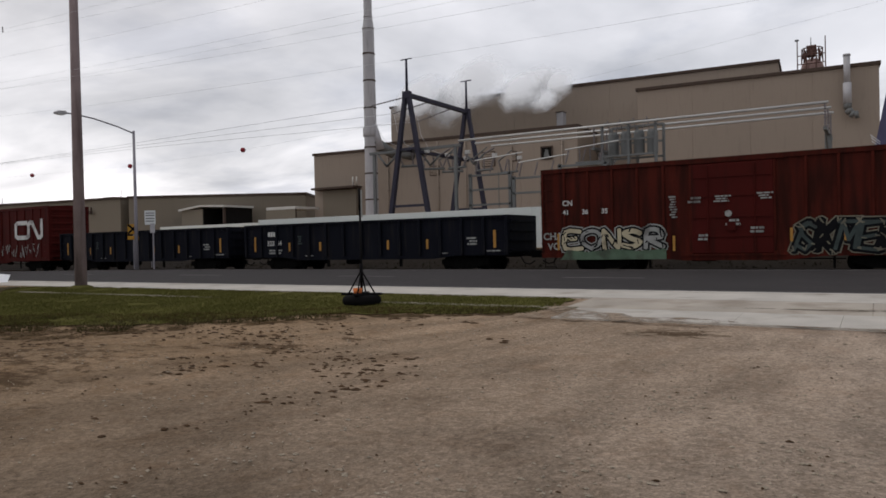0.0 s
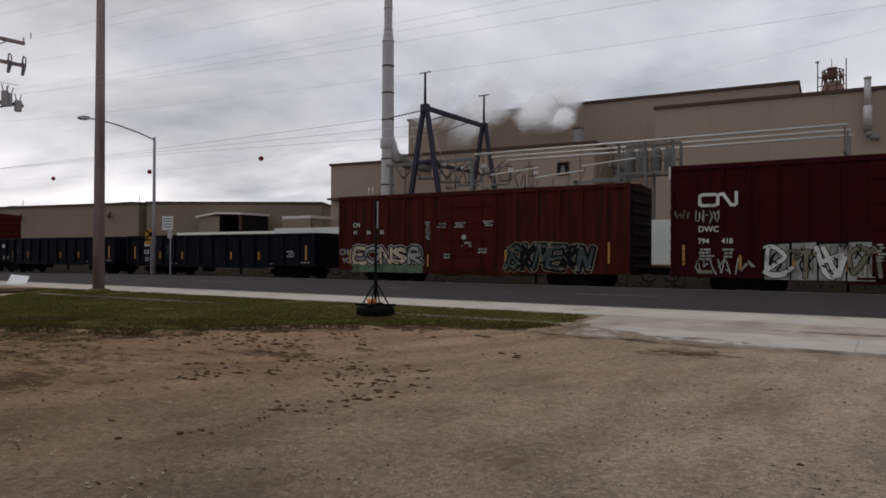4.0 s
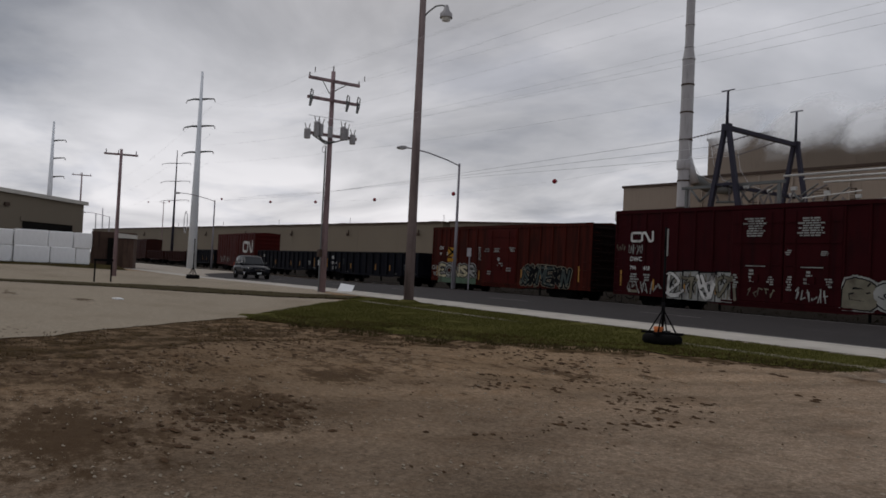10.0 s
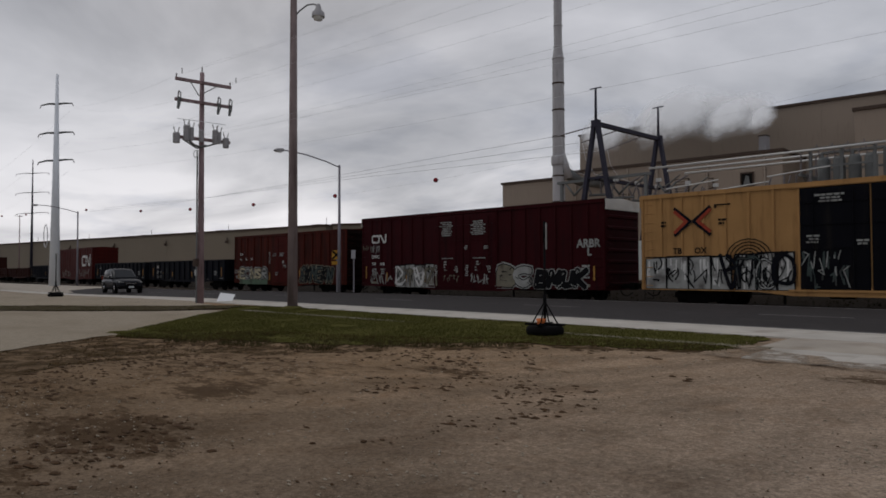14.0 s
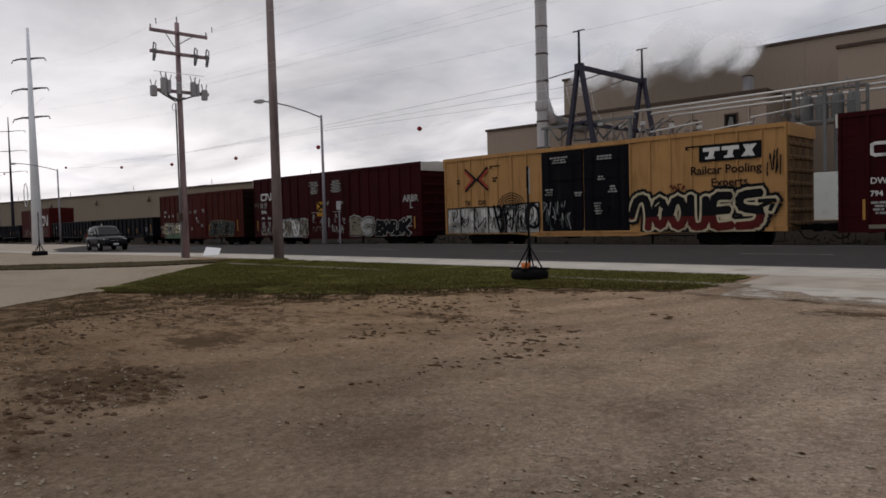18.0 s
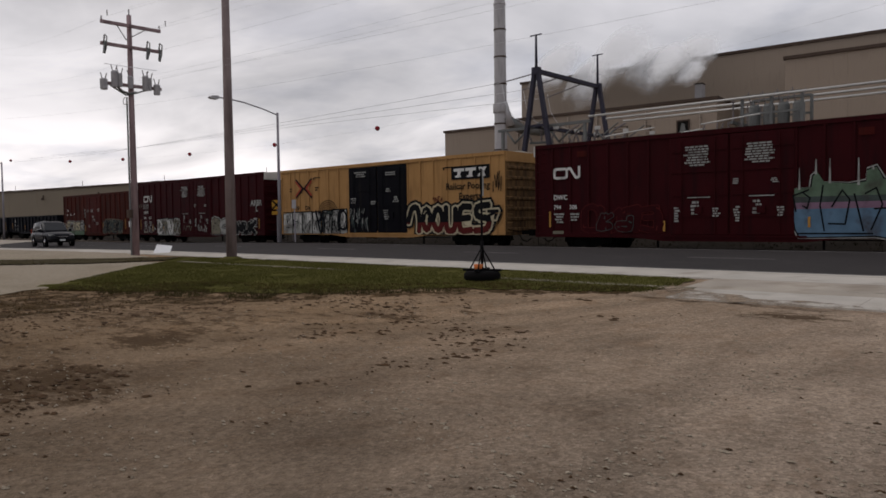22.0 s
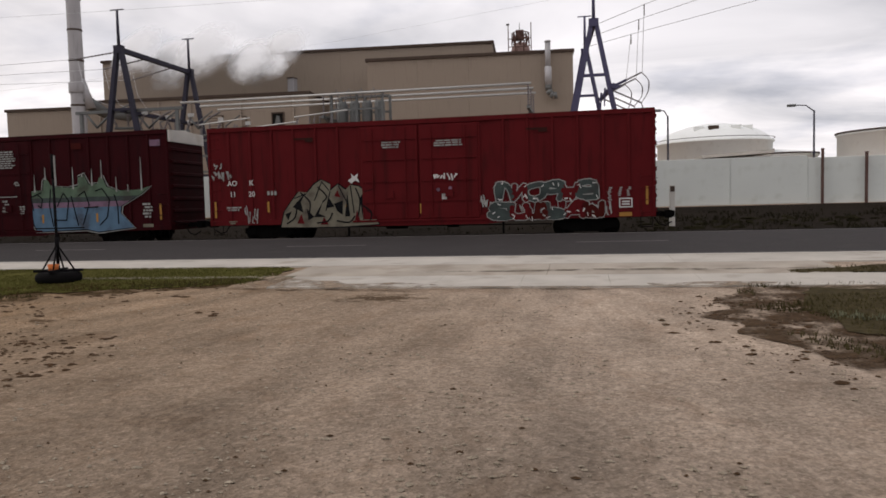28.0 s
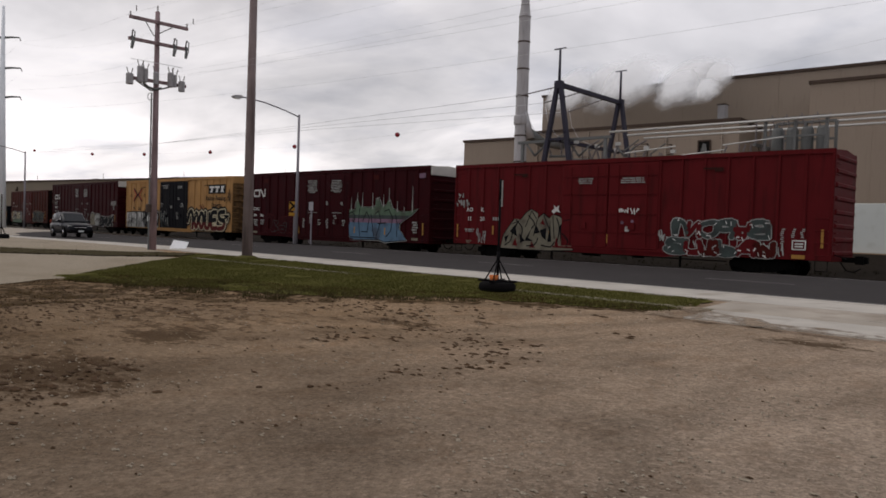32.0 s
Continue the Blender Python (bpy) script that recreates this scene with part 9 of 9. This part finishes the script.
blades("brush", [(-46, 33.2), (2.5, 33.2), (2.5, 36.5), (-46, 36.5)], 900, 0.16, 0.02, "bush", "dry weeds along the track bed", 7, 0.4)


for k, (x, y) in enumerate(((3.3, 9.72), (4.05, 8.8), (3.55, 9.6))):
    blades("weed_tuft", [(x - 0.18, y - 0.12), (x + 0.18, y - 0.12), (x + 0.18, y + 0.12), (x - 0.18, y + 0.12)], 16, 0.09, 0.012, "pale_weed", "pale weed tuft on the bank", 60 + k)


def scatter(name, spots, size, mat, label, seed, flat_=0.6):
    """Small stones or clods, each a dented lump, joined as one."""
    r = random.Random(seed)
    b = Build()
    for x, y, s in spots:
        s *= size
        z = lot_z(x, y) + 0.01
        n = len(b.v)
        a0 = r.uniform(0, 6.28)
        wide = r.uniform(0.9, 2.4)
        m = 6
        for lev, (rad, hh) in enumerate(((1.0, 0.0), (0.8, 0.55))):
            for k in range(m):
                a = a0 + 6.283 * k / m
                q = s * rad * r.uniform(0.45, 1.3)
                b.v.append((x + wide * q * math.cos(a), y + q * math.sin(a), z - 0.006 + s * hh * flat_ * r.uniform(0.7, 1.2)))
        b.v.append((x, y, z + s * flat_ * r.uniform(0.7, 0.9)))
        for k in range(m):
            j = (k + 1) % m
            b.f += [(n + k, n + j, n + m + j, n + m + k), (n + m + k, n + m + j, n + 2 * m)]
            b.s += [False, False]
    me = bpy.data.meshes.new(name)
    me.from_pydata(b.v, [], b.f)
    me.materials.append(M[mat])
    tagged(new(name, me), label, name.replace("_", " "), kind="stuff")


def make_scatter():
    r = random.Random(21)
    near = []
    while len(near) < 9000:
        d, a = 2.6 + 11 * r.random() ** 1.4, radians(r.uniform(-38, 92))
        x, y = -d * math.sin(a), d * math.cos(a)
        if y > 12 or inside(x, y, LAWN) or inside(x, y, LAWN_R):
            continue
        if noise.noise(Vector((x * 0.9, y * 0.9, 5.5))) + 0.5 * noise.noise(Vector((x * 2.6, y * 2.6, 1.5))) < r.uniform(-0.35, 0.35):
            continue
        near.append((x, y, 0.35 + r.random() ** 3 * 1.6))
    scatter("gravel_stones", near[:6500], 0.0092, "pale_gravel", "loose pale stones on the packed gravel", 22)
    scatter("dark_stones", near[6500:7200], 0.0085, "clod", "loose dark stones on the packed gravel", 23)
    # turf clods kicked out of the lawn's edge, and trampled lumps towards the pale lot
    clods = []
    while len(clods) < 2500:
        x, y = r.uniform(-17, -5), r.uniform(-0.5, 12.5)
        if inside(x, y, LAWN):
            continue
        k = 0.55 * noise.noise(Vector((x * 0.5, y * 0.5, 3.3))) + 0.4 * noise.noise(Vector((x * 1.9, y * 1.9, 7.7)))
        rim = 1.35 * x + 2.0 * y - 4.6  # grows towards the lawn
        band = 0.30 * math.exp(-((rim - 3.2) / 2.8) ** 2) + (0.26 if x < -10.5 else 0.0) + 0.42 * math.exp(-((x + 7.6) / 1.4) ** 2 - ((y - 2.2) / 1.3) ** 2)
        if k + band < 0.12 + 0.75 * r.random():
            continue
        clods.append((x, y, 0.3 + 1.35 * r.random() ** 2.4))
    scatter("dirt_clods", clods, 0.031, "clod", "trampled brown turf clods, darkened for their shaded sides", 24, 0.34)
    clods = []
    while len(clods) < 2600:
        x, y = r.uniform(1.0, 8), r.uniform(-1, 11.8)
        if inside(x, y, DIRT_R) or inside(x, y, LAWN_R):
            clods.append((x - 0.7 * r.random() ** 2, y - 0.6 * r.random(), 0.25 + 1.1 * r.random() ** 2.8))
    scatter("dirt_clods", clods, 0.032, "clod", "dark clods along the weedy bank", 25, 0.4)
    brush = []
    for k in range(160):
        brush.append((r.uniform(3, 32), r.uniform(33.6, 38), r.uniform(0.5, 2.0)))
    scatter("brush_litter", brush, 0.12, "bush", "dark brush litter and clods on the bank", 26, 0.7)


blades("grass", DIRT, 6000, 0.035, 0.010, "dry_turf", "short brown trampled turf beside the pale lot", 10, 0.42)
make_scatter()



def motions():
    """The train rolls to the left, its wheels turn, and the steam drifts."""
    times = [k * 2.0 for k in range(17)]
    for car, x in CARS:
        rows = []
        for t in times:
            u = x - run(t)
            a, c = bend_y(u - 6.5), bend_y(u + 6.5)
            rows.append((t, pose(u, TRACK_Y + (a + c) / 2, 0, 0, 0, math.degrees(math.atan2(c - a, 13.0)))))
        walk(car, rows)
    steps = [k * 0.2 for k in range(161)]
    for wheel, ax in AXLES:
        walk(wheel, [(t, pose(ax, 0, 0.425, 0, -math.degrees(run(t) / 0.425), 0)) for t in steps])
    for puff, x, y, z, phase, size in PUFFS:
        rows = []
        for k in range(17):
            t = 2.0 * k
            rows.append((t, pose(x - 0.9 * math.sin(0.21 * t + phase), y, z + 0.18 * size * math.sin(0.33 * t + 2 * phase), -32, 14 * math.sin(0.17 * t + phase), 0)))
        walk(puff, rows)


motions()
